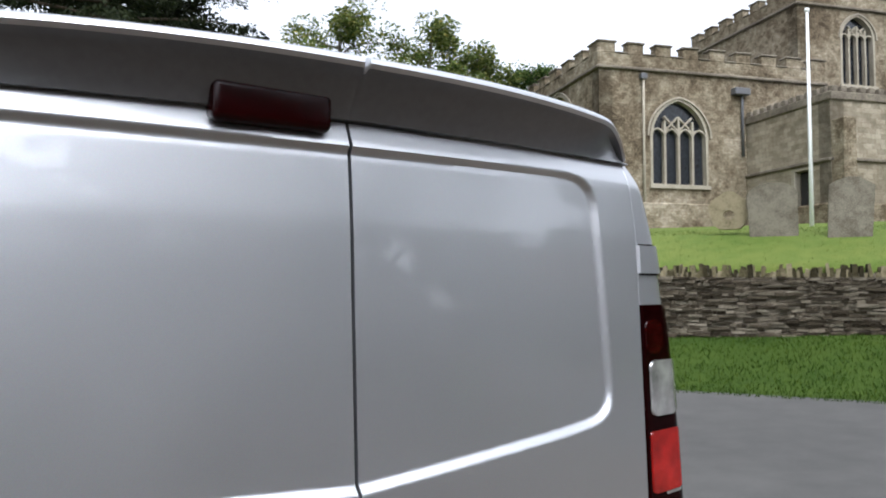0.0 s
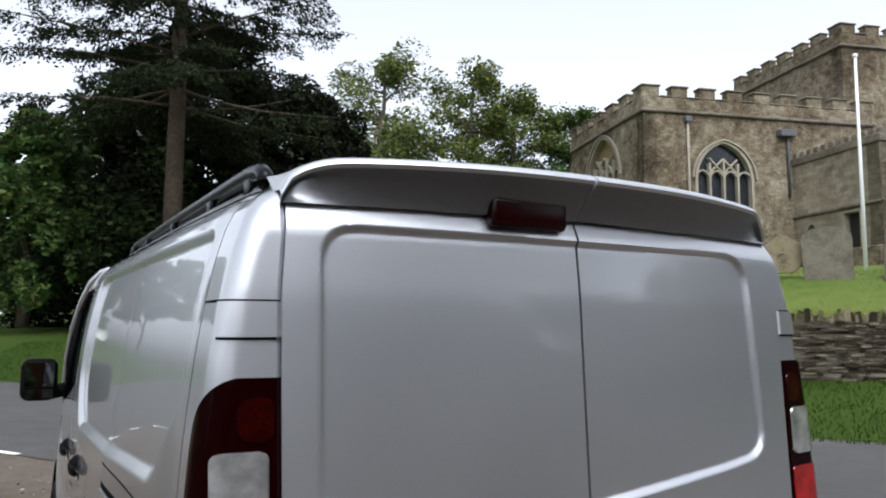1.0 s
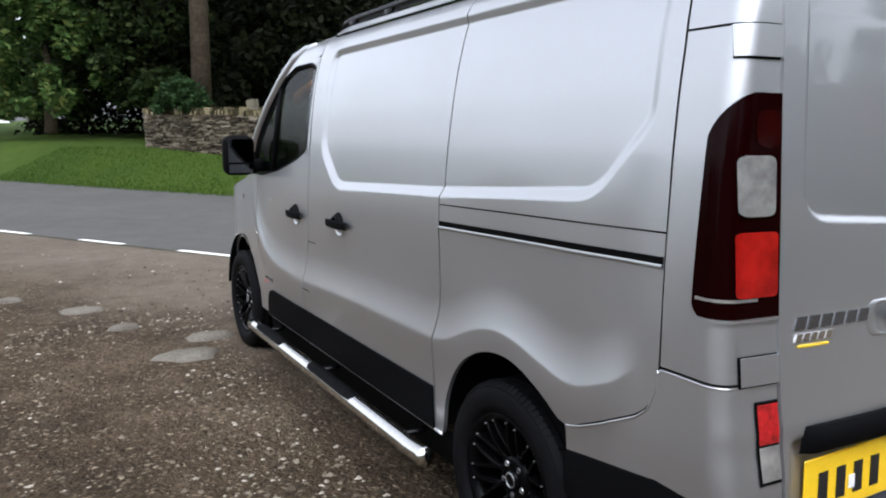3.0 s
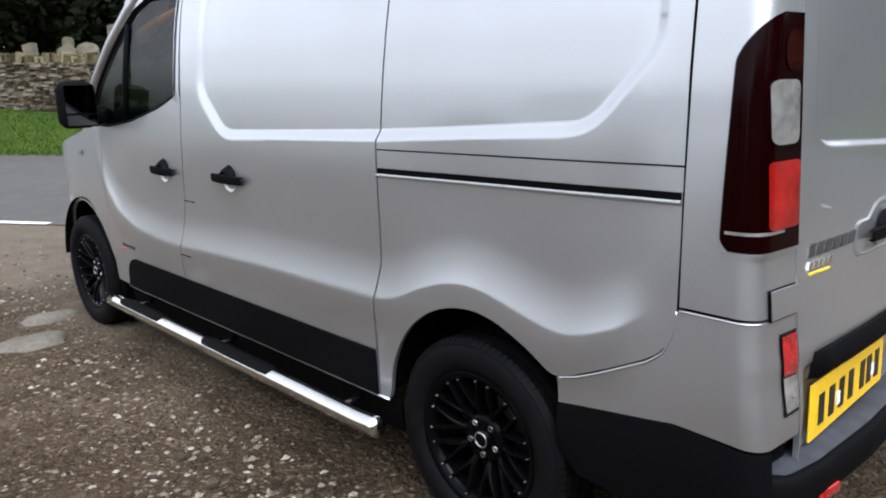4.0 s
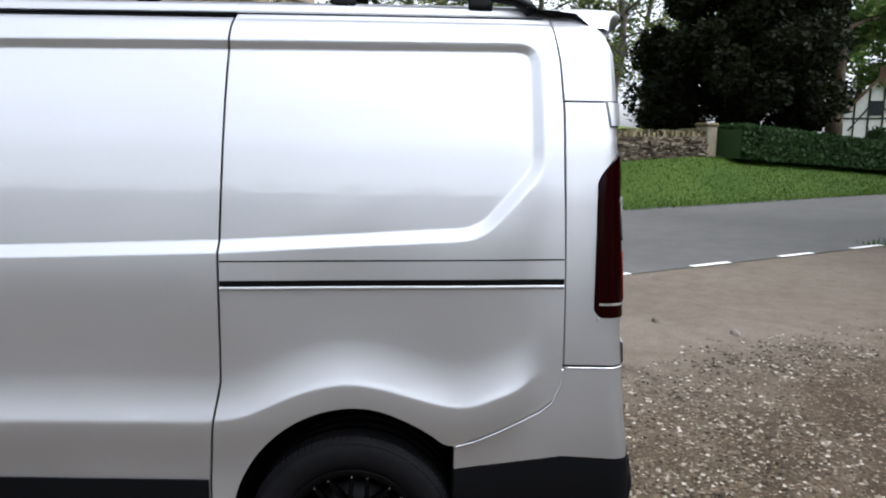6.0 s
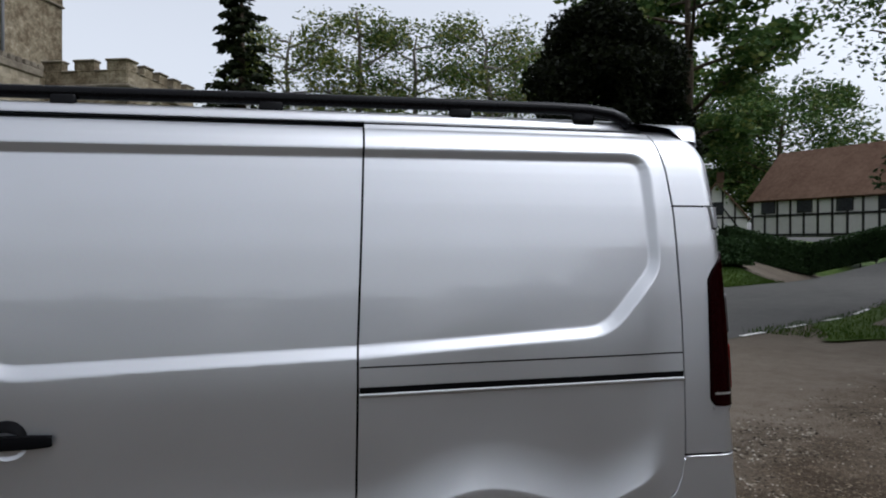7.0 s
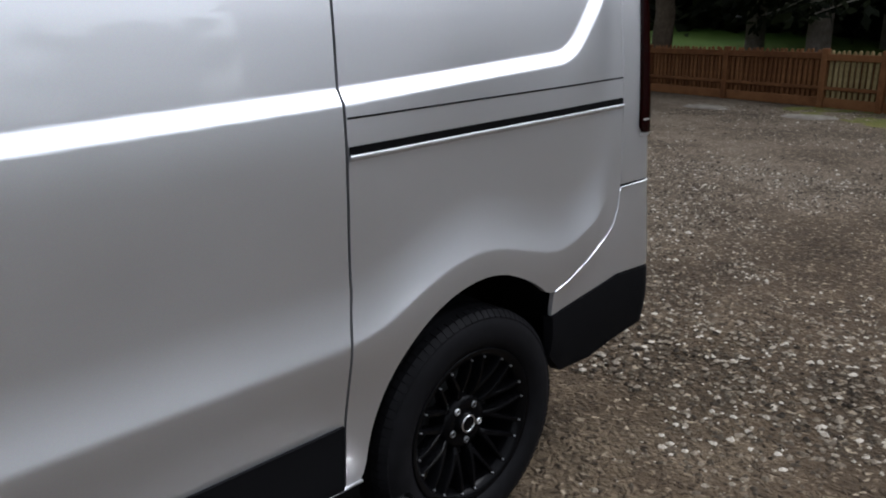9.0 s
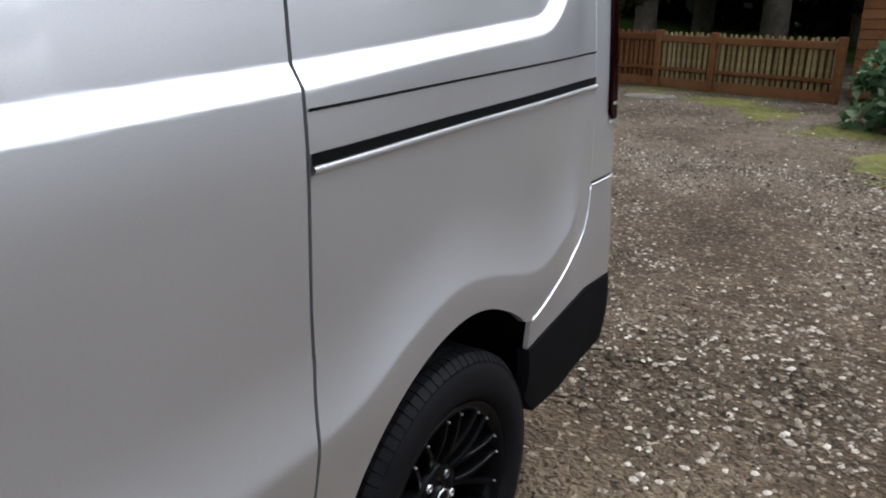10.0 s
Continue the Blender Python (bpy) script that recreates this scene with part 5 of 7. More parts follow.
# gravel with uneven relief round the van
verts, faces = [], []
gs, gn = spaced(-26, 15, 0.20), spaced(0, 1, 1 / 60)
for s in gs:
    for t in gn:
        n = lerp(-17, min(gravel_edge(s) + 0.7, road_near(s) - 0.25), t ** 0.62)
        p = at(s, n)
        z = 0.004 + 0.016 * noise.noise(Vector((p.x * 0.8, p.y * 0.8, 0))) + 0.010 * noise.noise(Vector((p.x * 3.1, p.y * 3.1, 4)))
        if abs(p.x) < 1.15 and -0.4 < p.y < 5.2:
            z = min(z, 0.004)
        if t > 0.9:
            z = max(z, -0.002)
        verts.append(Vector((p.x, p.y, z)))
w = len(gn)
for i in range(len(gs) - 1):
    for k in range(w - 1):
        faces.append((i * w + k, (i + 1) * w + k, (i + 1) * w + k + 1, i * w + k + 1))
tagged(raw("gravel_yard", verts, faces, GRAVEL, None, "", True), "brown gravelly earth with loose stones", "gravel", kind="structure")

# worn tarmac apron and the road
strip_sheet("apron", spaced(-45, 45, 0.5), lambda s: gravel_edge(s) - 0.5, lambda s: road_near(s) + 0.02, 8, GRAVEL, "pale worn tarmac beside the road", -0.009)
strip_sheet("road", far[2:] + spaced(-45, 45, 1.0) + [-f for f in far[2:][::-1]], road_near, lambda s: road_far(s) + 0.15, 10, TARMAC, "grey tarmac road", 0.002)
for s0 in [-11.28 + 1.87 * k for k in range(-12, 15)]:
    v = []
    long = 0.85 + 0.12 * math.sin(s0 * 3)
    for s in (s0, s0 + long / 2, s0 + long):
        n = road_near(s) + 0.03
        v += [at(s, n - 0.05, 0.0075 + rise(s, n)), at(s, n + 0.05, 0.0075 + rise(s, n))]
    tagged(raw("road_dash", v, [(0, 2, 3, 1), (2, 4, 5, 3)], LINE_PAINT), "worn white painted road dash", "road marking", "edge line dashes")

# grass island and moss beside the drive
strip_sheet("grass_island", spaced(9.6, 27, 0.6), lambda s: lerp(2.7, 0.9, smooth(9.6, 12.5, s)) + wobble(s, 0.12, 5), lambda s: min(lerp(2.9, 4.4, smooth(9.6, 13, s)), road_near(s) - 0.1) + wobble(s, 0.1, 8), 8, GRASS, "green grass island beside the drive", 0.028)

strip_sheet("earth_track", spaced(12.5, 26.0, 0.5), lambda s: interp(s, [(12.5, 2.1), (18.8, 3.0), (26, 3.8)]) + wobble(s, 0.12, 3), lambda s: interp(s, [(12.5, 3.1), (18.8, 4.0), (26, 4.9)]) + wobble(s, 0.12, 6), 5, APRON, "bare earth track worn through the grass", 0.05)


def moss_patch():
    line = [(2.6, -9.6), (1.5, -8.75), (0.45, -7.9), (-0.65, -6.0), (-1.35, -4.4), (-2.2, -3.2)]
    pts = polyline_at(line, 150)
    verts, faces = [], []
    for i, (x, y) in enumerate(pts):
        a, b = pts[max(0, i - 2)], pts[min(150, i + 2)]
        d = Vector((b[0] - a[0], b[1] - a[1], 0)).normalized()
        o = Vector((d.y, -d.x, 0))
        if o.x > 0 and o.y > 0:
            o = -o
        for k in range(41):
            t = k / 40
            p = Vector((x, y, 0)) + o * (-0.35 + 1.75 * t)
            patch = noise.noise(Vector((p.x * 1.1, p.y * 1.1, 2))) + 0.8 * noise.noise(Vector((p.x * 3.7, p.y * 3.7, 5))) + 0.5 * noise.noise(Vector((p.x * 14, p.y * 14, 8)))
            p.z = 0.006 + 0.040 * (patch - 0.20) * math.sin(math.pi * t) ** 0.6 + 0.006 * noise.noise(Vector((p.x * 40, p.y * 40, 3))) - 0.05 * (1 - smooth(0, 0.15, t)) - 0.05 * smooth(0.85, 1, t)
            verts.append(p)
    for i in range(150):
        for k in range(40):
            faces.append((i * 41 + k, (i + 1) * 41 + k, (i + 1) * 41 + k + 1, i * 41 + k + 1))
    tagged(raw("moss", verts, faces, MOSS, None, "", True), "yellow-green moss along the gravel edge", "moss", kind="stuff")


moss_patch()


def scatter_stones(name, count, xs, ys, size, seed, material, label, keep):
    rng = np.random.default_rng(seed)
    x, y = rng.uniform(*xs, count), rng.uniform(*ys, count)
    ok = np.array([keep(a, b) for a, b in zip(x, y)])
    x, y = x[ok], y[ok]
    n = len(x)
    r = size[0] + (size[1] - size[0]) * rng.random(n) ** 2.2
    base = np.array([(1, 0, 0), (0.35, 0.9, 0.05), (-0.75, 0.65, 0), (-0.9, -0.4, 0.05), (0.1, -1, 0), (0.75, -0.6, 0.05), (0.15, 0.1, 0.75), (-0.25, -0.15, 0.65)], float)
    a = rng.uniform(0, 6.283, n)
    sx, sy, sz = rng.uniform(0.7, 1.25, n), rng.uniform(0.6, 1.0, n), rng.uniform(0.45, 0.95, n)
    jitter = rng.uniform(0.8, 1.2, (n, 8, 3))
    v = base[None] * jitter * np.stack([sx, sy, sz], 1)[:, None, :] * r[:, None, None]
    vx = v[:, :, 0] * np.cos(a)[:, None] - v[:, :, 1] * np.sin(a)[:, None] + x[:, None]
    vy = v[:, :, 0] * np.sin(a)[:, None] + v[:, :, 1] * np.cos(a)[:, None] + y[:, None]
    vz = v[:, :, 2] + 0.004
    verts = np.stack([vx, vy, vz], 2).reshape(-1, 3)
    f = np.array([(0, 1, 6), (1, 2, 6), (2, 7, 6), (2, 3, 7), (3, 4, 7), (4, 5, 7), (5, 6, 7), (5, 0, 6)])
    faces = (f[None] + (np.arange(n) * 8)[:, None, None]).reshape(-1, 3)
    ob = raw(name, verts.tolist(), faces.tolist(), material)
    return tagged(ob, label, "stones", kind="stuff")


def off_van(a, b):
    s, n = to_sn(a, b)
    if a < -0.9 and b > 0.4 and noise.noise(Vector((a * 53.7, b * 47.9, 1.5))) + 0.5 * noise.noise(Vector((a * 0.9, b * 0.9, 8))) < 0.12:
        return False
    return not (-1.0 < a < 1.0 and -0.02 < b < 5.0) and n < gravel_edge(s) - 0.1 - 1.4 * abs(noise.noise(Vector((a * 37.1, b * 41.3, 5.5))) + 0.4 * noise.noise(Vector((a * 1.3, b * 1.3, 2))))


scatter_stones("pebbles", 62000, (-3.4, 2.9), (-4.6, 5.2), (0.006, 0.019), 5, PEBBLE, "small loose grey and tan pebbles", off_van)
scatter_stones("far_pebbles", 26000, (-6.0, 4.2), (-9.5, 9.0), (0.008, 0.021), 7, PEBBLE, "small loose stones further off", off_van)
scatter_stones("coarse_pebbles", 15000, (-6.5, 5.0), (-10.0, 11.0), (0.008, 0.026), 6, PEBBLE, "larger loose stones in the gravel", off_van)


def flat_stone(x, y, r, seed):
    rng = random.Random(seed)
    n = 14
    ring = [r * rng.uniform(0.75, 1.1) for _ in range(n)]
    verts = []
    for k, (f, z) in enumerate(((1.05, -0.02), (1.0, 0.012), (0.8, 0.034), (0.4, 0.042))):
        for i in range(n):
            a = 2 * math.pi * i / n
            verts.append((x + math.cos(a) * ring[i] * f * 1.3, y + math.sin(a) * ring[i] * f * 0.75, z + rng.uniform(-0.004, 0.004)))
    verts.append((x, y, 0.043))
    faces = []
    for k in range(3):
        for i in range(n):
            j = (i + 1) % n
            faces.append((k * n + i, k * n + j, (k + 1) * n + j, (k + 1) * n + i))
    faces += [(3 * n + i, 3 * n + (i + 1) % n, 4 * n) for i in range(n)]
    ob = raw("flat_stone", verts, faces, PIECE_STONE, None, "", True)
    tagged(ob, "flat pale stone half sunk in the gravel", "stone", "flat stones in gravel")


PIECE_STONE = mottled("sunk_stone", [(0.3, (0.06, 0.05, 0.04)), (0.5, (0.10, 0.088, 0.072)), (0.7, (0.16, 0.144, 0.12))], (2.0, 9.0, 60.0), 0.9, 0.4, 0.006)
for k, (x, y, r) in enumerate(((-1.85, 5.62, 0.13), (-1.35, 3.95, 0.18), (-1.12, 4.35, 0.13), (-2.35, 6.3, 0.10), (-1.6, 4.9, 0.09), (1.9, -8.6, 0.3), (3.6, -8.9, 0.28), (2.9, -1.75, 0.06), (3.3, -1.2, 0.05))):
    flat_stone(x, y, r, k)


def blades(name, count, s0, s1, n0, n1, h, seed, material, label, lift=0.0):
    rng = np.random.default_rng(seed)
    verts, faces = [], []
    for k in range(count):
        s, n = rng.uniform(s0, s1), rng.uniform(0, 1)
        lo, hi = n0(s), n1(s)
        n = lo + (hi - lo) * n ** 1.3
        p = at(s, n, terrain(s, n) + lift - 0.01)
        a, hh, wd = rng.uniform(0, 6.283), h * rng.uniform(0.5, 1.3), 0.008
        lean = Vector((rng.normal(0, 0.35), rng.normal(0, 0.35), 1)) * hh
        d = Vector((math.cos(a), math.sin(a), 0)) * wd
        b = len(verts)
        verts += [p - d, p + d, p + lean]
        faces.append((b, b + 1, b + 2))
    tagged(raw(name, verts, faces, material), label, "grass", kind="stuff")


blades("verge_grass", 56000, -22, 27, lambda s: road_far(s) + 0.0, lambda s: 12.9, 0.065, 3, GRASS_BLADE, "short green grass blades on the verge")
blades("yard_grass", 9000, -8, 14, lambda s: 13.4, lambda s: 19.0, 0.05, 4, YARD_BLADE, "short grass round the headstones")
blades("island_grass", 9000, 9.8, 24, lambda s: lerp(2.7, 0.9, smooth(9.6, 12.5, s)), lambda s: 4.3, 0.08, 8, GRASS_BLADE, "short grass on the island", 0.03)

# ---- the dry stone wall ----
WALL_TOP = [(-19, 2.02), (-15, 1.97), (-8, 1.80), (2, 1.74), (10, 1.80), (17.2, 1.90)]
verts, faces = [], []
for s in spaced(-18.6, 16.9, 0.5):
    f, t = interp(s, WALL_FOOT) - 0.3, interp(s, WALL_TOP) + 0.02
    verts += [at(s, 13.06, f), at(s, 13.06, t), at(s, 13.42, t), at(s, 13.42, f)]
for i in range(len(verts) // 4 - 1):
    for k in range(4):
        a, b = i * 4 + k, i * 4 + (k + 1) % 4
        faces.append((a, b, b + 4, a + 4))
faces += [(0, 1, 2, 3), tuple(range(len(verts) - 1, len(verts) - 5, -1))]
yard_wall = tagged(raw("churchyard_wall", verts, faces, DARK_STONE), "old dry stone churchyard wall with upright coping", "wall", kind="structure")


def stone_mesh(w, h, d, rng, name):
    v = []
    for x in (-w / 2, w / 2):
        for y in (-d / 2, d / 2):
            for z in (0, h):
                v.append((x + rng.uniform(-0.012, 0.012), y + rng.uniform(-0.012, 0.012), z + rng.uniform(-0.008, 0.008)))
    f = [(0, 1, 3, 2), (4, 6, 7, 5), (0, 4, 5, 1), (2, 3, 7, 6), (1, 5, 7, 3), (0, 2, 6, 4)]
    return v, f


rng = random.Random(11)
stone_shapes = []
for k in range(14):
    v, f = stone_mesh(1, 1, 0.16, rng, "stone")
    me = bpy.data.meshes.new("stone")
    me.from_pydata([((x if abs(x) < 0.6 else x), y, z) for x, y, z in v], [], f)
    me.materials.append(DRYSTONE_PIECE)
    stone_shapes.append(me)
rest_v, rest_f = [], []
singles = 0
for row in range(26):
    s = -18.6 + rng.uniform(0, 0.2)
    while s < 16.8:
        w = rng.choice((0.07, 0.10, 0.14, 0.18, 0.24, 0.30)) * rng.uniform(0.85, 1.2)
        h = 0.052 * rng.uniform(0.62, 1.12)
        z = interp(s, WALL_TOP) - 0.10 - row * 0.056
        foot = interp(s, WALL_FOOT)
        if z > foot - 0.08:
            out = rng.uniform(-0.035, 0.035)
            m = RS @ Matrix.Translation((s + w / 2, 13.09 - out, z + rng.uniform(-0.012, 0.012))) @ Euler((rng.uniform(-0.1, 0.1), rng.uniform(-0.07, 0.07), 0)).to_matrix().to_4x4()
            if -1.0 < s < 2.4 and singles < 300 and row < 18:
                ob = new("stone", rng.choice(stone_shapes))
                ob.parent = yard_wall
                ob.matrix_local = m @ Matrix.Diagonal((w - 0.012, 1, h, 1))
                singles += 1
            else:
                v, f = stone_mesh(w - 0.012, h, 0.16, rng, "")
                b = len(rest_v)
                rest_v += [m @ Vector(p) for p in v]
                rest_f += [tuple(q + b for q in g) for g in f]
        s += w
raw("wall_stones", rest_v, rest_f, DRYSTONE, yard_wall, "joined courses of thin wall stones", kind="stuff")
cop_v, cop_f = [], []
s = -18.6
while s < 16.8:
    w = rng.uniform(0.03, 0.085)
    h = rng.uniform(0.13, 0.24) if rng.random() < 0.6 else rng.uniform(0.07, 0.15)
    m = RS @ Matrix.Translation((s + w / 2, 13.22, interp(s, WALL_TOP) - 0.05)) @ Euler((rng.uniform(-0.06, 0.06), rng.uniform(-0.25, 0.25), 0)).to_matrix().to_4x4()
    v, f = stone_mesh(w, h, 0.36, rng, "")
    b = len(cop_v)
    cop_v += [m @ Vector(p) for p in v]
    cop_f += [tuple(q + b for q in g) for g in f]
    s += w + 0.006
raw("coping_stones", cop_v, cop_f, MOSSY, yard_wall, "joined upright mossy coping stones", kind="stuff")
pier = empty("wall_pier", "square brown brick pier ending the stone wall", "pier")
part("shaft", box_bm((0.46, 0.46, 1.25), RS @ Matrix.Translation((17.1, 13.24, 1.55)), 0.02, 1), DRYSTONE_PIECE, pier, "", False)
part("cap", box_bm((0.54, 0.54, 0.10), RS @ Matrix.Translation((17.1, 13.24, 2.22)), 0.025, 1), MOSSY, pier, "", False)


# ---- headstones ----
def headstone(s, n, w, h, style, tilt, lean, z=None, mat=HEADSTONE):
    if style == "round":
        top = [(w / 2 * math.cos(a), h - w * 0.28 + w * 0.28 * math.sin(a)) for a in [math.pi * k / 12 for k in range(13)]]
    elif style == "shoulder":
        top = [(w / 2, h * 0.86), (w * 0.40, h * 0.90), (w * 0.30, h * 0.95)] + [(w * 0.24 * math.cos(a), h * 0.95 + h * 0.05 * math.sin(a)) for a in [math.pi * k / 8 for k in range(9)]] + [(-w * 0.30, h * 0.95), (-w * 0.40, h * 0.90), (-w / 2, h * 0.86)]
    else:
        top = [(w / 2, h * 0.97), (w * 0.2, h), (-w * 0.25, h * 0.985), (-w / 2, h * 0.95)]
    outline = [(w * 0.47, -0.25)] + top + [(-w * 0.47, -0.25)]
    bm = bmesh.new()
    vs = [bm.verts.new((x, -0.06, zz)) for x, zz in outline]
    f = bm.faces.new(vs)
    ext = bmesh.ops.extrude_face_region(bm, geom=[f])
    bmesh.ops.translate(bm, vec=(0, 0.12, 0), verts=[e for e in ext["geom"] if isinstance(e, bmesh.types.BMVert)])
    bmesh.ops.bevel(bm, geom=[e for e in bm.edges], offset=0.012, segments=2, affect="EDGES")
    zz = terrain(s, n) if z is None else z
    m = RS @ Matrix.Translation((s, n, zz)) @ pose(0, 0, 0, tilt, lean, 0)
    bmesh.ops.transform(bm, matrix=m, verts=bm.verts)
    bmesh.ops.recalc_face_normals(bm, faces=bm.faces)
    tagged(part("headstone", bm, mat, None, "", False), "weathered grey lichened headstone leaning in the churchyard grass", "headstone", "churchyard headstones")


stones_in_yard = [(0.33, 15.25, 0.95, 1.08, "round", 4, -2), (1.67, 15.1, 0.80, 1.16, "shoulder", -3, 3), (4.4, 15.6, 0.62, 1.25, "shoulder", 2, -2), (5.3, 16.0, 0.6, 0.85, "round", 0, 4), (6.9, 16.2, 0.55, 0.45, "flat", 6, 0),
                  (7.9, 15.5, 0.62, 0.95, "round", -4, 2), (8.6, 15.2, 0.75, 0.92, "flat", 2, 1), (9.6, 15.6, 0.85, 1.20, "shoulder", 3, -3), (10.7, 15.3, 0.85, 0.85, "flat", 0, 2), (11.9, 15.7, 0.8, 0.95, "round", 5, -4),
                  (13.2, 15.0, 0.72, 1.15, "shoulder", -5, 6), (14.5, 15.4, 0.65, 1.05, "round", 0, -7), (-4.2, 16.3, 0.7, 1.0, "round", 3, 2), (-8.5, 15.0, 0.62, 0.9, "round", -3, 3), (-16.1, 15.0, 0.40, 0.72, "flat", 2, -4),
                  (-15.25, 15.3, 0.30, 0.75, "round", 0, 4), (-14.85, 14.8, 0.55, 0.68, "shoulder", 4, 2), (-14.3, 14.9, 0.62, 0.72, "round", -2, -5), (-14.0, 15.6, 0.42, 1.0, "flat", 0, 3), (3.0, 17.5, 0.6, 0.9, "round", 2, 2)]
for k, row in enumerate(stones_in_yard):
    headstone(*row)
# a round-headed mossy cross stone with a pierced middle
bm = bmesh.new()
ring = [0.40 * (1 + 0.06 * math.sin(5 * a)) for a in [2 * math.pi * k / 24 for k in range(24)]]
vo = [bm.verts.new((ring[k] * math.cos(2 * math.pi * k / 24), -0.10, 0.48 + ring[k] * math.sin(2 * math.pi * k / 24))) for k in range(24)]
vi = [bm.verts.new((0.11 * math.cos(2 * math.pi * k / 24), -0.10, 0.40 + 0.10 * math.sin(2 * math.pi * k / 24))) for k in range(24)]
fs = [bm.faces.new((vo[k], vo[(k + 1) % 24], vi[(k + 1) % 24], vi[k])) for k in range(24)]
ext = bmesh.ops.extrude_face_region(bm, geom=fs)
bmesh.ops.translate(bm, vec=(0, 0.20, 0), verts=[e for e in ext["geom"] if isinstance(e, bmesh.types.BMVert)])
bmesh.ops.transform(bm, matrix=RS @ Matrix.Translation((-0.52, 15.4, terrain(-0.52, 15.4))), verts=bm.verts)
bmesh.ops.recalc_face_normals(bm, faces=bm.faces)
tagged(part("wheel_headstone", bm, MOSSY, None, "", False), "mossy round pierced stone beside the headstones", "headstone")

# flagpole
pole = empty("flagpole", "tall white painted flagpole in the churchyard", "flagpole", m=Matrix.Translation((17.5, 9.55, 2.9)))
v, f = tube_points([(0, 0, 0), (0, 0, 3), (0, 0, 5.7)], [0.055, 0.045, 0.032], 12)
raw("mast", v, f, WHITE_POLE, pole, "", True)
v, f = tube_points([(0, 0, 5.7), (0, 0, 5.74), (0, 0, 5.80), (0, 0, 5.83)], [0.03, 0.06, 0.06, 0.01], 12)
raw("finial", v, f, WHITE_POLE, pole, "", True)

# ---- the church ----
CH_A = Vector((20.75, 20.25, 0))
CU = Vector((0.950, -0.312, 0))
CV = Vector((0.312, 0.950, 0))
church = empty("church", "old limestone parish church with battlements and traceried windows", "church")
CH_M = Matrix(((CU.x, CV.x, 0, CH_A.x), (CU.y, CV.y, 0, CH_A.y), (0, 0, 1, 0), (0, 0, 0, 1)))


RISE = 0.62


def arch_height(x, w):
    """Height of a two-centred pointed arch over its springing."""
    c = (RISE ** 2 - 0.25) * w
    return math.sqrt(max(0.0, (w / 2 + c) ** 2 - (abs(x) + c) ** 2))


def pointed(w, h, n=8):
    """Outline of a pointed arch opening, its foot at the origin."""
    spring = h - w * RISE
    xs = [-w / 2 * math.cos(math.pi / 2 * k / n) for k in range(n + 1)]
    xs += [-x for x in xs[-2::-1]]
    return [(-w / 2, 0)] + [(x, spring + arch_height(x, w)) for x in xs] + [(w / 2, 0)]


def wall_with_openings(name, length, z0, z1, openings, m, parent, material, thick=0.6):
    """A wall along local x, its face at local y = 0 towards -y; each opening is (x, z, outline)."""
    bm = bmesh.new()
    outer = [bm.verts.new(p) for p in ((0, 0, z0), (length, 0, z0), (length, 0, z1), (0, 0, z1))]
    edges = [bm.edges.new((outer[k], outer[(k + 1) % 4])) for k in range(4)]
    for ox, oz, outline in openings:
        vs = [bm.verts.new((ox + x, 0, oz + z)) for x, z in outline]
        edges += [bm.edges.new((vs[k], vs[(k + 1) % len(vs)])) for k in range(len(vs))]
    bmesh.ops.triangle_fill(bm, use_beauty=True, edges=edges)
    # the fill closes the openings too: take those faces out
    drop = []
    for f in bm.faces:
        c = f.calc_center_median()
        for ox, oz, outline in openings:
            if signed_distance(c.x - ox, c.z - oz, outline) < 0:
                drop.append(f)
                break
    bmesh.ops.delete(bm, geom=drop, context="FACES")
    ext = bmesh.ops.extrude_face_region(bm, geom=list(bm.faces))
    bmesh.ops.translate(bm, vec=(0, thick, 0), verts=[e for e in ext["geom"] if isinstance(e, bmesh.types.BMVert)])
    bmesh.ops.recalc_face_normals(bm, faces=bm.faces)
    bmesh.ops.transform(bm, matrix=m, verts=bm.verts)
    return part(name, bm, material, parent, "", False)


def ribbon(outline, half, y0, y1, m):
    """A moulding along an outline in the local xz plane."""
    verts, faces = [], []
    n = len(outline)
    for k, (x, z) in enumerate(outline):
        a, b = outline[max(0, k - 1)], outline[min(n - 1, k + 1)]
        d = Vector((b[0] - a[0], b[1] - a[1]))
        d = d.normalized() if d.length else Vector((0, 1))
        nx, nz = -d.y * half, d.x * half
        for sx, y in ((-1, y0), (1, y0), (1, y1), (-1, y1)):
            verts.append(m @ Vector((x + sx * nx, y, z + sx * nz)))
    for k in range(n - 1):
        for q in range(4):
            r = (q + 1) % 4
            faces.append((k * 4 + q, k * 4 + r, k * 4 + 4 + r, k * 4 + 4 + q))
    faces += [(0, 1, 2, 3), (n * 4 - 1, n * 4 - 2, n * 4 - 3, n * 4 - 4)]
    return verts, faces


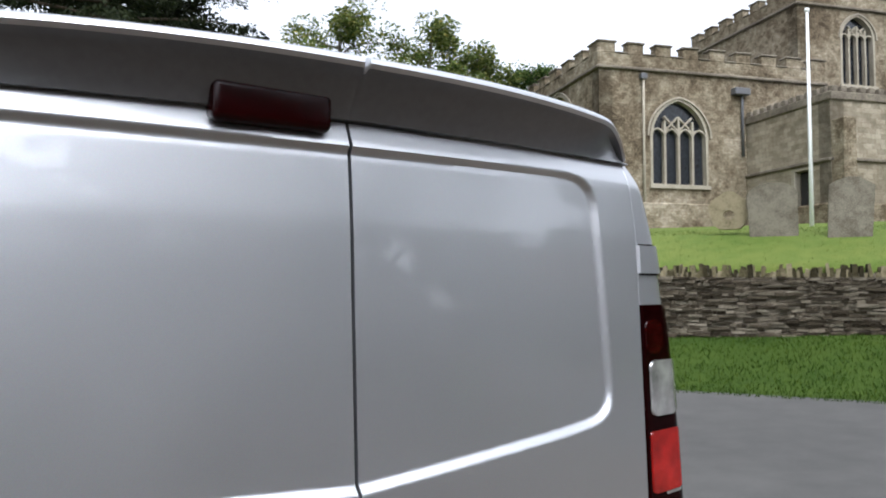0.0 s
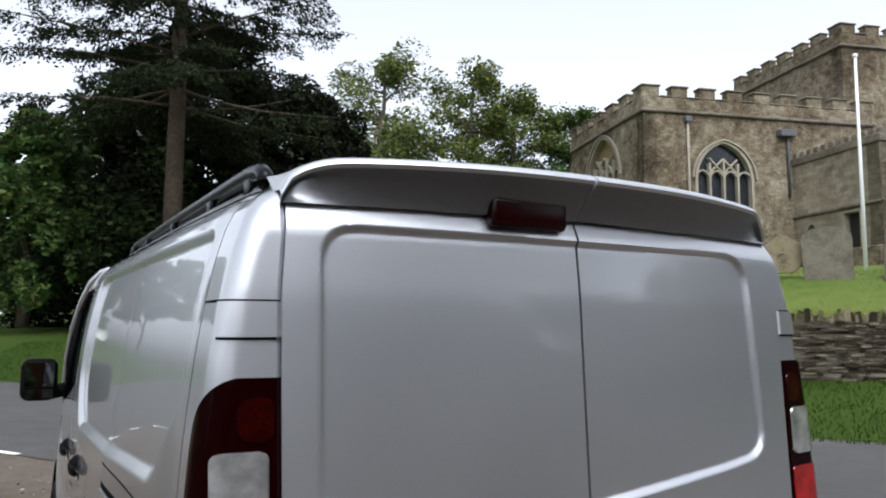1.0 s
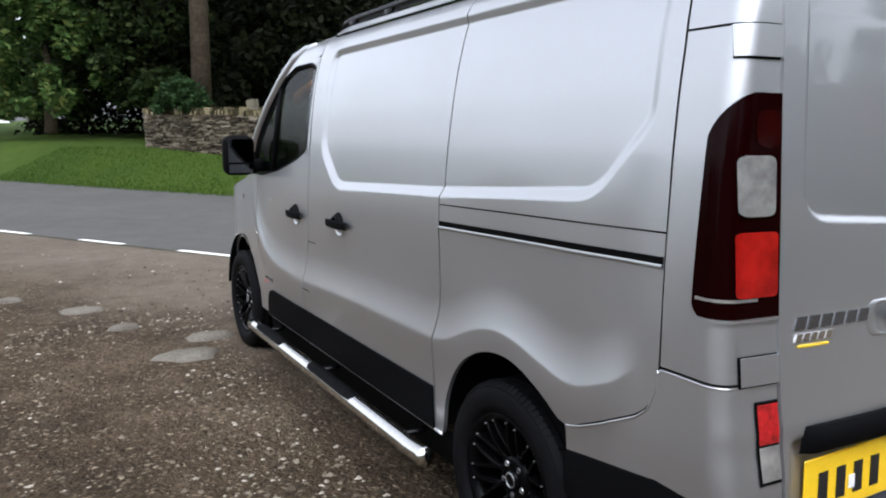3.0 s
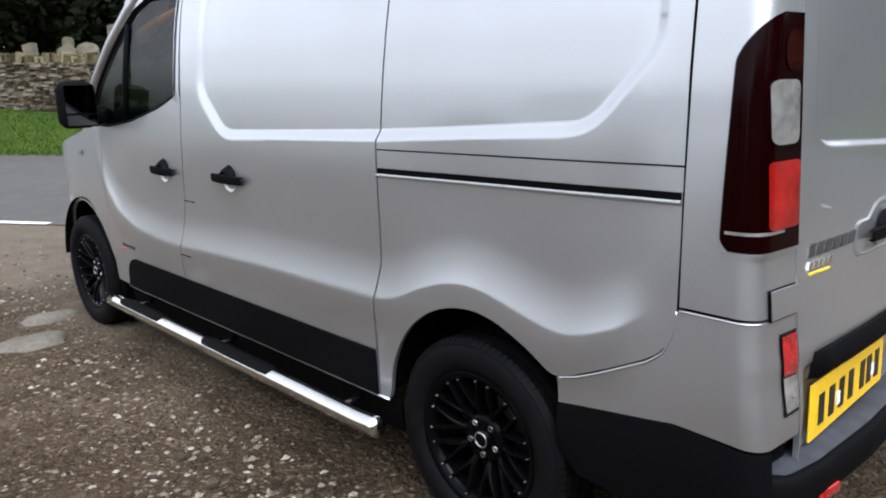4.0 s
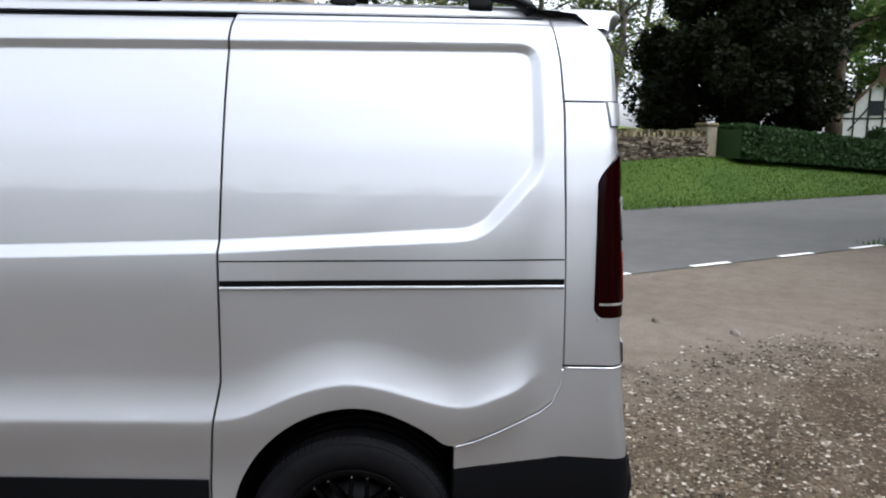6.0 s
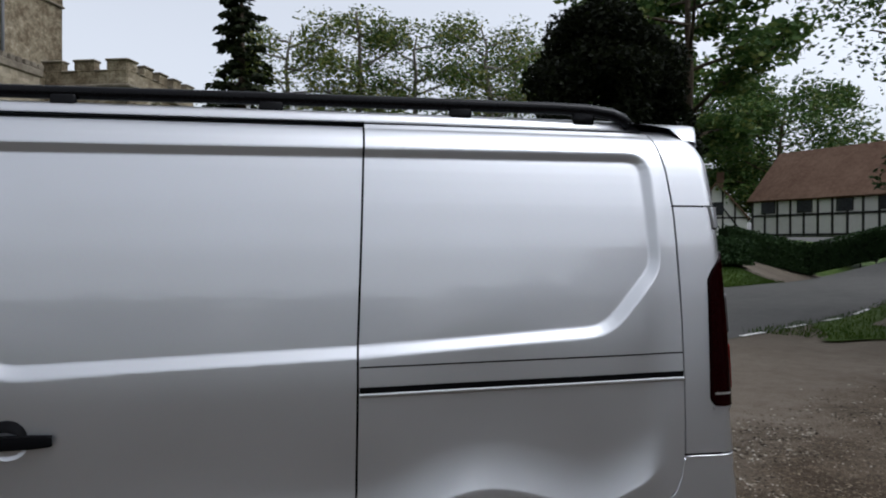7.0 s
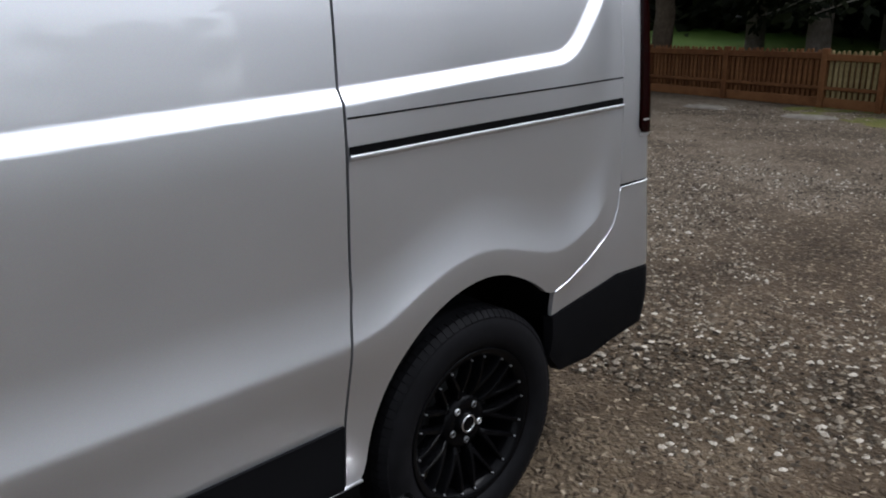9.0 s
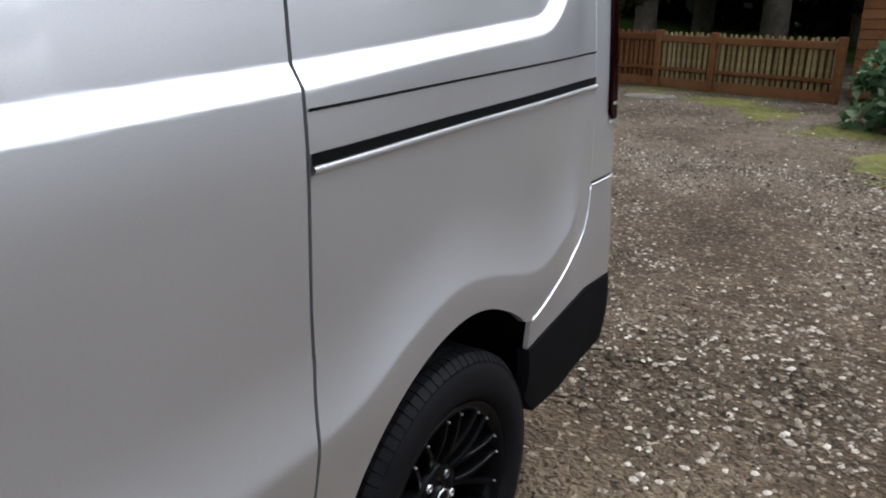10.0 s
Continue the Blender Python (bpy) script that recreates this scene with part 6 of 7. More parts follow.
def church_window(ox, oz, w, h, lights, m, parent, hood=True, glass_mat=LEAD_GLASS):
    win = new("window")
    win.parent = parent
    tagged(win, "pointed stone window with leaded glass")
    o = pointed(w, h, 10)
    mm = m @ Matrix.Translation((ox, 0, oz))
    v, f = ribbon(o + [o[0]], 0.055, -0.02, 0.30, mm)
    raw("window_frame", v, f, ASHLAR, win)
    if hood:
        big = [(x * 1.13, z * 1.025) for x, z in o[1:-1] if z > 0.55 * h]
        v, f = ribbon(big, 0.035, -0.08, 0.02, mm)
        raw("hood_mould", v, f, ASHLAR, win)
    pane = [mm @ Vector((x, 0.26, z)) for x, z in o]
    raw("glazing", pane, [tuple(range(len(pane)))], glass_mat, win)
    spring = h - w * RISE
    step = w / lights
    for k in range(1, lights):
        x = -w / 2 + step * k
        v, f = ribbon([(x, 0), (x, spring + arch_height(x, w) * (0.55 if lights > 2 else 0.9))], 0.045, 0.02, 0.22, mm)
        raw("mullion", v, f, ASHLAR, win)
    # tracery: a small arch over each light, and diagonal bars in the head
    for k in range(lights):
        x = -w / 2 + step * (k + 0.5)
        arch = [(x + px, spring - step * 0.75 + pz) for px, pz in pointed(step, step * 1.35, 5)[1:-1]]
        v, f = ribbon(arch, 0.032, 0.04, 0.20, mm)
        raw("tracery", v, f, ASHLAR, win)
    if lights > 2:
        for sgn in (-1, 1):
            for x0 in (0.0, w * 0.25):
                pts = [(sgn * (x0 - w * 0.25 * t), spring + (0.12 + 0.30 * t) * w * 0.8 + 0.03) for t in (0, 0.33, 0.66, 1.0)]
                v, f = ribbon(pts, 0.03, 0.05, 0.19, mm)
                raw("tracery", v, f, ASHLAR, win)
    v, f = ribbon([(-w / 2 - 0.12, -0.06), (w / 2 + 0.12, -0.06)], 0.08, -0.10, 0.30, mm)
    raw("window_sill", v, f, ASHLAR, win)
    return win


def battlement(length, z, m, parent, merlon=0.78, gap=0.55, height=0.42, base=0.55, thick=0.40):
    """A parapet: string course, low wall, merlons with weathered caps."""
    add = lambda name, size, c, mat, bev=0.02: part(name, box_bm(size, m @ Matrix.Translation(c), bev, 1), mat, parent, "", False)
    add("string_course", (length + 0.16, 0.22, 0.14), (length / 2, -0.02, z), DARK_STONE, 0.04)
    add("parapet", (length, thick, base), (length / 2, thick / 2 - 0.04, z + base / 2 + 0.05), STONE)
    pitch = merlon + gap
    n = max(1, round((length + gap) / pitch))
    pitch = (length + gap) / n
    for k in range(n):
        x = k * pitch + (pitch - gap) / 2
        add("merlon", (pitch - gap, thick, height), (x, thick / 2 - 0.04, z + base + 0.05 + height / 2), STONE)
        add("merlon_cap", (pitch - gap + 0.10, thick + 0.12, 0.09), (x, thick / 2 - 0.04, z + base + 0.05 + height + 0.04), DARK_STONE, 0.03)
        if k < n - 1:
            add("crenel_cap", (gap, thick + 0.10, 0.06), (x + pitch / 2, thick / 2 - 0.04, z + base + 0.08), DARK_STONE, 0.02)


def flat_roof(name, x0, x1, y0, y1, z):
    part(name, box_bm((x1 - x0, y1 - y0, 0.2), CH_M @ Matrix.Translation(((x0 + x1) / 2, (y0 + y1) / 2, z)), 0), LEAD, church, "", False)


# chancel: its long side towards the road, its end wall to the left
front = CH_M
END = 7.7
end = CH_M @ Matrix.Translation((0, END, 0)) @ pose(0, 0, 0, 0, 0, -90)
Z0, ZC = 3.0, 10.4
big = pointed(2.6, 3.6, 10)
wall_with_openings("chancel_wall", 11.0, Z0, ZC, [(3.65, 5.65, big)], front, church, STONE)
wall_with_openings("chancel_end", END, Z0, ZC, [(3.65, 5.5, pointed(3.4, 4.7, 10))], end, church, STONE)
church_window(3.65, 5.65, 2.6, 3.6, 4, front, church)
church_window(3.65, 5.5, 3.4, 4.7, 5, end, church, glass_mat=OCHRE_INFILL)
battlement(11.0, ZC, front, church)
battlement(END, ZC, end, church)
flat_roof("chancel_roof", 0.4, 11, 0.4, END, ZC + 0.1)
part("plinth", box_bm((11.1, 0.3, 1.6), front @ Matrix.Translation((5.5, -0.08, 4.1)), 0.05, 1), STONE, church, "", False)
v, f = tube_points([front @ Vector((1.95, -0.10, z)) for z in (4.0, 7.0, 10.2)], 0.055, 8)
raw("drainpipe", v, f, ASHLAR, church, "", True)
part("rain_hopper", box_bm((0.30, 0.22, 0.25), front @ Matrix.Translation((1.95, -0.12, 10.1)), 0.03, 1), LEAD, church, "", False)
v, f = tube_points([front @ Vector((6.65, -0.10, z)) for z in (7.0, 9.0, 9.9)], 0.06, 8)
raw("drainpipe", v, f, LEAD, church, "", True)
part("rain_hopper", box_bm((0.75, 0.35, 0.30), front @ Matrix.Translation((6.55, -0.15, 9.75)), 0.03, 1), LEAD, church, "", False)

# low aisle in the angle, coming forward
AX, AY, AZ = 6.9, -4.7, 8.35
aisle_side = CH_M @ Matrix.Translation((AX, 0, 0)) @ pose(0, 0, 0, 0, 0, -90)
wall_with_openings("aisle_wall", -AY, Z0, AZ, [(1.0, 4.6, pointed(0.62, 1.2, 6)), (3.25, 4.15, [(-0.42, 0), (-0.42, 1.75), (0.42, 1.75), (0.42, 0)])], aisle_side, church, STONE_PALE)
church_window(1.0, 4.6, 0.62, 1.2, 1, aisle_side, church, False)
door = new("aisle_door")
door.parent = church
tagged(door, "dark square-headed stone doorway")
v, f = ribbon([(-0.48, 0), (-0.48, 1.82), (0.48, 1.82), (0.48, 0)], 0.09, -0.05, 0.2, aisle_side @ Matrix.Translation((3.25, 0, 4.15)))
raw("door_frame", v, f, ASHLAR, door)
part("door_leaf", box_bm((0.9, 0.06, 1.8), aisle_side @ Matrix.Translation((3.25, 0.3, 5.0)), 0), TIMBER_BLACK, door, "", False)
aisle_front = CH_M @ Matrix.Translation((AX, AY, 0))
wall_with_openings("aisle_front", 4.0, Z0, AZ + 0.3, [], aisle_front, church, STONE_PALE)
for name, m2, ln in (("aisle_string", aisle_side, -AY), ("aisle_front_string", aisle_front, 4.0)):
    part(name, box_bm((ln, 0.16, 0.12), m2 @ Matrix.Translation((ln / 2, -0.03, 6.15)), 0.03, 1), DARK_STONE, church, "", False)
    part("parapet", box_bm((ln + 0.1, 0.45, 0.34), m2 @ Matrix.Translation((ln / 2, 0.15, AZ + 0.15)), 0.05, 1), DARK_STONE, church, "", False)
    part("plinth", box_bm((ln + 0.1, 0.26, 1.3), m2 @ Matrix.Translation((ln / 2, -0.06, 3.9)), 0.05, 1), STONE, church, "", False)
    for k in range(round(ln / 0.42)):
        part("parapet_block", box_bm((0.27, 0.40, 0.22), m2 @ Matrix.Translation((0.2 + k * 0.42, 0.15, AZ + 0.42)), 0.03, 1), DARK_STONE, church, "", False)
part("buttress", box_bm((0.55, 0.75, 4.6), aisle_front @ Matrix.Translation((0.3, -0.25, 5.3)), 0.05, 1), STONE, church, "", False)
flat_roof("aisle_roof", AX + 0.3, AX + 4, AY + 0.3, 0.3, AZ)

# transept: its side towards the chancel end, then its own end wall
TX, TY, TZ = 11.2, -8.3, 8.0
tr_side = CH_M @ Matrix.Translation((TX, TY + 5.2, 0)) @ pose(0, 0, 0, 0, 0, -90)
tr_end = CH_M @ Matrix.Translation((TX, TY, 0))
wall_with_openings("transept_wall", 5.2, Z0, TZ, [(1.0, 5.0, pointed(1.1, 2.3, 8)), (3.9, 5.0, pointed(1.1, 2.1, 8))], tr_side, church, STONE)
church_window(1.0, 5.0, 1.1, 2.3, 2, tr_side, church)
church_window(3.9, 5.0, 1.1, 2.1, 2, tr_side, church)
wall_with_openings("transept_end", 5.6, Z0, TZ, [(2.2, 5.0, pointed(2.3, 2.75, 8))], tr_end, church, STONE)
church_window(2.2, 5.0, 2.3, 2.75, 3, tr_end, church)
battlement(5.2, TZ, tr_side, church)
battlement(5.6, TZ, tr_end, church)
flat_roof("transept_roof", TX + 0.4, TX + 5.6, TY + 0.4, TY + 5.2, TZ + 0.1)
link = CH_M @ Matrix.Translation((AX + 3.9, AY, 0))
wall_with_openings("link_wall", 0.8, Z0, TZ + 0.6, [], link, church, STONE)

# central tower
WX, WY, WZ = 11.0, 1.6, 14.7
DEEP = 8.4
tw_side = CH_M @ Matrix.Translation((WX, WY + DEEP, 0)) @ pose(0, 0, 0, 0, 0, -90)
tw_front = CH_M @ Matrix.Translation((WX, WY, 0))
wall_with_openings("tower_side", DEEP, 6.0, WZ, [], tw_side, church, STONE)
wall_with_openings("tower_front", 10.1, 6.0, WZ, [(3.4, 11.0, pointed(1.9, 3.4, 8))], tw_front, church, STONE)
church_window(3.4, 11.0, 1.9, 3.4, 4, tw_front, church)
battlement(DEEP, WZ, tw_side, church)
battlement(10.1, WZ, tw_front, church)
flat_roof("tower_roof", WX + 0.4, WX + 10.1, WY + 0.4, WY + DEEP, WZ + 0.1)
v, f = tube_points([tw_front @ Vector((5.4, -0.12, z)) for z in (8.0, 12.0, 15.0)], 0.08, 8)
raw("drainpipe", v, f, LEAD, church, "", True)

# ---- trees ----
def leaf_mesh(centres, size, seed, flat=0.35, long=1.7, axes=None):
    """One mesh of many small rhombic leaves round the given centres (an n x 3 array)."""
    rng = np.random.default_rng(seed)
    n = len(centres)
    a = rng.normal(0, 1, (n, 3)) if axes is None else axes.copy()
    if axes is None:
        a[:, 2] *= flat
    a /= np.linalg.norm(a, axis=1)[:, None] + 1e-9
    b = np.cross(a, rng.normal(0, 1, (n, 3)))
    b /= np.linalg.norm(b, axis=1)[:, None] + 1e-9
    r = size * rng.uniform(0.6, 1.35, n)[:, None]
    v = np.stack([centres - a * r * long / 2, centres + b * r * 0.42, centres + a * r * long / 2, centres - b * r * 0.42], 1).reshape(-1, 3)
    f = (np.arange(n)[:, None] * 4 + np.arange(4)[None]).astype(np.int32)
    return v, f


def crown_object(name, centres, size, material, parent, seed, flat=0.35, kind="", label="", long=1.7, axes=None):
    v, f = leaf_mesh(centres, size, seed, flat, long, axes)
    me = bpy.data.meshes.new(name)
    me.vertices.add(len(v))
    me.vertices.foreach_set("co", v.ravel())
    me.loops.add(len(f) * 4)
    me.loops.foreach_set("vertex_index", f.ravel())
    me.polygons.add(len(f))
    me.polygons.foreach_set("loop_start", np.arange(0, len(f) * 4, 4, dtype=np.int32))
    me.update(calc_edges=True)
    return link_mesh(name, me, material, parent, label, False, kind)


def limb(start, end, r0, r1, rng, bend=0.12, n=6):
    start, end = Vector(start), Vector(end)
    length = (end - start).length
    pts, radii = [], []
    off = Vector((rng.uniform(-1, 1), rng.uniform(-1, 1), rng.uniform(-0.4, 0.6))) * length * bend
    for k in range(n + 1):
        t = k / n
        pts.append(start.lerp(end, t) + off * math.sin(math.pi * t) + Vector((rng.uniform(-1, 1), rng.uniform(-1, 1), 0)) * length * 0.012)
        radii.append(lerp(r0, r1, t))
    return pts, radii


def broadleaf(x, y, z, height, spread, base, leaves, size, seed, material=LEAF_GREEN, bark=BARK_GREY, label="", squash=1.0, gaps=0.45, clump=1.0):
    """A broad-leaved tree: trunk, limbs, and leaves in clumps at the limbs' ends."""
    rng = random.Random(seed)
    nrng = np.random.default_rng(seed)
    tree = empty("tree", label or "tall green broad-leaved tree with an uneven crown", "tree", "trees", Matrix.Translation((x, y, z)))
    verts, faces = [], []
    clumps = []

    def add(path, radii, sides=8):
        v, f = tube_points(path, radii, sides)
        b = len(verts)
        verts.extend(v)
        faces.extend(tuple(q + b for q in g) for g in f)
    top = Vector((rng.uniform(-0.5, 0.5), rng.uniform(-0.5, 0.5), height * 0.86))
    r = height * 0.020 + 0.06
    path, radii = limb((0, 0, -0.3), top, r, r * 0.16, rng, 0.04, 10)
    v, f = tube_points(path, radii, 10)
    raw("trunk", v, f, bark, tree, "", True)
    count = 17
    for k in range(count):
        t = lerp(base / height, 0.93, (k + rng.random()) / count)
        p = path[min(10, int(t * 10 / 0.95))]
        p = Vector((p.x, p.y, t * height * 0.9))
        a = k * 2.399 + rng.uniform(-0.5, 0.5)
        reach = spread * (0.35 + 0.75 * math.sin(math.pi * min(1, max(0.08, (t - base / height) / (1 - base / height) * 0.85 + 0.12)))) * rng.uniform(0.75, 1.1)
        tip = p + Vector((math.cos(a) * reach, math.sin(a) * reach, reach * rng.uniform(0.05, 0.55)))
        lp, lr = limb(p, tip, r * 0.36 * (1.1 - t * 0.6), 0.02, rng, 0.15, 6)
        add(lp, lr, 6)
        for q in (3, 4, 5, 6):
            clumps.append((lp[q], spread * clump * rng.uniform(0.13, 0.24)))
        for _ in range(3):
            c = lp[rng.choice((3, 4, 5))]
            tip2 = c + Vector((rng.uniform(-1, 1), rng.uniform(-1, 1), rng.uniform(-0.2, 0.8))) * reach * 0.38
            sp, sr = limb(c, tip2, 0.035, 0.008, rng, 0.15, 3)
            add(sp, sr, 5)
            clumps.append((sp[-1], spread * clump * rng.uniform(0.12, 0.22)))
    raw("limb", verts, faces, bark, tree, "", True, kind="stuff")
    per = leaves // len(clumps)
    cs = []
    for c, rad in clumps:
        d = nrng.normal(0, 1, (per, 3))
        d /= np.linalg.norm(d, axis=1)[:, None]
        rr = rad * nrng.uniform(0.15, 1, (per, 1)) ** gaps
        cs.append(np.array(c)[None] + d * rr * np.array([1, 1, 0.7 * squash])[None])
    crown_object("crown", np.concatenate(cs), size, material, tree, seed)
    return tree


def conifer(x, y, z, height, spread, base, leaves, size, seed, material=LEAF_DARK, label="", bark=BARK, power=0.8, droop=0.25, trunk_r=None, bare=0.0):
    """A conifer: a straight trunk with tiers of drooping boughs and hanging sprays of needles."""
    rng = random.Random(seed)
    nrng = np.random.default_rng(seed)
    tree = empty("conifer", label or "tall dark conifer with drooping boughs", "tree", "trees", Matrix.Translation((x, y, z)))
    r = trunk_r or height * 0.016 + 0.06
    verts, faces = [], []

    def add(path, radii, sides=8):
        v, f = tube_points(path, radii, sides)
        b = len(verts)
        verts.extend(v)
        faces.extend(tuple(q + b for q in g) for g in f)
    v, f = tube_points([(0, 0, -0.5), (0.02, 0.03, height * 0.25), (0.0, -0.05, height * 0.5), (0.05, 0, height * 0.8), (0, 0, height)], [r * 1.15, r, r * 0.8, r * 0.4, 0.03], 14)
    raw("trunk", v, f, bark, tree, "", True)
    tiers = int((height - base) / 0.55)
    cs, axes = [], []
    per = max(20, leaves // (tiers * 5))
    for k in range(tiers):
        t = k / tiers
        zz = lerp(base, height * 0.98, t)
        for q in range(5):
            a = rng.uniform(0, 6.283)
            reach = spread * (1 - t) ** power * rng.uniform(0.55, 1.12) + 0.25
            tip = Vector((math.cos(a) * reach, math.sin(a) * reach, zz + reach * rng.uniform(-droop, 0.12)))
            lp, lr = limb((0, 0, zz), tip, 0.05 * (1 - t) + 0.012, 0.008, rng, 0.10, 5)
            add(lp, lr, 5)
            if rng.random() < bare * (1 - t):
                continue
            line = np.array(lp)
            out_d = (line[-1] - line[0]) / (np.linalg.norm(line[-1] - line[0]) + 1e-9)
            side_d = np.array([-out_d[1], out_d[0], 0.0])
            twigs = 11
            for j in range(twigs):
                u = 0.22 + 0.78 * (j + rng.random()) / twigs
                i0 = min(4, int(u * 5))
                root = line[i0] + (line[i0 + 1] - line[i0]) * (u * 5 - i0)
                dirn = side_d * (1 if j % 2 else -1) * rng.uniform(0.5, 1.0) + out_d * rng.uniform(0.3, 0.8) + np.array([0, 0, -rng.uniform(0.15, 0.6)])
                ln = (0.20 * reach + 0.25) * (1.15 - 0.6 * u)
                m2 = max(3, per // twigs)
                w = nrng.uniform(0.05, 1.0, (m2, 1))
                cs.append(root[None] + dirn[None] * w * ln + nrng.normal(0, 0.045 + 0.02 * reach, (m2, 3)) * np.array([1, 1, 0.45]))
                axes.append(dirn[None] + nrng.normal(0, 0.35, (m2, 3)))
    raw("bough", verts, faces, bark, tree, "", True, kind="stuff")
    crown_object("crown", np.concatenate(cs), size, material, tree, seed, 0.5, axes=np.concatenate(axes))
    return tree


def mound(name, x, y, z, rx, ry, h, leaves, size, seed, material, label, category, group="", rz=0.0, trunk=True, power=0.5):
    """A dense dark yew or shrub: many clumps over an uneven dome, hollow towards its foot."""
    nrng = np.random.default_rng(seed)
    rng = random.Random(seed)
    thing = empty(name, label, category, group, Matrix.Translation((x, y, z)) @ pose(0, 0, 0, 0, 0, rz))
    if trunk:
        v, f = tube_points([(0, 0, -0.3), (0.1, 0.05, h * 0.2), (0, 0.1, h * 0.42)], [h * 0.03, h * 0.026, 0.05], 10)
        raw("trunk", v, f, BARK, thing, "", True)
    n_cl = 90
    cs = []
    for k in range(n_cl):
        a = nrng.uniform(0, 6.283)
        t = nrng.uniform(0.02, 1)
        w = (1 - t ** 2.2) ** power
        rr = nrng.uniform(0.55, 1.0)
        c = np.array([math.cos(a) * rx * w * rr, math.sin(a) * ry * w * rr, h * (0.04 + 0.92 * t)])
        rad = min(rx, ry, h) * nrng.uniform(0.14, 0.30)
        m = leaves // n_cl
        d = nrng.normal(0, 1, (m, 3))
        d /= np.linalg.norm(d, axis=1)[:, None]
        cs.append(c[None] + d * rad * nrng.uniform(0.2, 1, (m, 1)) ** 0.4)
    pts = np.concatenate(cs)
    pts = pts[pts[:, 2] > 0.0]
    crown_object("crown", pts, size, material, thing, seed, 0.6)
    return thing


def ground_z(x, y):
    return terrain(*to_sn(x, y))


# the great conifer behind the wall, dark yews behind it
conifer(2.85, 22.3, 1.9, 21.0, 5.5, 6.4, 130000, 0.075, 21, LEAF_DARK, "tall dark pine with bare lower trunk behind the wall", power=0.55, droop=0.30, trunk_r=0.26, bare=0.12)
mound("yew_tree", 2.7, 31.0, 1.9, 4.0, 4.0, 9.4, 34000, 0.17, 31, LEAF_SHADE, "broad shaded green tree behind the churchyard wall", "tree", "trees")
mound("yew_tree", -0.9, 30.0, 1.7, 2.3, 2.2, 7.8, 15000, 0.17, 34, LEAF_GREEN, "narrow green tree beside the pine", "tree", "trees")
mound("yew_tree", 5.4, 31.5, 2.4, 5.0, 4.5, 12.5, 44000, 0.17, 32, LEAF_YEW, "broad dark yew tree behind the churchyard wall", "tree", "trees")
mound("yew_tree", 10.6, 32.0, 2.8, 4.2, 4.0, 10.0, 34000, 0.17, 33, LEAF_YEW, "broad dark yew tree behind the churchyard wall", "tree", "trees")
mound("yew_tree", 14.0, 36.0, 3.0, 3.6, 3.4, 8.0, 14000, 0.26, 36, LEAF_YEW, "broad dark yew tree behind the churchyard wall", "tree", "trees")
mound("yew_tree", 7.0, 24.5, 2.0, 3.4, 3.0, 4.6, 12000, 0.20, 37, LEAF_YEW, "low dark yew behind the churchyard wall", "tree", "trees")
mound("shrub", 2.1, 21.6, 1.95, 0.8, 0.7, 1.0, 3500, 0.09, 38, LEAF_HEDGE, "dark green shrub on top of the wall bank", "shrub", trunk=False)
broadleaf(-3.6, 36.0, 1.6, 7.2, 3.4, 1.2, 16000, 0.16, 41, LEAF_GREEN, label="green broad-leaved tree beyond the road bend")
broadleaf(-9.5, 52.0, 1.6, 9.0, 4.6, 2.0, 8000, 0.28, 42, LEAF_GREEN, label="green broad-leaved tree beyond the road bend")
broadleaf(-1.0, 48.0, 1.8, 9.0, 4.6, 1.5, 10000, 0.28, 43, LEAF_GREEN, label="green broad-leaved tree beyond the road bend")
# near-black leaf bank added behind the yews, where bright gaps would show
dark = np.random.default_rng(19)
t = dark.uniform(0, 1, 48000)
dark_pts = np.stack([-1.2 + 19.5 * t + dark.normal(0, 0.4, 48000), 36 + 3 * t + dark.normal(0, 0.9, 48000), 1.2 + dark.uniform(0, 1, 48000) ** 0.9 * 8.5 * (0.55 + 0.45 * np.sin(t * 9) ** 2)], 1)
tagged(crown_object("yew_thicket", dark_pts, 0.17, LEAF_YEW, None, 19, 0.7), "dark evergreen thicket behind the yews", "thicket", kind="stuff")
# airy trees behind the church
for k, (x, y, h, sp, col) in enumerate(((20.6, 43.8, 18.0, 4.2, LEAF_LIGHT), (25.2, 41.5, 17.0, 3.6, LEAF_LIGHT), (29.0, 40.4, 15.6, 3.4, LEAF_LIGHT), (33.0, 40.0, 15.0, 3.2, LEAF_GREEN), (16.0, 47.0, 14.5, 3.8, LEAF_GREEN), (23.0, 50.0, 14.0, 4.0, LEAF_GREEN))):
    broadleaf(x, y, 3.4, h + 1.0, sp, 2.5, 20000, 0.155, 51 + k, col, label="airy tree with yellowing leaves behind the church", clump=1.7, gaps=0.33)
# beyond the church on the other side
conifer(42.5, 5.6, 3.0, 15.5, 2.5, 1.0, 11000, 0.26, 61, LEAF_DARK, "narrow dark conifer beside the church", power=0.6, droop=0.35)
for k, (x, y, h, sp, col) in enumerate(((47.0, 2.6, 15.0, 4.4, LEAF_LIGHT), (46.0, -1.6, 16.5, 4.4, LEAF_LIGHT), (47.5, -5.6, 15.5, 4.6, LEAF_GREEN), (45.5, -10.0, 16.0, 4.6, LEAF_LIGHT), (50.0, -13.5, 15.0, 5.0, LEAF_GREEN))):
    broadleaf(x, y, 2.6, h, sp, 3.0, 10000, 0.15, 71 + k, col, label="airy tree with yellowing leaves beyond the churchyard", gaps=0.33, clump=1.5)
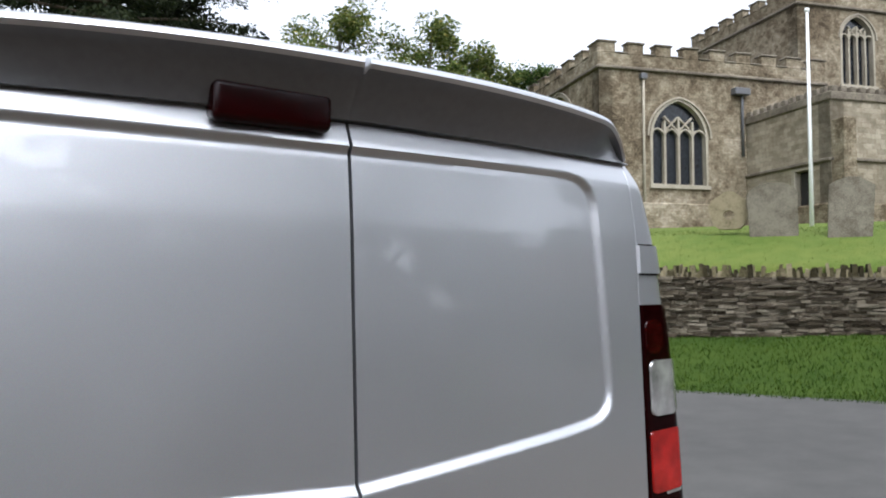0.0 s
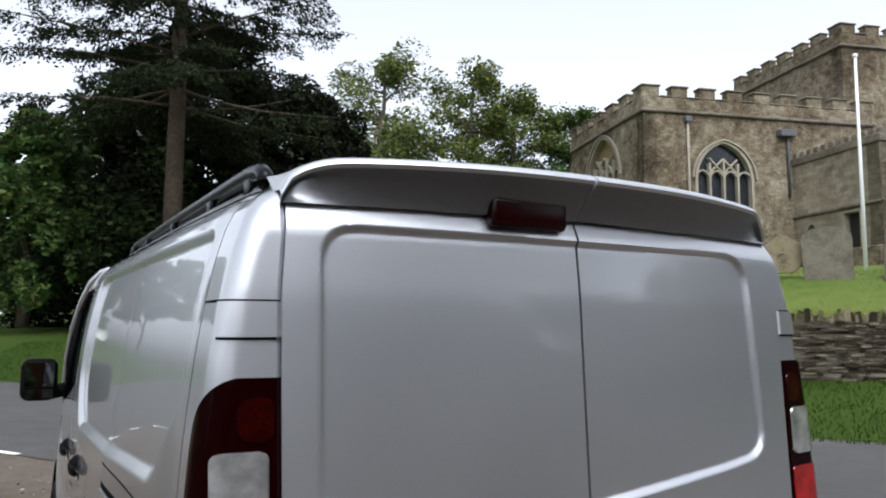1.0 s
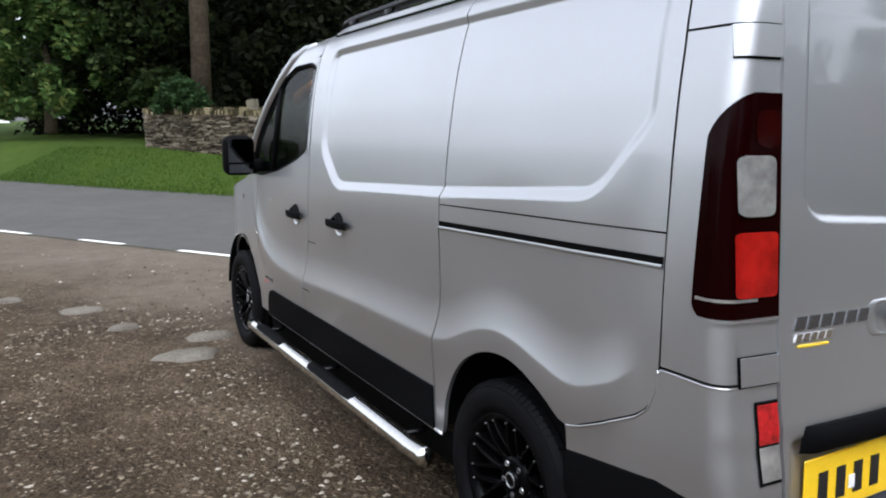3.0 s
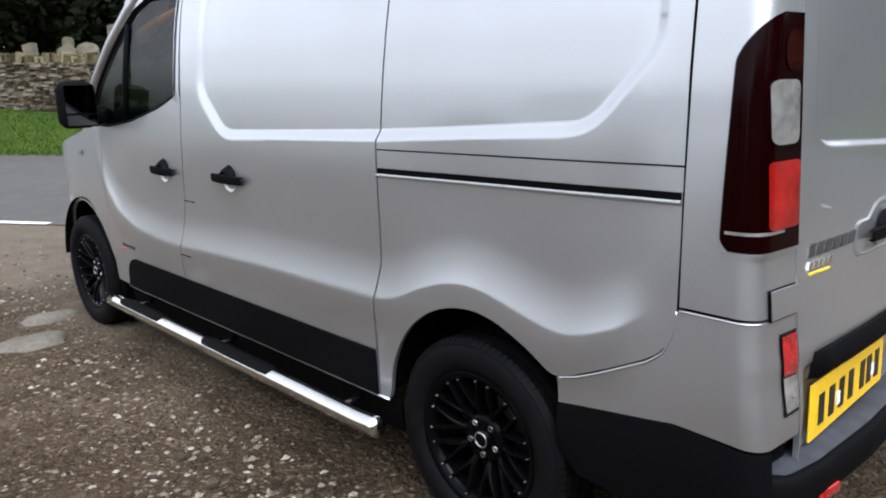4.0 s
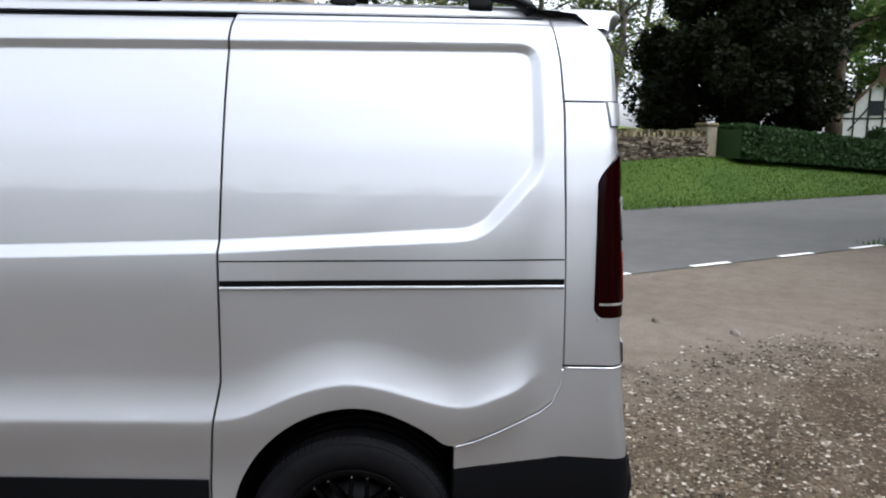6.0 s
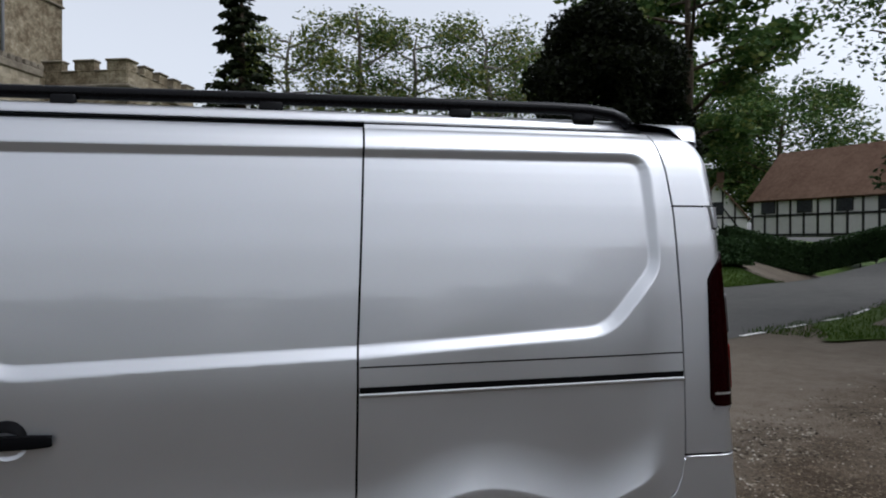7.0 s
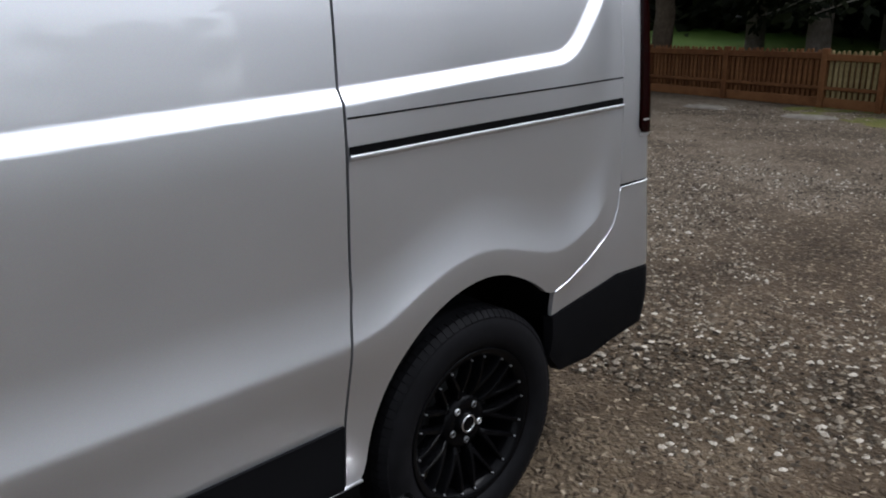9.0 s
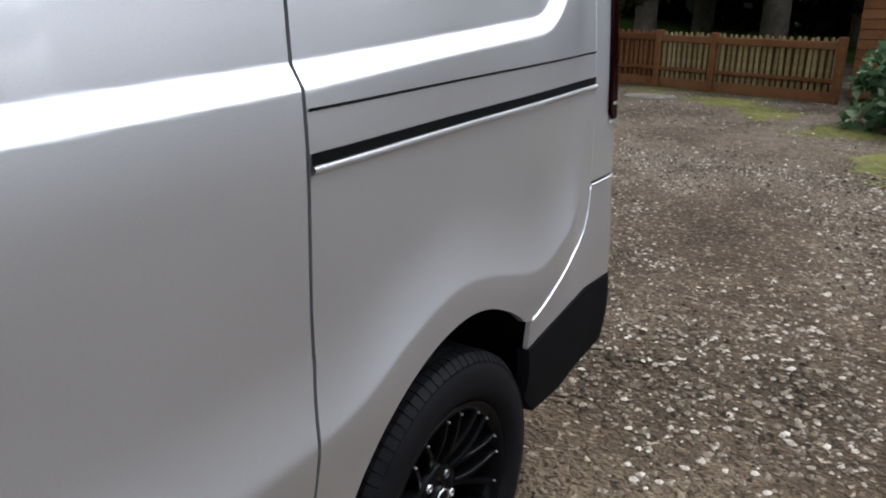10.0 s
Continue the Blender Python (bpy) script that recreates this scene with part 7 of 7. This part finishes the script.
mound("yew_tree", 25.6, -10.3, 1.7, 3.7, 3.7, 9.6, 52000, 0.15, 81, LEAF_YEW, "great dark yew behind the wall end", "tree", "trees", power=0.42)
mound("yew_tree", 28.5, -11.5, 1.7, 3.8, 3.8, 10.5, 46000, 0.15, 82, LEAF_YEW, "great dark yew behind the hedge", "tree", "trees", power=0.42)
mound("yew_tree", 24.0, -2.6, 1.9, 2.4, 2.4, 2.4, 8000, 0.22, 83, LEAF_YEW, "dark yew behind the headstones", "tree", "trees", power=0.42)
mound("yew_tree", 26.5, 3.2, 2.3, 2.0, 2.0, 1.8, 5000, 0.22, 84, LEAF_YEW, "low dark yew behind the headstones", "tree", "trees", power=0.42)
broadleaf(31.0, -17.2, 1.6, 17.0, 6.0, 4.0, 17000, 0.24, 85, LEAF_GREEN, BARK, "tall broad-leaved tree behind the hedge", gaps=0.5)
broadleaf(46.0, -21.5, 1.6, 15.0, 5.5, 3.5, 9000, 0.27, 86, LEAF_GREEN, BARK, "broad-leaved tree near the timbered house")
for k, (x, y, h) in enumerate(((59.4, -39.6, 16), (54.0, -38.5, 14), (63.0, -36.0, 17))):
    broadleaf(x, y, 1.6, h, 7.0, 3.0, 12000, 0.24, 131 + k, LEAF_GREEN, BARK, "broad-leaved tree behind the cottages", gaps=0.4, clump=1.3)
broadleaf(19.6, -23.6, ground_z(19.6, -23.6), 4.8, 4.2, 1.9, 16000, 0.16, 141, LEAF_HEDGE, BARK, "low spreading dark tree before the long cottage", gaps=0.25)
# the tree that hangs over the drive
broadleaf(6.9, -13.0, 0.0, 10.0, 6.2, 3.4, 34000, 0.085, 87, LEAF_GREEN, BARK, "large tree overhanging the drive", gaps=0.55)
# trees behind the camera, seen in the paintwork
for k, (x, y, h) in enumerate(((-31, 9, 4.6), (-32, 0, 4.2), (-29, -9, 5.5), (-30, 18, 4.4), (-22, -19, 9), (-13, -22, 11))):
    broadleaf(x, y, 0.0, h, 3.8, 1.0, 7000, 0.22, 91 + k, LEAF_GREEN, label="broad-leaved tree along the edge of the yard")


def hedge(name, pts, width, height, leaves, seed, label):
    """A clipped hedge: a dark core inside a skin of small leaves."""
    h = empty(name, label, "hedge")
    nrng = np.random.default_rng(seed)
    verts, faces, cs = [], [], []
    path = [Vector((x, y, ground_z(x, y))) for x, y in pts]
    total = sum((b - a).length for a, b in zip(path, path[1:]))
    for a, b in zip(path, path[1:]):
        d = (b - a).normalized()
        o = Vector((-d.y, d.x, 0)) * (width / 2 - 0.08)
        base = len(verts)
        for p in (a, b):
            verts += [p - o, p + o, p + o + Vector((0, 0, height - 0.1)), p - o + Vector((0, 0, height - 0.1))]
        for q in range(4):
            r = (q + 1) % 4
            faces.append((base + q, base + r, base + 4 + r, base + 4 + q))
        faces += [(base, base + 3, base + 2, base + 1), (base + 4, base + 5, base + 6, base + 7)]
        m = int(leaves * (b - a).length / total)
        t = nrng.uniform(0, 1, m)
        face = nrng.uniform(0, 1, m)
        side = np.where(nrng.uniform(0, 1, m) < 0.5, -1.0, 1.0)
        zz = np.where(face < 0.3, height + nrng.normal(0, 0.03, m), nrng.uniform(0.02, height, m))
        oo = np.where(face < 0.3, nrng.uniform(-1, 1, m), side + nrng.normal(0, 0.06, m))
        un = np.array(Vector((-d.y, d.x, 0)) * (width / 2))
        cs.append(np.array(a)[None] + np.array(b - a)[None] * t[:, None] + un[None] * oo[:, None] + np.array([0, 0, 1.0])[None] * zz[:, None])
    raw("core", verts, faces, LEAF_HEDGE, h)
    crown_object("leaves", np.concatenate(cs), 0.10, LEAF_HEDGE, h, seed, 0.8)


hedge("clipped_hedge", [tuple(at(s, 12.8)[:2]) for s in (17.6, 20, 23, 27.2)], 1.1, 1.0, 16000, 5, "clipped dark green hedge along the verge")
hedge("clipped_hedge", [tuple(at(*p)[:2]) for p in ((29.0, 14.5), (32.0, 12.0), (34.0, 6.0), (36.0, -4.0), (38, -12))], 1.2, 1.35, 16000, 6, "clipped dark hedge before the cottage")

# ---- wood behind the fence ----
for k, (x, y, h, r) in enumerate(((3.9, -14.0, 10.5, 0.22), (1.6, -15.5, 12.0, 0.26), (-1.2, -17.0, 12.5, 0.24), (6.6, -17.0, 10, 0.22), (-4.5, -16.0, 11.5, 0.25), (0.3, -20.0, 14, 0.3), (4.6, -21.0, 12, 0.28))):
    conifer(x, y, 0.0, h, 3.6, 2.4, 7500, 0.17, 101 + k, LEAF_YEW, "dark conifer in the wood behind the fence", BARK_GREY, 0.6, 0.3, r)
# near-black leaf bank added to block the sky behind the wood
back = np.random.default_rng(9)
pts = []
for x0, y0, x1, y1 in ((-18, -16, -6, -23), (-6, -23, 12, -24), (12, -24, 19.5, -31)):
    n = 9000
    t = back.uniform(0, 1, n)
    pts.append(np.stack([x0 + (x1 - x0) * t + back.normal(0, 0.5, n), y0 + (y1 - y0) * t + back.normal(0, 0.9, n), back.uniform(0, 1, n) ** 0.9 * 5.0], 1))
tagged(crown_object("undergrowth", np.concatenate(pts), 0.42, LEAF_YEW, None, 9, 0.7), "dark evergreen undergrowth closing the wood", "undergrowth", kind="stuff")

# leafy bush by the moss
mound("laurel_bush", -1.75, -7.3, 0.0, 0.95, 0.9, 1.12, 5200, 0.085, 121, LEAF_BUSH, "grey-green broad-leaved bush beside the moss", "bush", trunk=False, power=0.6)

# ---- the picket fence ----
def fence_run(a, b, height, boarded, seed, tilt=0.0):
    rng = random.Random(seed)
    a, b = Vector((*a, 0)), Vector((*b, 0))
    d = (b - a).normalized()
    ang = math.degrees(math.atan2(d.y, d.x))
    fence = empty("picket_fence", "red-brown stained picket fence beside the gravel", "fence", "fence runs", Matrix.Translation(a) @ pose(0, 0, 0, 0, 0, ang) @ pose(0, 0, 0, 0, tilt, 0))
    length = (b - a).length
    me = None
    n = int(length / 0.092)
    for k in range(n):
        if me is None:
            bm = bmesh.new()
            out = [(-0.026, 0.04), (0.026, 0.04), (0.026, height - 0.04), (0.016, height - 0.010), (0, height), (-0.016, height - 0.010), (-0.026, height - 0.04)]
            vs = [bm.verts.new((x, -0.011, z)) for x, z in out]
            f = bm.faces.new(vs)
            ext = bmesh.ops.extrude_face_region(bm, geom=[f])
            bmesh.ops.translate(bm, vec=(0, 0.022, 0), verts=[e for e in ext["geom"] if isinstance(e, bmesh.types.BMVert)])
            bmesh.ops.recalc_face_normals(bm, faces=bm.faces)
            me = bpy.data.meshes.new("picket")
            bm.to_mesh(me)
            bm.free()
            me.materials.append(WOOD_FENCE if boarded else WOOD_PALE)
        p = new("picket", me)
        p.parent = fence
        p.matrix_local = Matrix.Translation((0.06 + k * 0.092, 0.03, rng.uniform(-0.01, 0.01))) @ pose(0, 0, 0, 0, rng.uniform(-1.2, 1.2) - tilt, 0)
    for z, tall in ((0.30, 0.055), (height - 0.10, 0.10)):
        part("rail", box_bm((length, 0.04, tall), Matrix.Translation((length / 2, 0.062, z)), 0.006, 1), WOOD_FENCE, fence, "", False)
    part("gravel_board", box_bm((length, 0.03, 0.15), Matrix.Translation((length / 2, 0.045, 0.085)), 0.005, 1), WOOD_FENCE, fence, "", False)
    k = 0
    x = 0.0
    while x <= length + 0.01:
        part("post", box_bm((0.10, 0.10, height + 0.06), Matrix.Translation((x, 0.06 if not boarded else 0.05, (height + 0.06) / 2 - 0.05)) @ pose(0, 0, 0, 0, -tilt, 0), 0.008, 1), WOOD_FENCE, fence, "", False)
        x += 1.85
    part("backing_board", box_bm((length, 0.02, height - 0.16), Matrix.Translation((length / 2, -0.03, height / 2 - 0.02)), 0.004, 1), WOOD_FENCE, fence, "", False)


fence_run((-0.45, -9.2), (2.25, -10.02), 0.86, False, 1)
fence_run((2.25, -10.02), (6.7, -11.1), 0.88, True, 2)
fence_run((6.7, -11.1), (13.2, -18.4), 0.90, True, 3, -4.0)

# brown timber shed at the end of the fence
shed = empty("garden_shed", "dark red-brown timber shed behind the fence", "shed", m=Matrix.Translation((-1.52, -10.55, 0)) @ pose(0, 0, 0, 0, 0, 2))
for k in range(16):
    part("shed_board", box_bm((2.0, 0.025, 0.135), Matrix.Translation((0, 0.9, 0.12 + k * 0.13)) @ pose(0, 0, 0, 6, 0, 0), 0.004, 1), WOOD_FENCE, shed, "", False)
part("shed_body", box_bm((2.0, 1.75, 2.1), Matrix.Translation((0, 0, 1.05)), 0.01, 1), WOOD_FENCE, shed, "", False)
part("shed_roof", box_bm((2.3, 2.1, 0.06), Matrix.Translation((0, 0, 2.18)) @ pose(0, 0, 0, 8, 0, 0), 0.01, 1), ROOF_TILE, shed, "", False)


# ---- houses ----
def timbered_house(m, length, depth, eave, ridge, label, gable_front=False, seed=1):
    """Half-timbered cottage: rendered walls, black posts and braces, a steep tiled roof."""
    house = empty("cottage", label, "house", "", m)
    wall = box_bm((length, depth, eave), Matrix.Translation((0, 0, eave / 2)), 0)
    part("wall", wall, RENDER_WHITE, house, "", False)
    # gable triangles
    for sx in (-1, 1):
        x = sx * (length / 2 - 0.001)
        raw("gable", [(x, -depth / 2, eave), (x, depth / 2, eave), (x, 0, ridge), (x - sx * 0.2, -depth / 2, eave), (x - sx * 0.2, depth / 2, eave), (x - sx * 0.2, 0, ridge)], [(0, 1, 2), (3, 5, 4), (0, 3, 4, 1), (1, 4, 5, 2), (2, 5, 3, 0)], RENDER_WHITE, house)
    over = 0.35
    for sy in (-1, 1):
        slope = math.atan2(ridge - eave, depth / 2)
        ln = math.hypot(ridge - eave, depth / 2) + over
        c = Vector((0, sy * (depth / 4 + 0.10), (eave + ridge) / 2 - 0.04))
        part("roof", box_bm((length + 0.6, ln, 0.16), Matrix.Translation(c) @ pose(0, 0, 0, -sy * math.degrees(slope), 0, 0), 0.02, 1), ROOF_TILE, house, "", False)
    n = max(3, int(length / 0.9))
    for k in range(n + 1):
        x = -length / 2 + k * length / n
        part("timber", box_bm((0.14, 0.06, eave), Matrix.Translation((x, -depth / 2 - 0.02, eave / 2)), 0.01, 1), TIMBER_BLACK, house, "", False)
    for z in (0.1, eave * 0.55, eave - 0.1):
        part("timber", box_bm((length, 0.05, 0.14), Matrix.Translation((0, -depth / 2 - 0.025, z)), 0.01, 1), TIMBER_BLACK, house, "", False)
    for sx in (-1, 1):
        for t in (-0.30, -0.1, 0.1, 0.30):
            top = eave + (ridge - eave) * (1 - abs(t) * 2)
            part("timber", box_bm((0.06, 0.14, top), Matrix.Translation((sx * (length / 2 + 0.02), t * depth, top / 2)), 0.01, 1), TIMBER_BLACK, house, "", False)
        for t in (-1, 1):
            part("brace", box_bm((0.05, 0.13, depth * 0.52), Matrix.Translation((sx * (length / 2 + 0.022), t * depth * 0.22, eave + 0.05)) @ pose(0, 0, 0, t * 36, 0, 0), 0.01, 1), TIMBER_BLACK, house, "", False)
        part("timber", box_bm((0.06, depth, 0.14), Matrix.Translation((sx * (length / 2 + 0.022), 0, eave)), 0.01, 1), TIMBER_BLACK, house, "", False)
        win = new("window")
        win.parent = house
        part("pane", box_bm((0.06, depth * 0.20, 1.0), Matrix.Translation((sx * (length / 2 + 0.03), 0, eave + 0.75)), 0), LEAD_GLASS, win, "", False)
        part("frame", box_bm((0.05, depth * 0.23, 1.1), Matrix.Translation((sx * (length / 2 + 0.015), 0, eave + 0.75)), 0), TIMBER_BLACK, win, "", False)
    for k in range(max(2, int(length / 2.8))):
        x = -length / 2 + 1.2 + k * 2.6
        win = new("window")
        win.parent = house
        part("pane", box_bm((0.95, 0.05, 0.75), Matrix.Translation((x, -depth / 2 - 0.03, eave * 0.78)), 0), LEAD_GLASS, win, "", False)
        part("frame", box_bm((1.05, 0.045, 0.85), Matrix.Translation((x, -depth / 2 - 0.02, eave * 0.78)), 0), TIMBER_BLACK, win, "", False)
    part("chimney", box_bm((0.8, 0.6, 1.6), Matrix.Translation((length * 0.2, 0.3, ridge + 0.3)), 0.02, 1), ROOF_TILE, house, "", False)
    return house


timbered_house(Matrix.Translation((55.5, -33.0, 1.2)) @ pose(0, 0, 0, 0, 0, -30 + 180), 6.0, 4.7, 2.6, 5.4, "white half-timbered cottage gable beyond the hedge")
timbered_house(Matrix.Translation((34.5, -32.0, 2.1)) @ pose(0, 0, 0, 0, 0, 17 + 180), 15.0, 6.0, 2.4, 5.5, "long half-timbered cottage under a brown tiled roof")
far_house = empty("far_house", "distant pale house with a grey roof", "house", m=Matrix.Translation((-5.6, 84.0, 1.2)))
part("wall", box_bm((7, 5, 2.2), Matrix.Translation((0, 0, 1.1)), 0), RENDER_WHITE, far_house, "", False)
raw("roof", [(-3.8, -2.8, 2.1), (3.8, -2.8, 2.1), (3.8, 2.8, 2.1), (-3.8, 2.8, 2.1), (-3.0, 0, 4.0), (3.0, 0, 4.0)], [(0, 1, 5, 4), (2, 3, 4, 5), (1, 2, 5), (3, 0, 4), (3, 2, 1, 0)], LEAD, far_house)

# wheeled bin by the bend, white sign by the cottage hedge
bx, by = -3.5, 43.0
bin_ = empty("wheeled_bin", "black wheeled rubbish bin on the far grass", "bin", m=Matrix.Translation((bx, by, ground_z(bx, by))))
bm = box_bm((0.55, 0.62, 0.95), Matrix.Translation((0, 0, 0.52)), 0.03, 2)
part("body", bm, BLACK_PLASTIC, bin_)
part("lid", box_bm((0.60, 0.70, 0.09), Matrix.Translation((0, 0, 1.03)), 0.03, 2), BLACK_PLASTIC, bin_)
for sx in (-1, 1):
    lathe("bin_wheel", [(0, 0.0), (0, 0.1), (0.05, 0.1), (0.05, 0.0)], RUBBER, bin_, "", 14, Matrix.Translation((sx * 0.25 - 0.025, 0.28, 0.1)))
gx, gy = 25.6, -22.7
sign = empty("low_sign", "low white sign board on two short posts", "sign", m=Matrix.Translation((gx, gy, ground_z(gx, gy))) @ pose(0, 0, 0, 0, 0, 40))
part("board", box_bm((0.75, 0.03, 0.14), Matrix.Translation((0, 0, 0.62)), 0.005, 1), WHITE_DOT, sign, "", False)
for sx in (-0.3, 0.3):
    part("post", box_bm((0.05, 0.05, 0.62), Matrix.Translation((sx, 0.03, 0.31)), 0.005, 1), TIMBER_BLACK, sign, "", False)
strip_sheet("side_drive", spaced(26.5, 33, 1.0), lambda s: road_far(s) - 0.3, lambda s: 14.0, 8, APRON, "pale side drive by the hedge", 0.012)

# dark notice board with a white panel at the fence's far end
nx, ny = 15.6, -21.0
board = empty("notice_board", "dark notice board with a small white panel", "sign", m=Matrix.Translation((nx, ny, ground_z(nx, ny))) @ pose(0, 0, 0, 0, 0, 38))
part("dark_panel", box_bm((0.85, 0.06, 0.75), Matrix.Translation((0, 0, 0.45)), 0.01, 1), TIMBER_BLACK, board, "", False)
part("white_panel", box_bm((0.80, 0.05, 0.34), Matrix.Translation((0, 0, 1.0)), 0.01, 1), WHITE_DOT, board, "", False)
for sx in (-0.38, 0.38):
    part("post", box_bm((0.08, 0.08, 1.25), Matrix.Translation((sx, 0.07, 0.57)), 0.008, 1), TIMBER_BLACK, board, "", False)


# ---- the house that faces the yard ----
def yard_house(m, length, depth, eave, ridge):
    """A plain stone house with white sash windows, seen in the van's paintwork."""
    house = empty("yard_house", "stone house with white window frames facing the yard", "house", "", m)
    openings = []
    for z, h in ((0.5, 1.2), (2.35, 1.35)):
        for x in (1.0, 2.75, 4.5, 6.5, 8.5):
            if not (z < 1 and x == 2.75):
                openings.append((x, z, 1.35, h))
    outs = [(x, z, [(-w / 2, 0), (-w / 2, h), (w / 2, h), (w / 2, 0)]) for x, z, w, h in openings]
    outs.append((2.75, 0.02, [(-0.5, 0), (-0.5, 2.05), (0.5, 2.05), (0.5, 0)]))
    wall_with_openings("wall", length, 0.0, eave, outs, Matrix(), house, ASHLAR, 0.35)
    part("wall", box_bm((length, depth - 0.35, eave), Matrix.Translation((length / 2, depth / 2 + 0.18, eave / 2)), 0), ASHLAR, house, "", False)
    for x, z, w, h in openings:
        win = new("window")
        win.parent = house
        tagged(win, "white painted sash window")
        v, f = ribbon([(-w / 2, 0), (-w / 2, h), (w / 2, h), (w / 2, 0), (-w / 2, 0)], 0.075, -0.02, 0.10, Matrix.Translation((x, 0, z)))
        raw("window_frame", v, f, WHITE_POLE, win)
        part("glazing_bar", box_bm((w - 0.1, 0.05, 0.05), Matrix.Translation((x, 0.06, z + h / 2)), 0), WHITE_POLE, win, "", False)
        part("glazing_bar", box_bm((0.04, 0.05, h - 0.1), Matrix.Translation((x, 0.06, z + h / 2)), 0), WHITE_POLE, win, "", False)
        part("pane", box_bm((w - 0.05, 0.02, h - 0.05), Matrix.Translation((x, 0.11, z + h / 2)), 0), LEAD_GLASS, win, "", False)
        part("window_sill", box_bm((w + 0.25, 0.2, 0.07), Matrix.Translation((x, -0.04, z - 0.05)), 0.01, 1), WHITE_POLE, win, "", False)
    part("door", box_bm((0.95, 0.06, 2.0), Matrix.Translation((2.75, 0.12, 1.03)), 0.01, 1), WHITE_POLE, house, "white front door", False)
    for sy in (-1, 1):
        slope = math.atan2(ridge - eave, depth / 2)
        ln = math.hypot(ridge - eave, depth / 2) + 0.35
        part("roof", box_bm((length + 0.5, ln, 0.14), Matrix.Translation((length / 2, depth / 2 + sy * (depth / 4 + 0.1), (eave + ridge) / 2)) @ pose(0, 0, 0, -sy * math.degrees(slope), 0, 0), 0.02, 1), ROOF_TILE, house, "", False)
    for x in (0.1, length - 0.1):
        raw("gable", [(x - 0.1, 0, eave), (x - 0.1, depth, eave), (x - 0.1, depth / 2, ridge), (x + 0.1, 0, eave), (x + 0.1, depth, eave), (x + 0.1, depth / 2, ridge)], [(0, 2, 1), (3, 4, 5), (0, 1, 4, 3), (1, 2, 5, 4), (2, 0, 3, 5)], ASHLAR, house)
    return house


yard_house(Matrix.Translation((-6.2, -11.7, 0)) @ pose(0, 0, 0, 0, 0, 134), 9.5, 6.0, 4.0, 5.3)
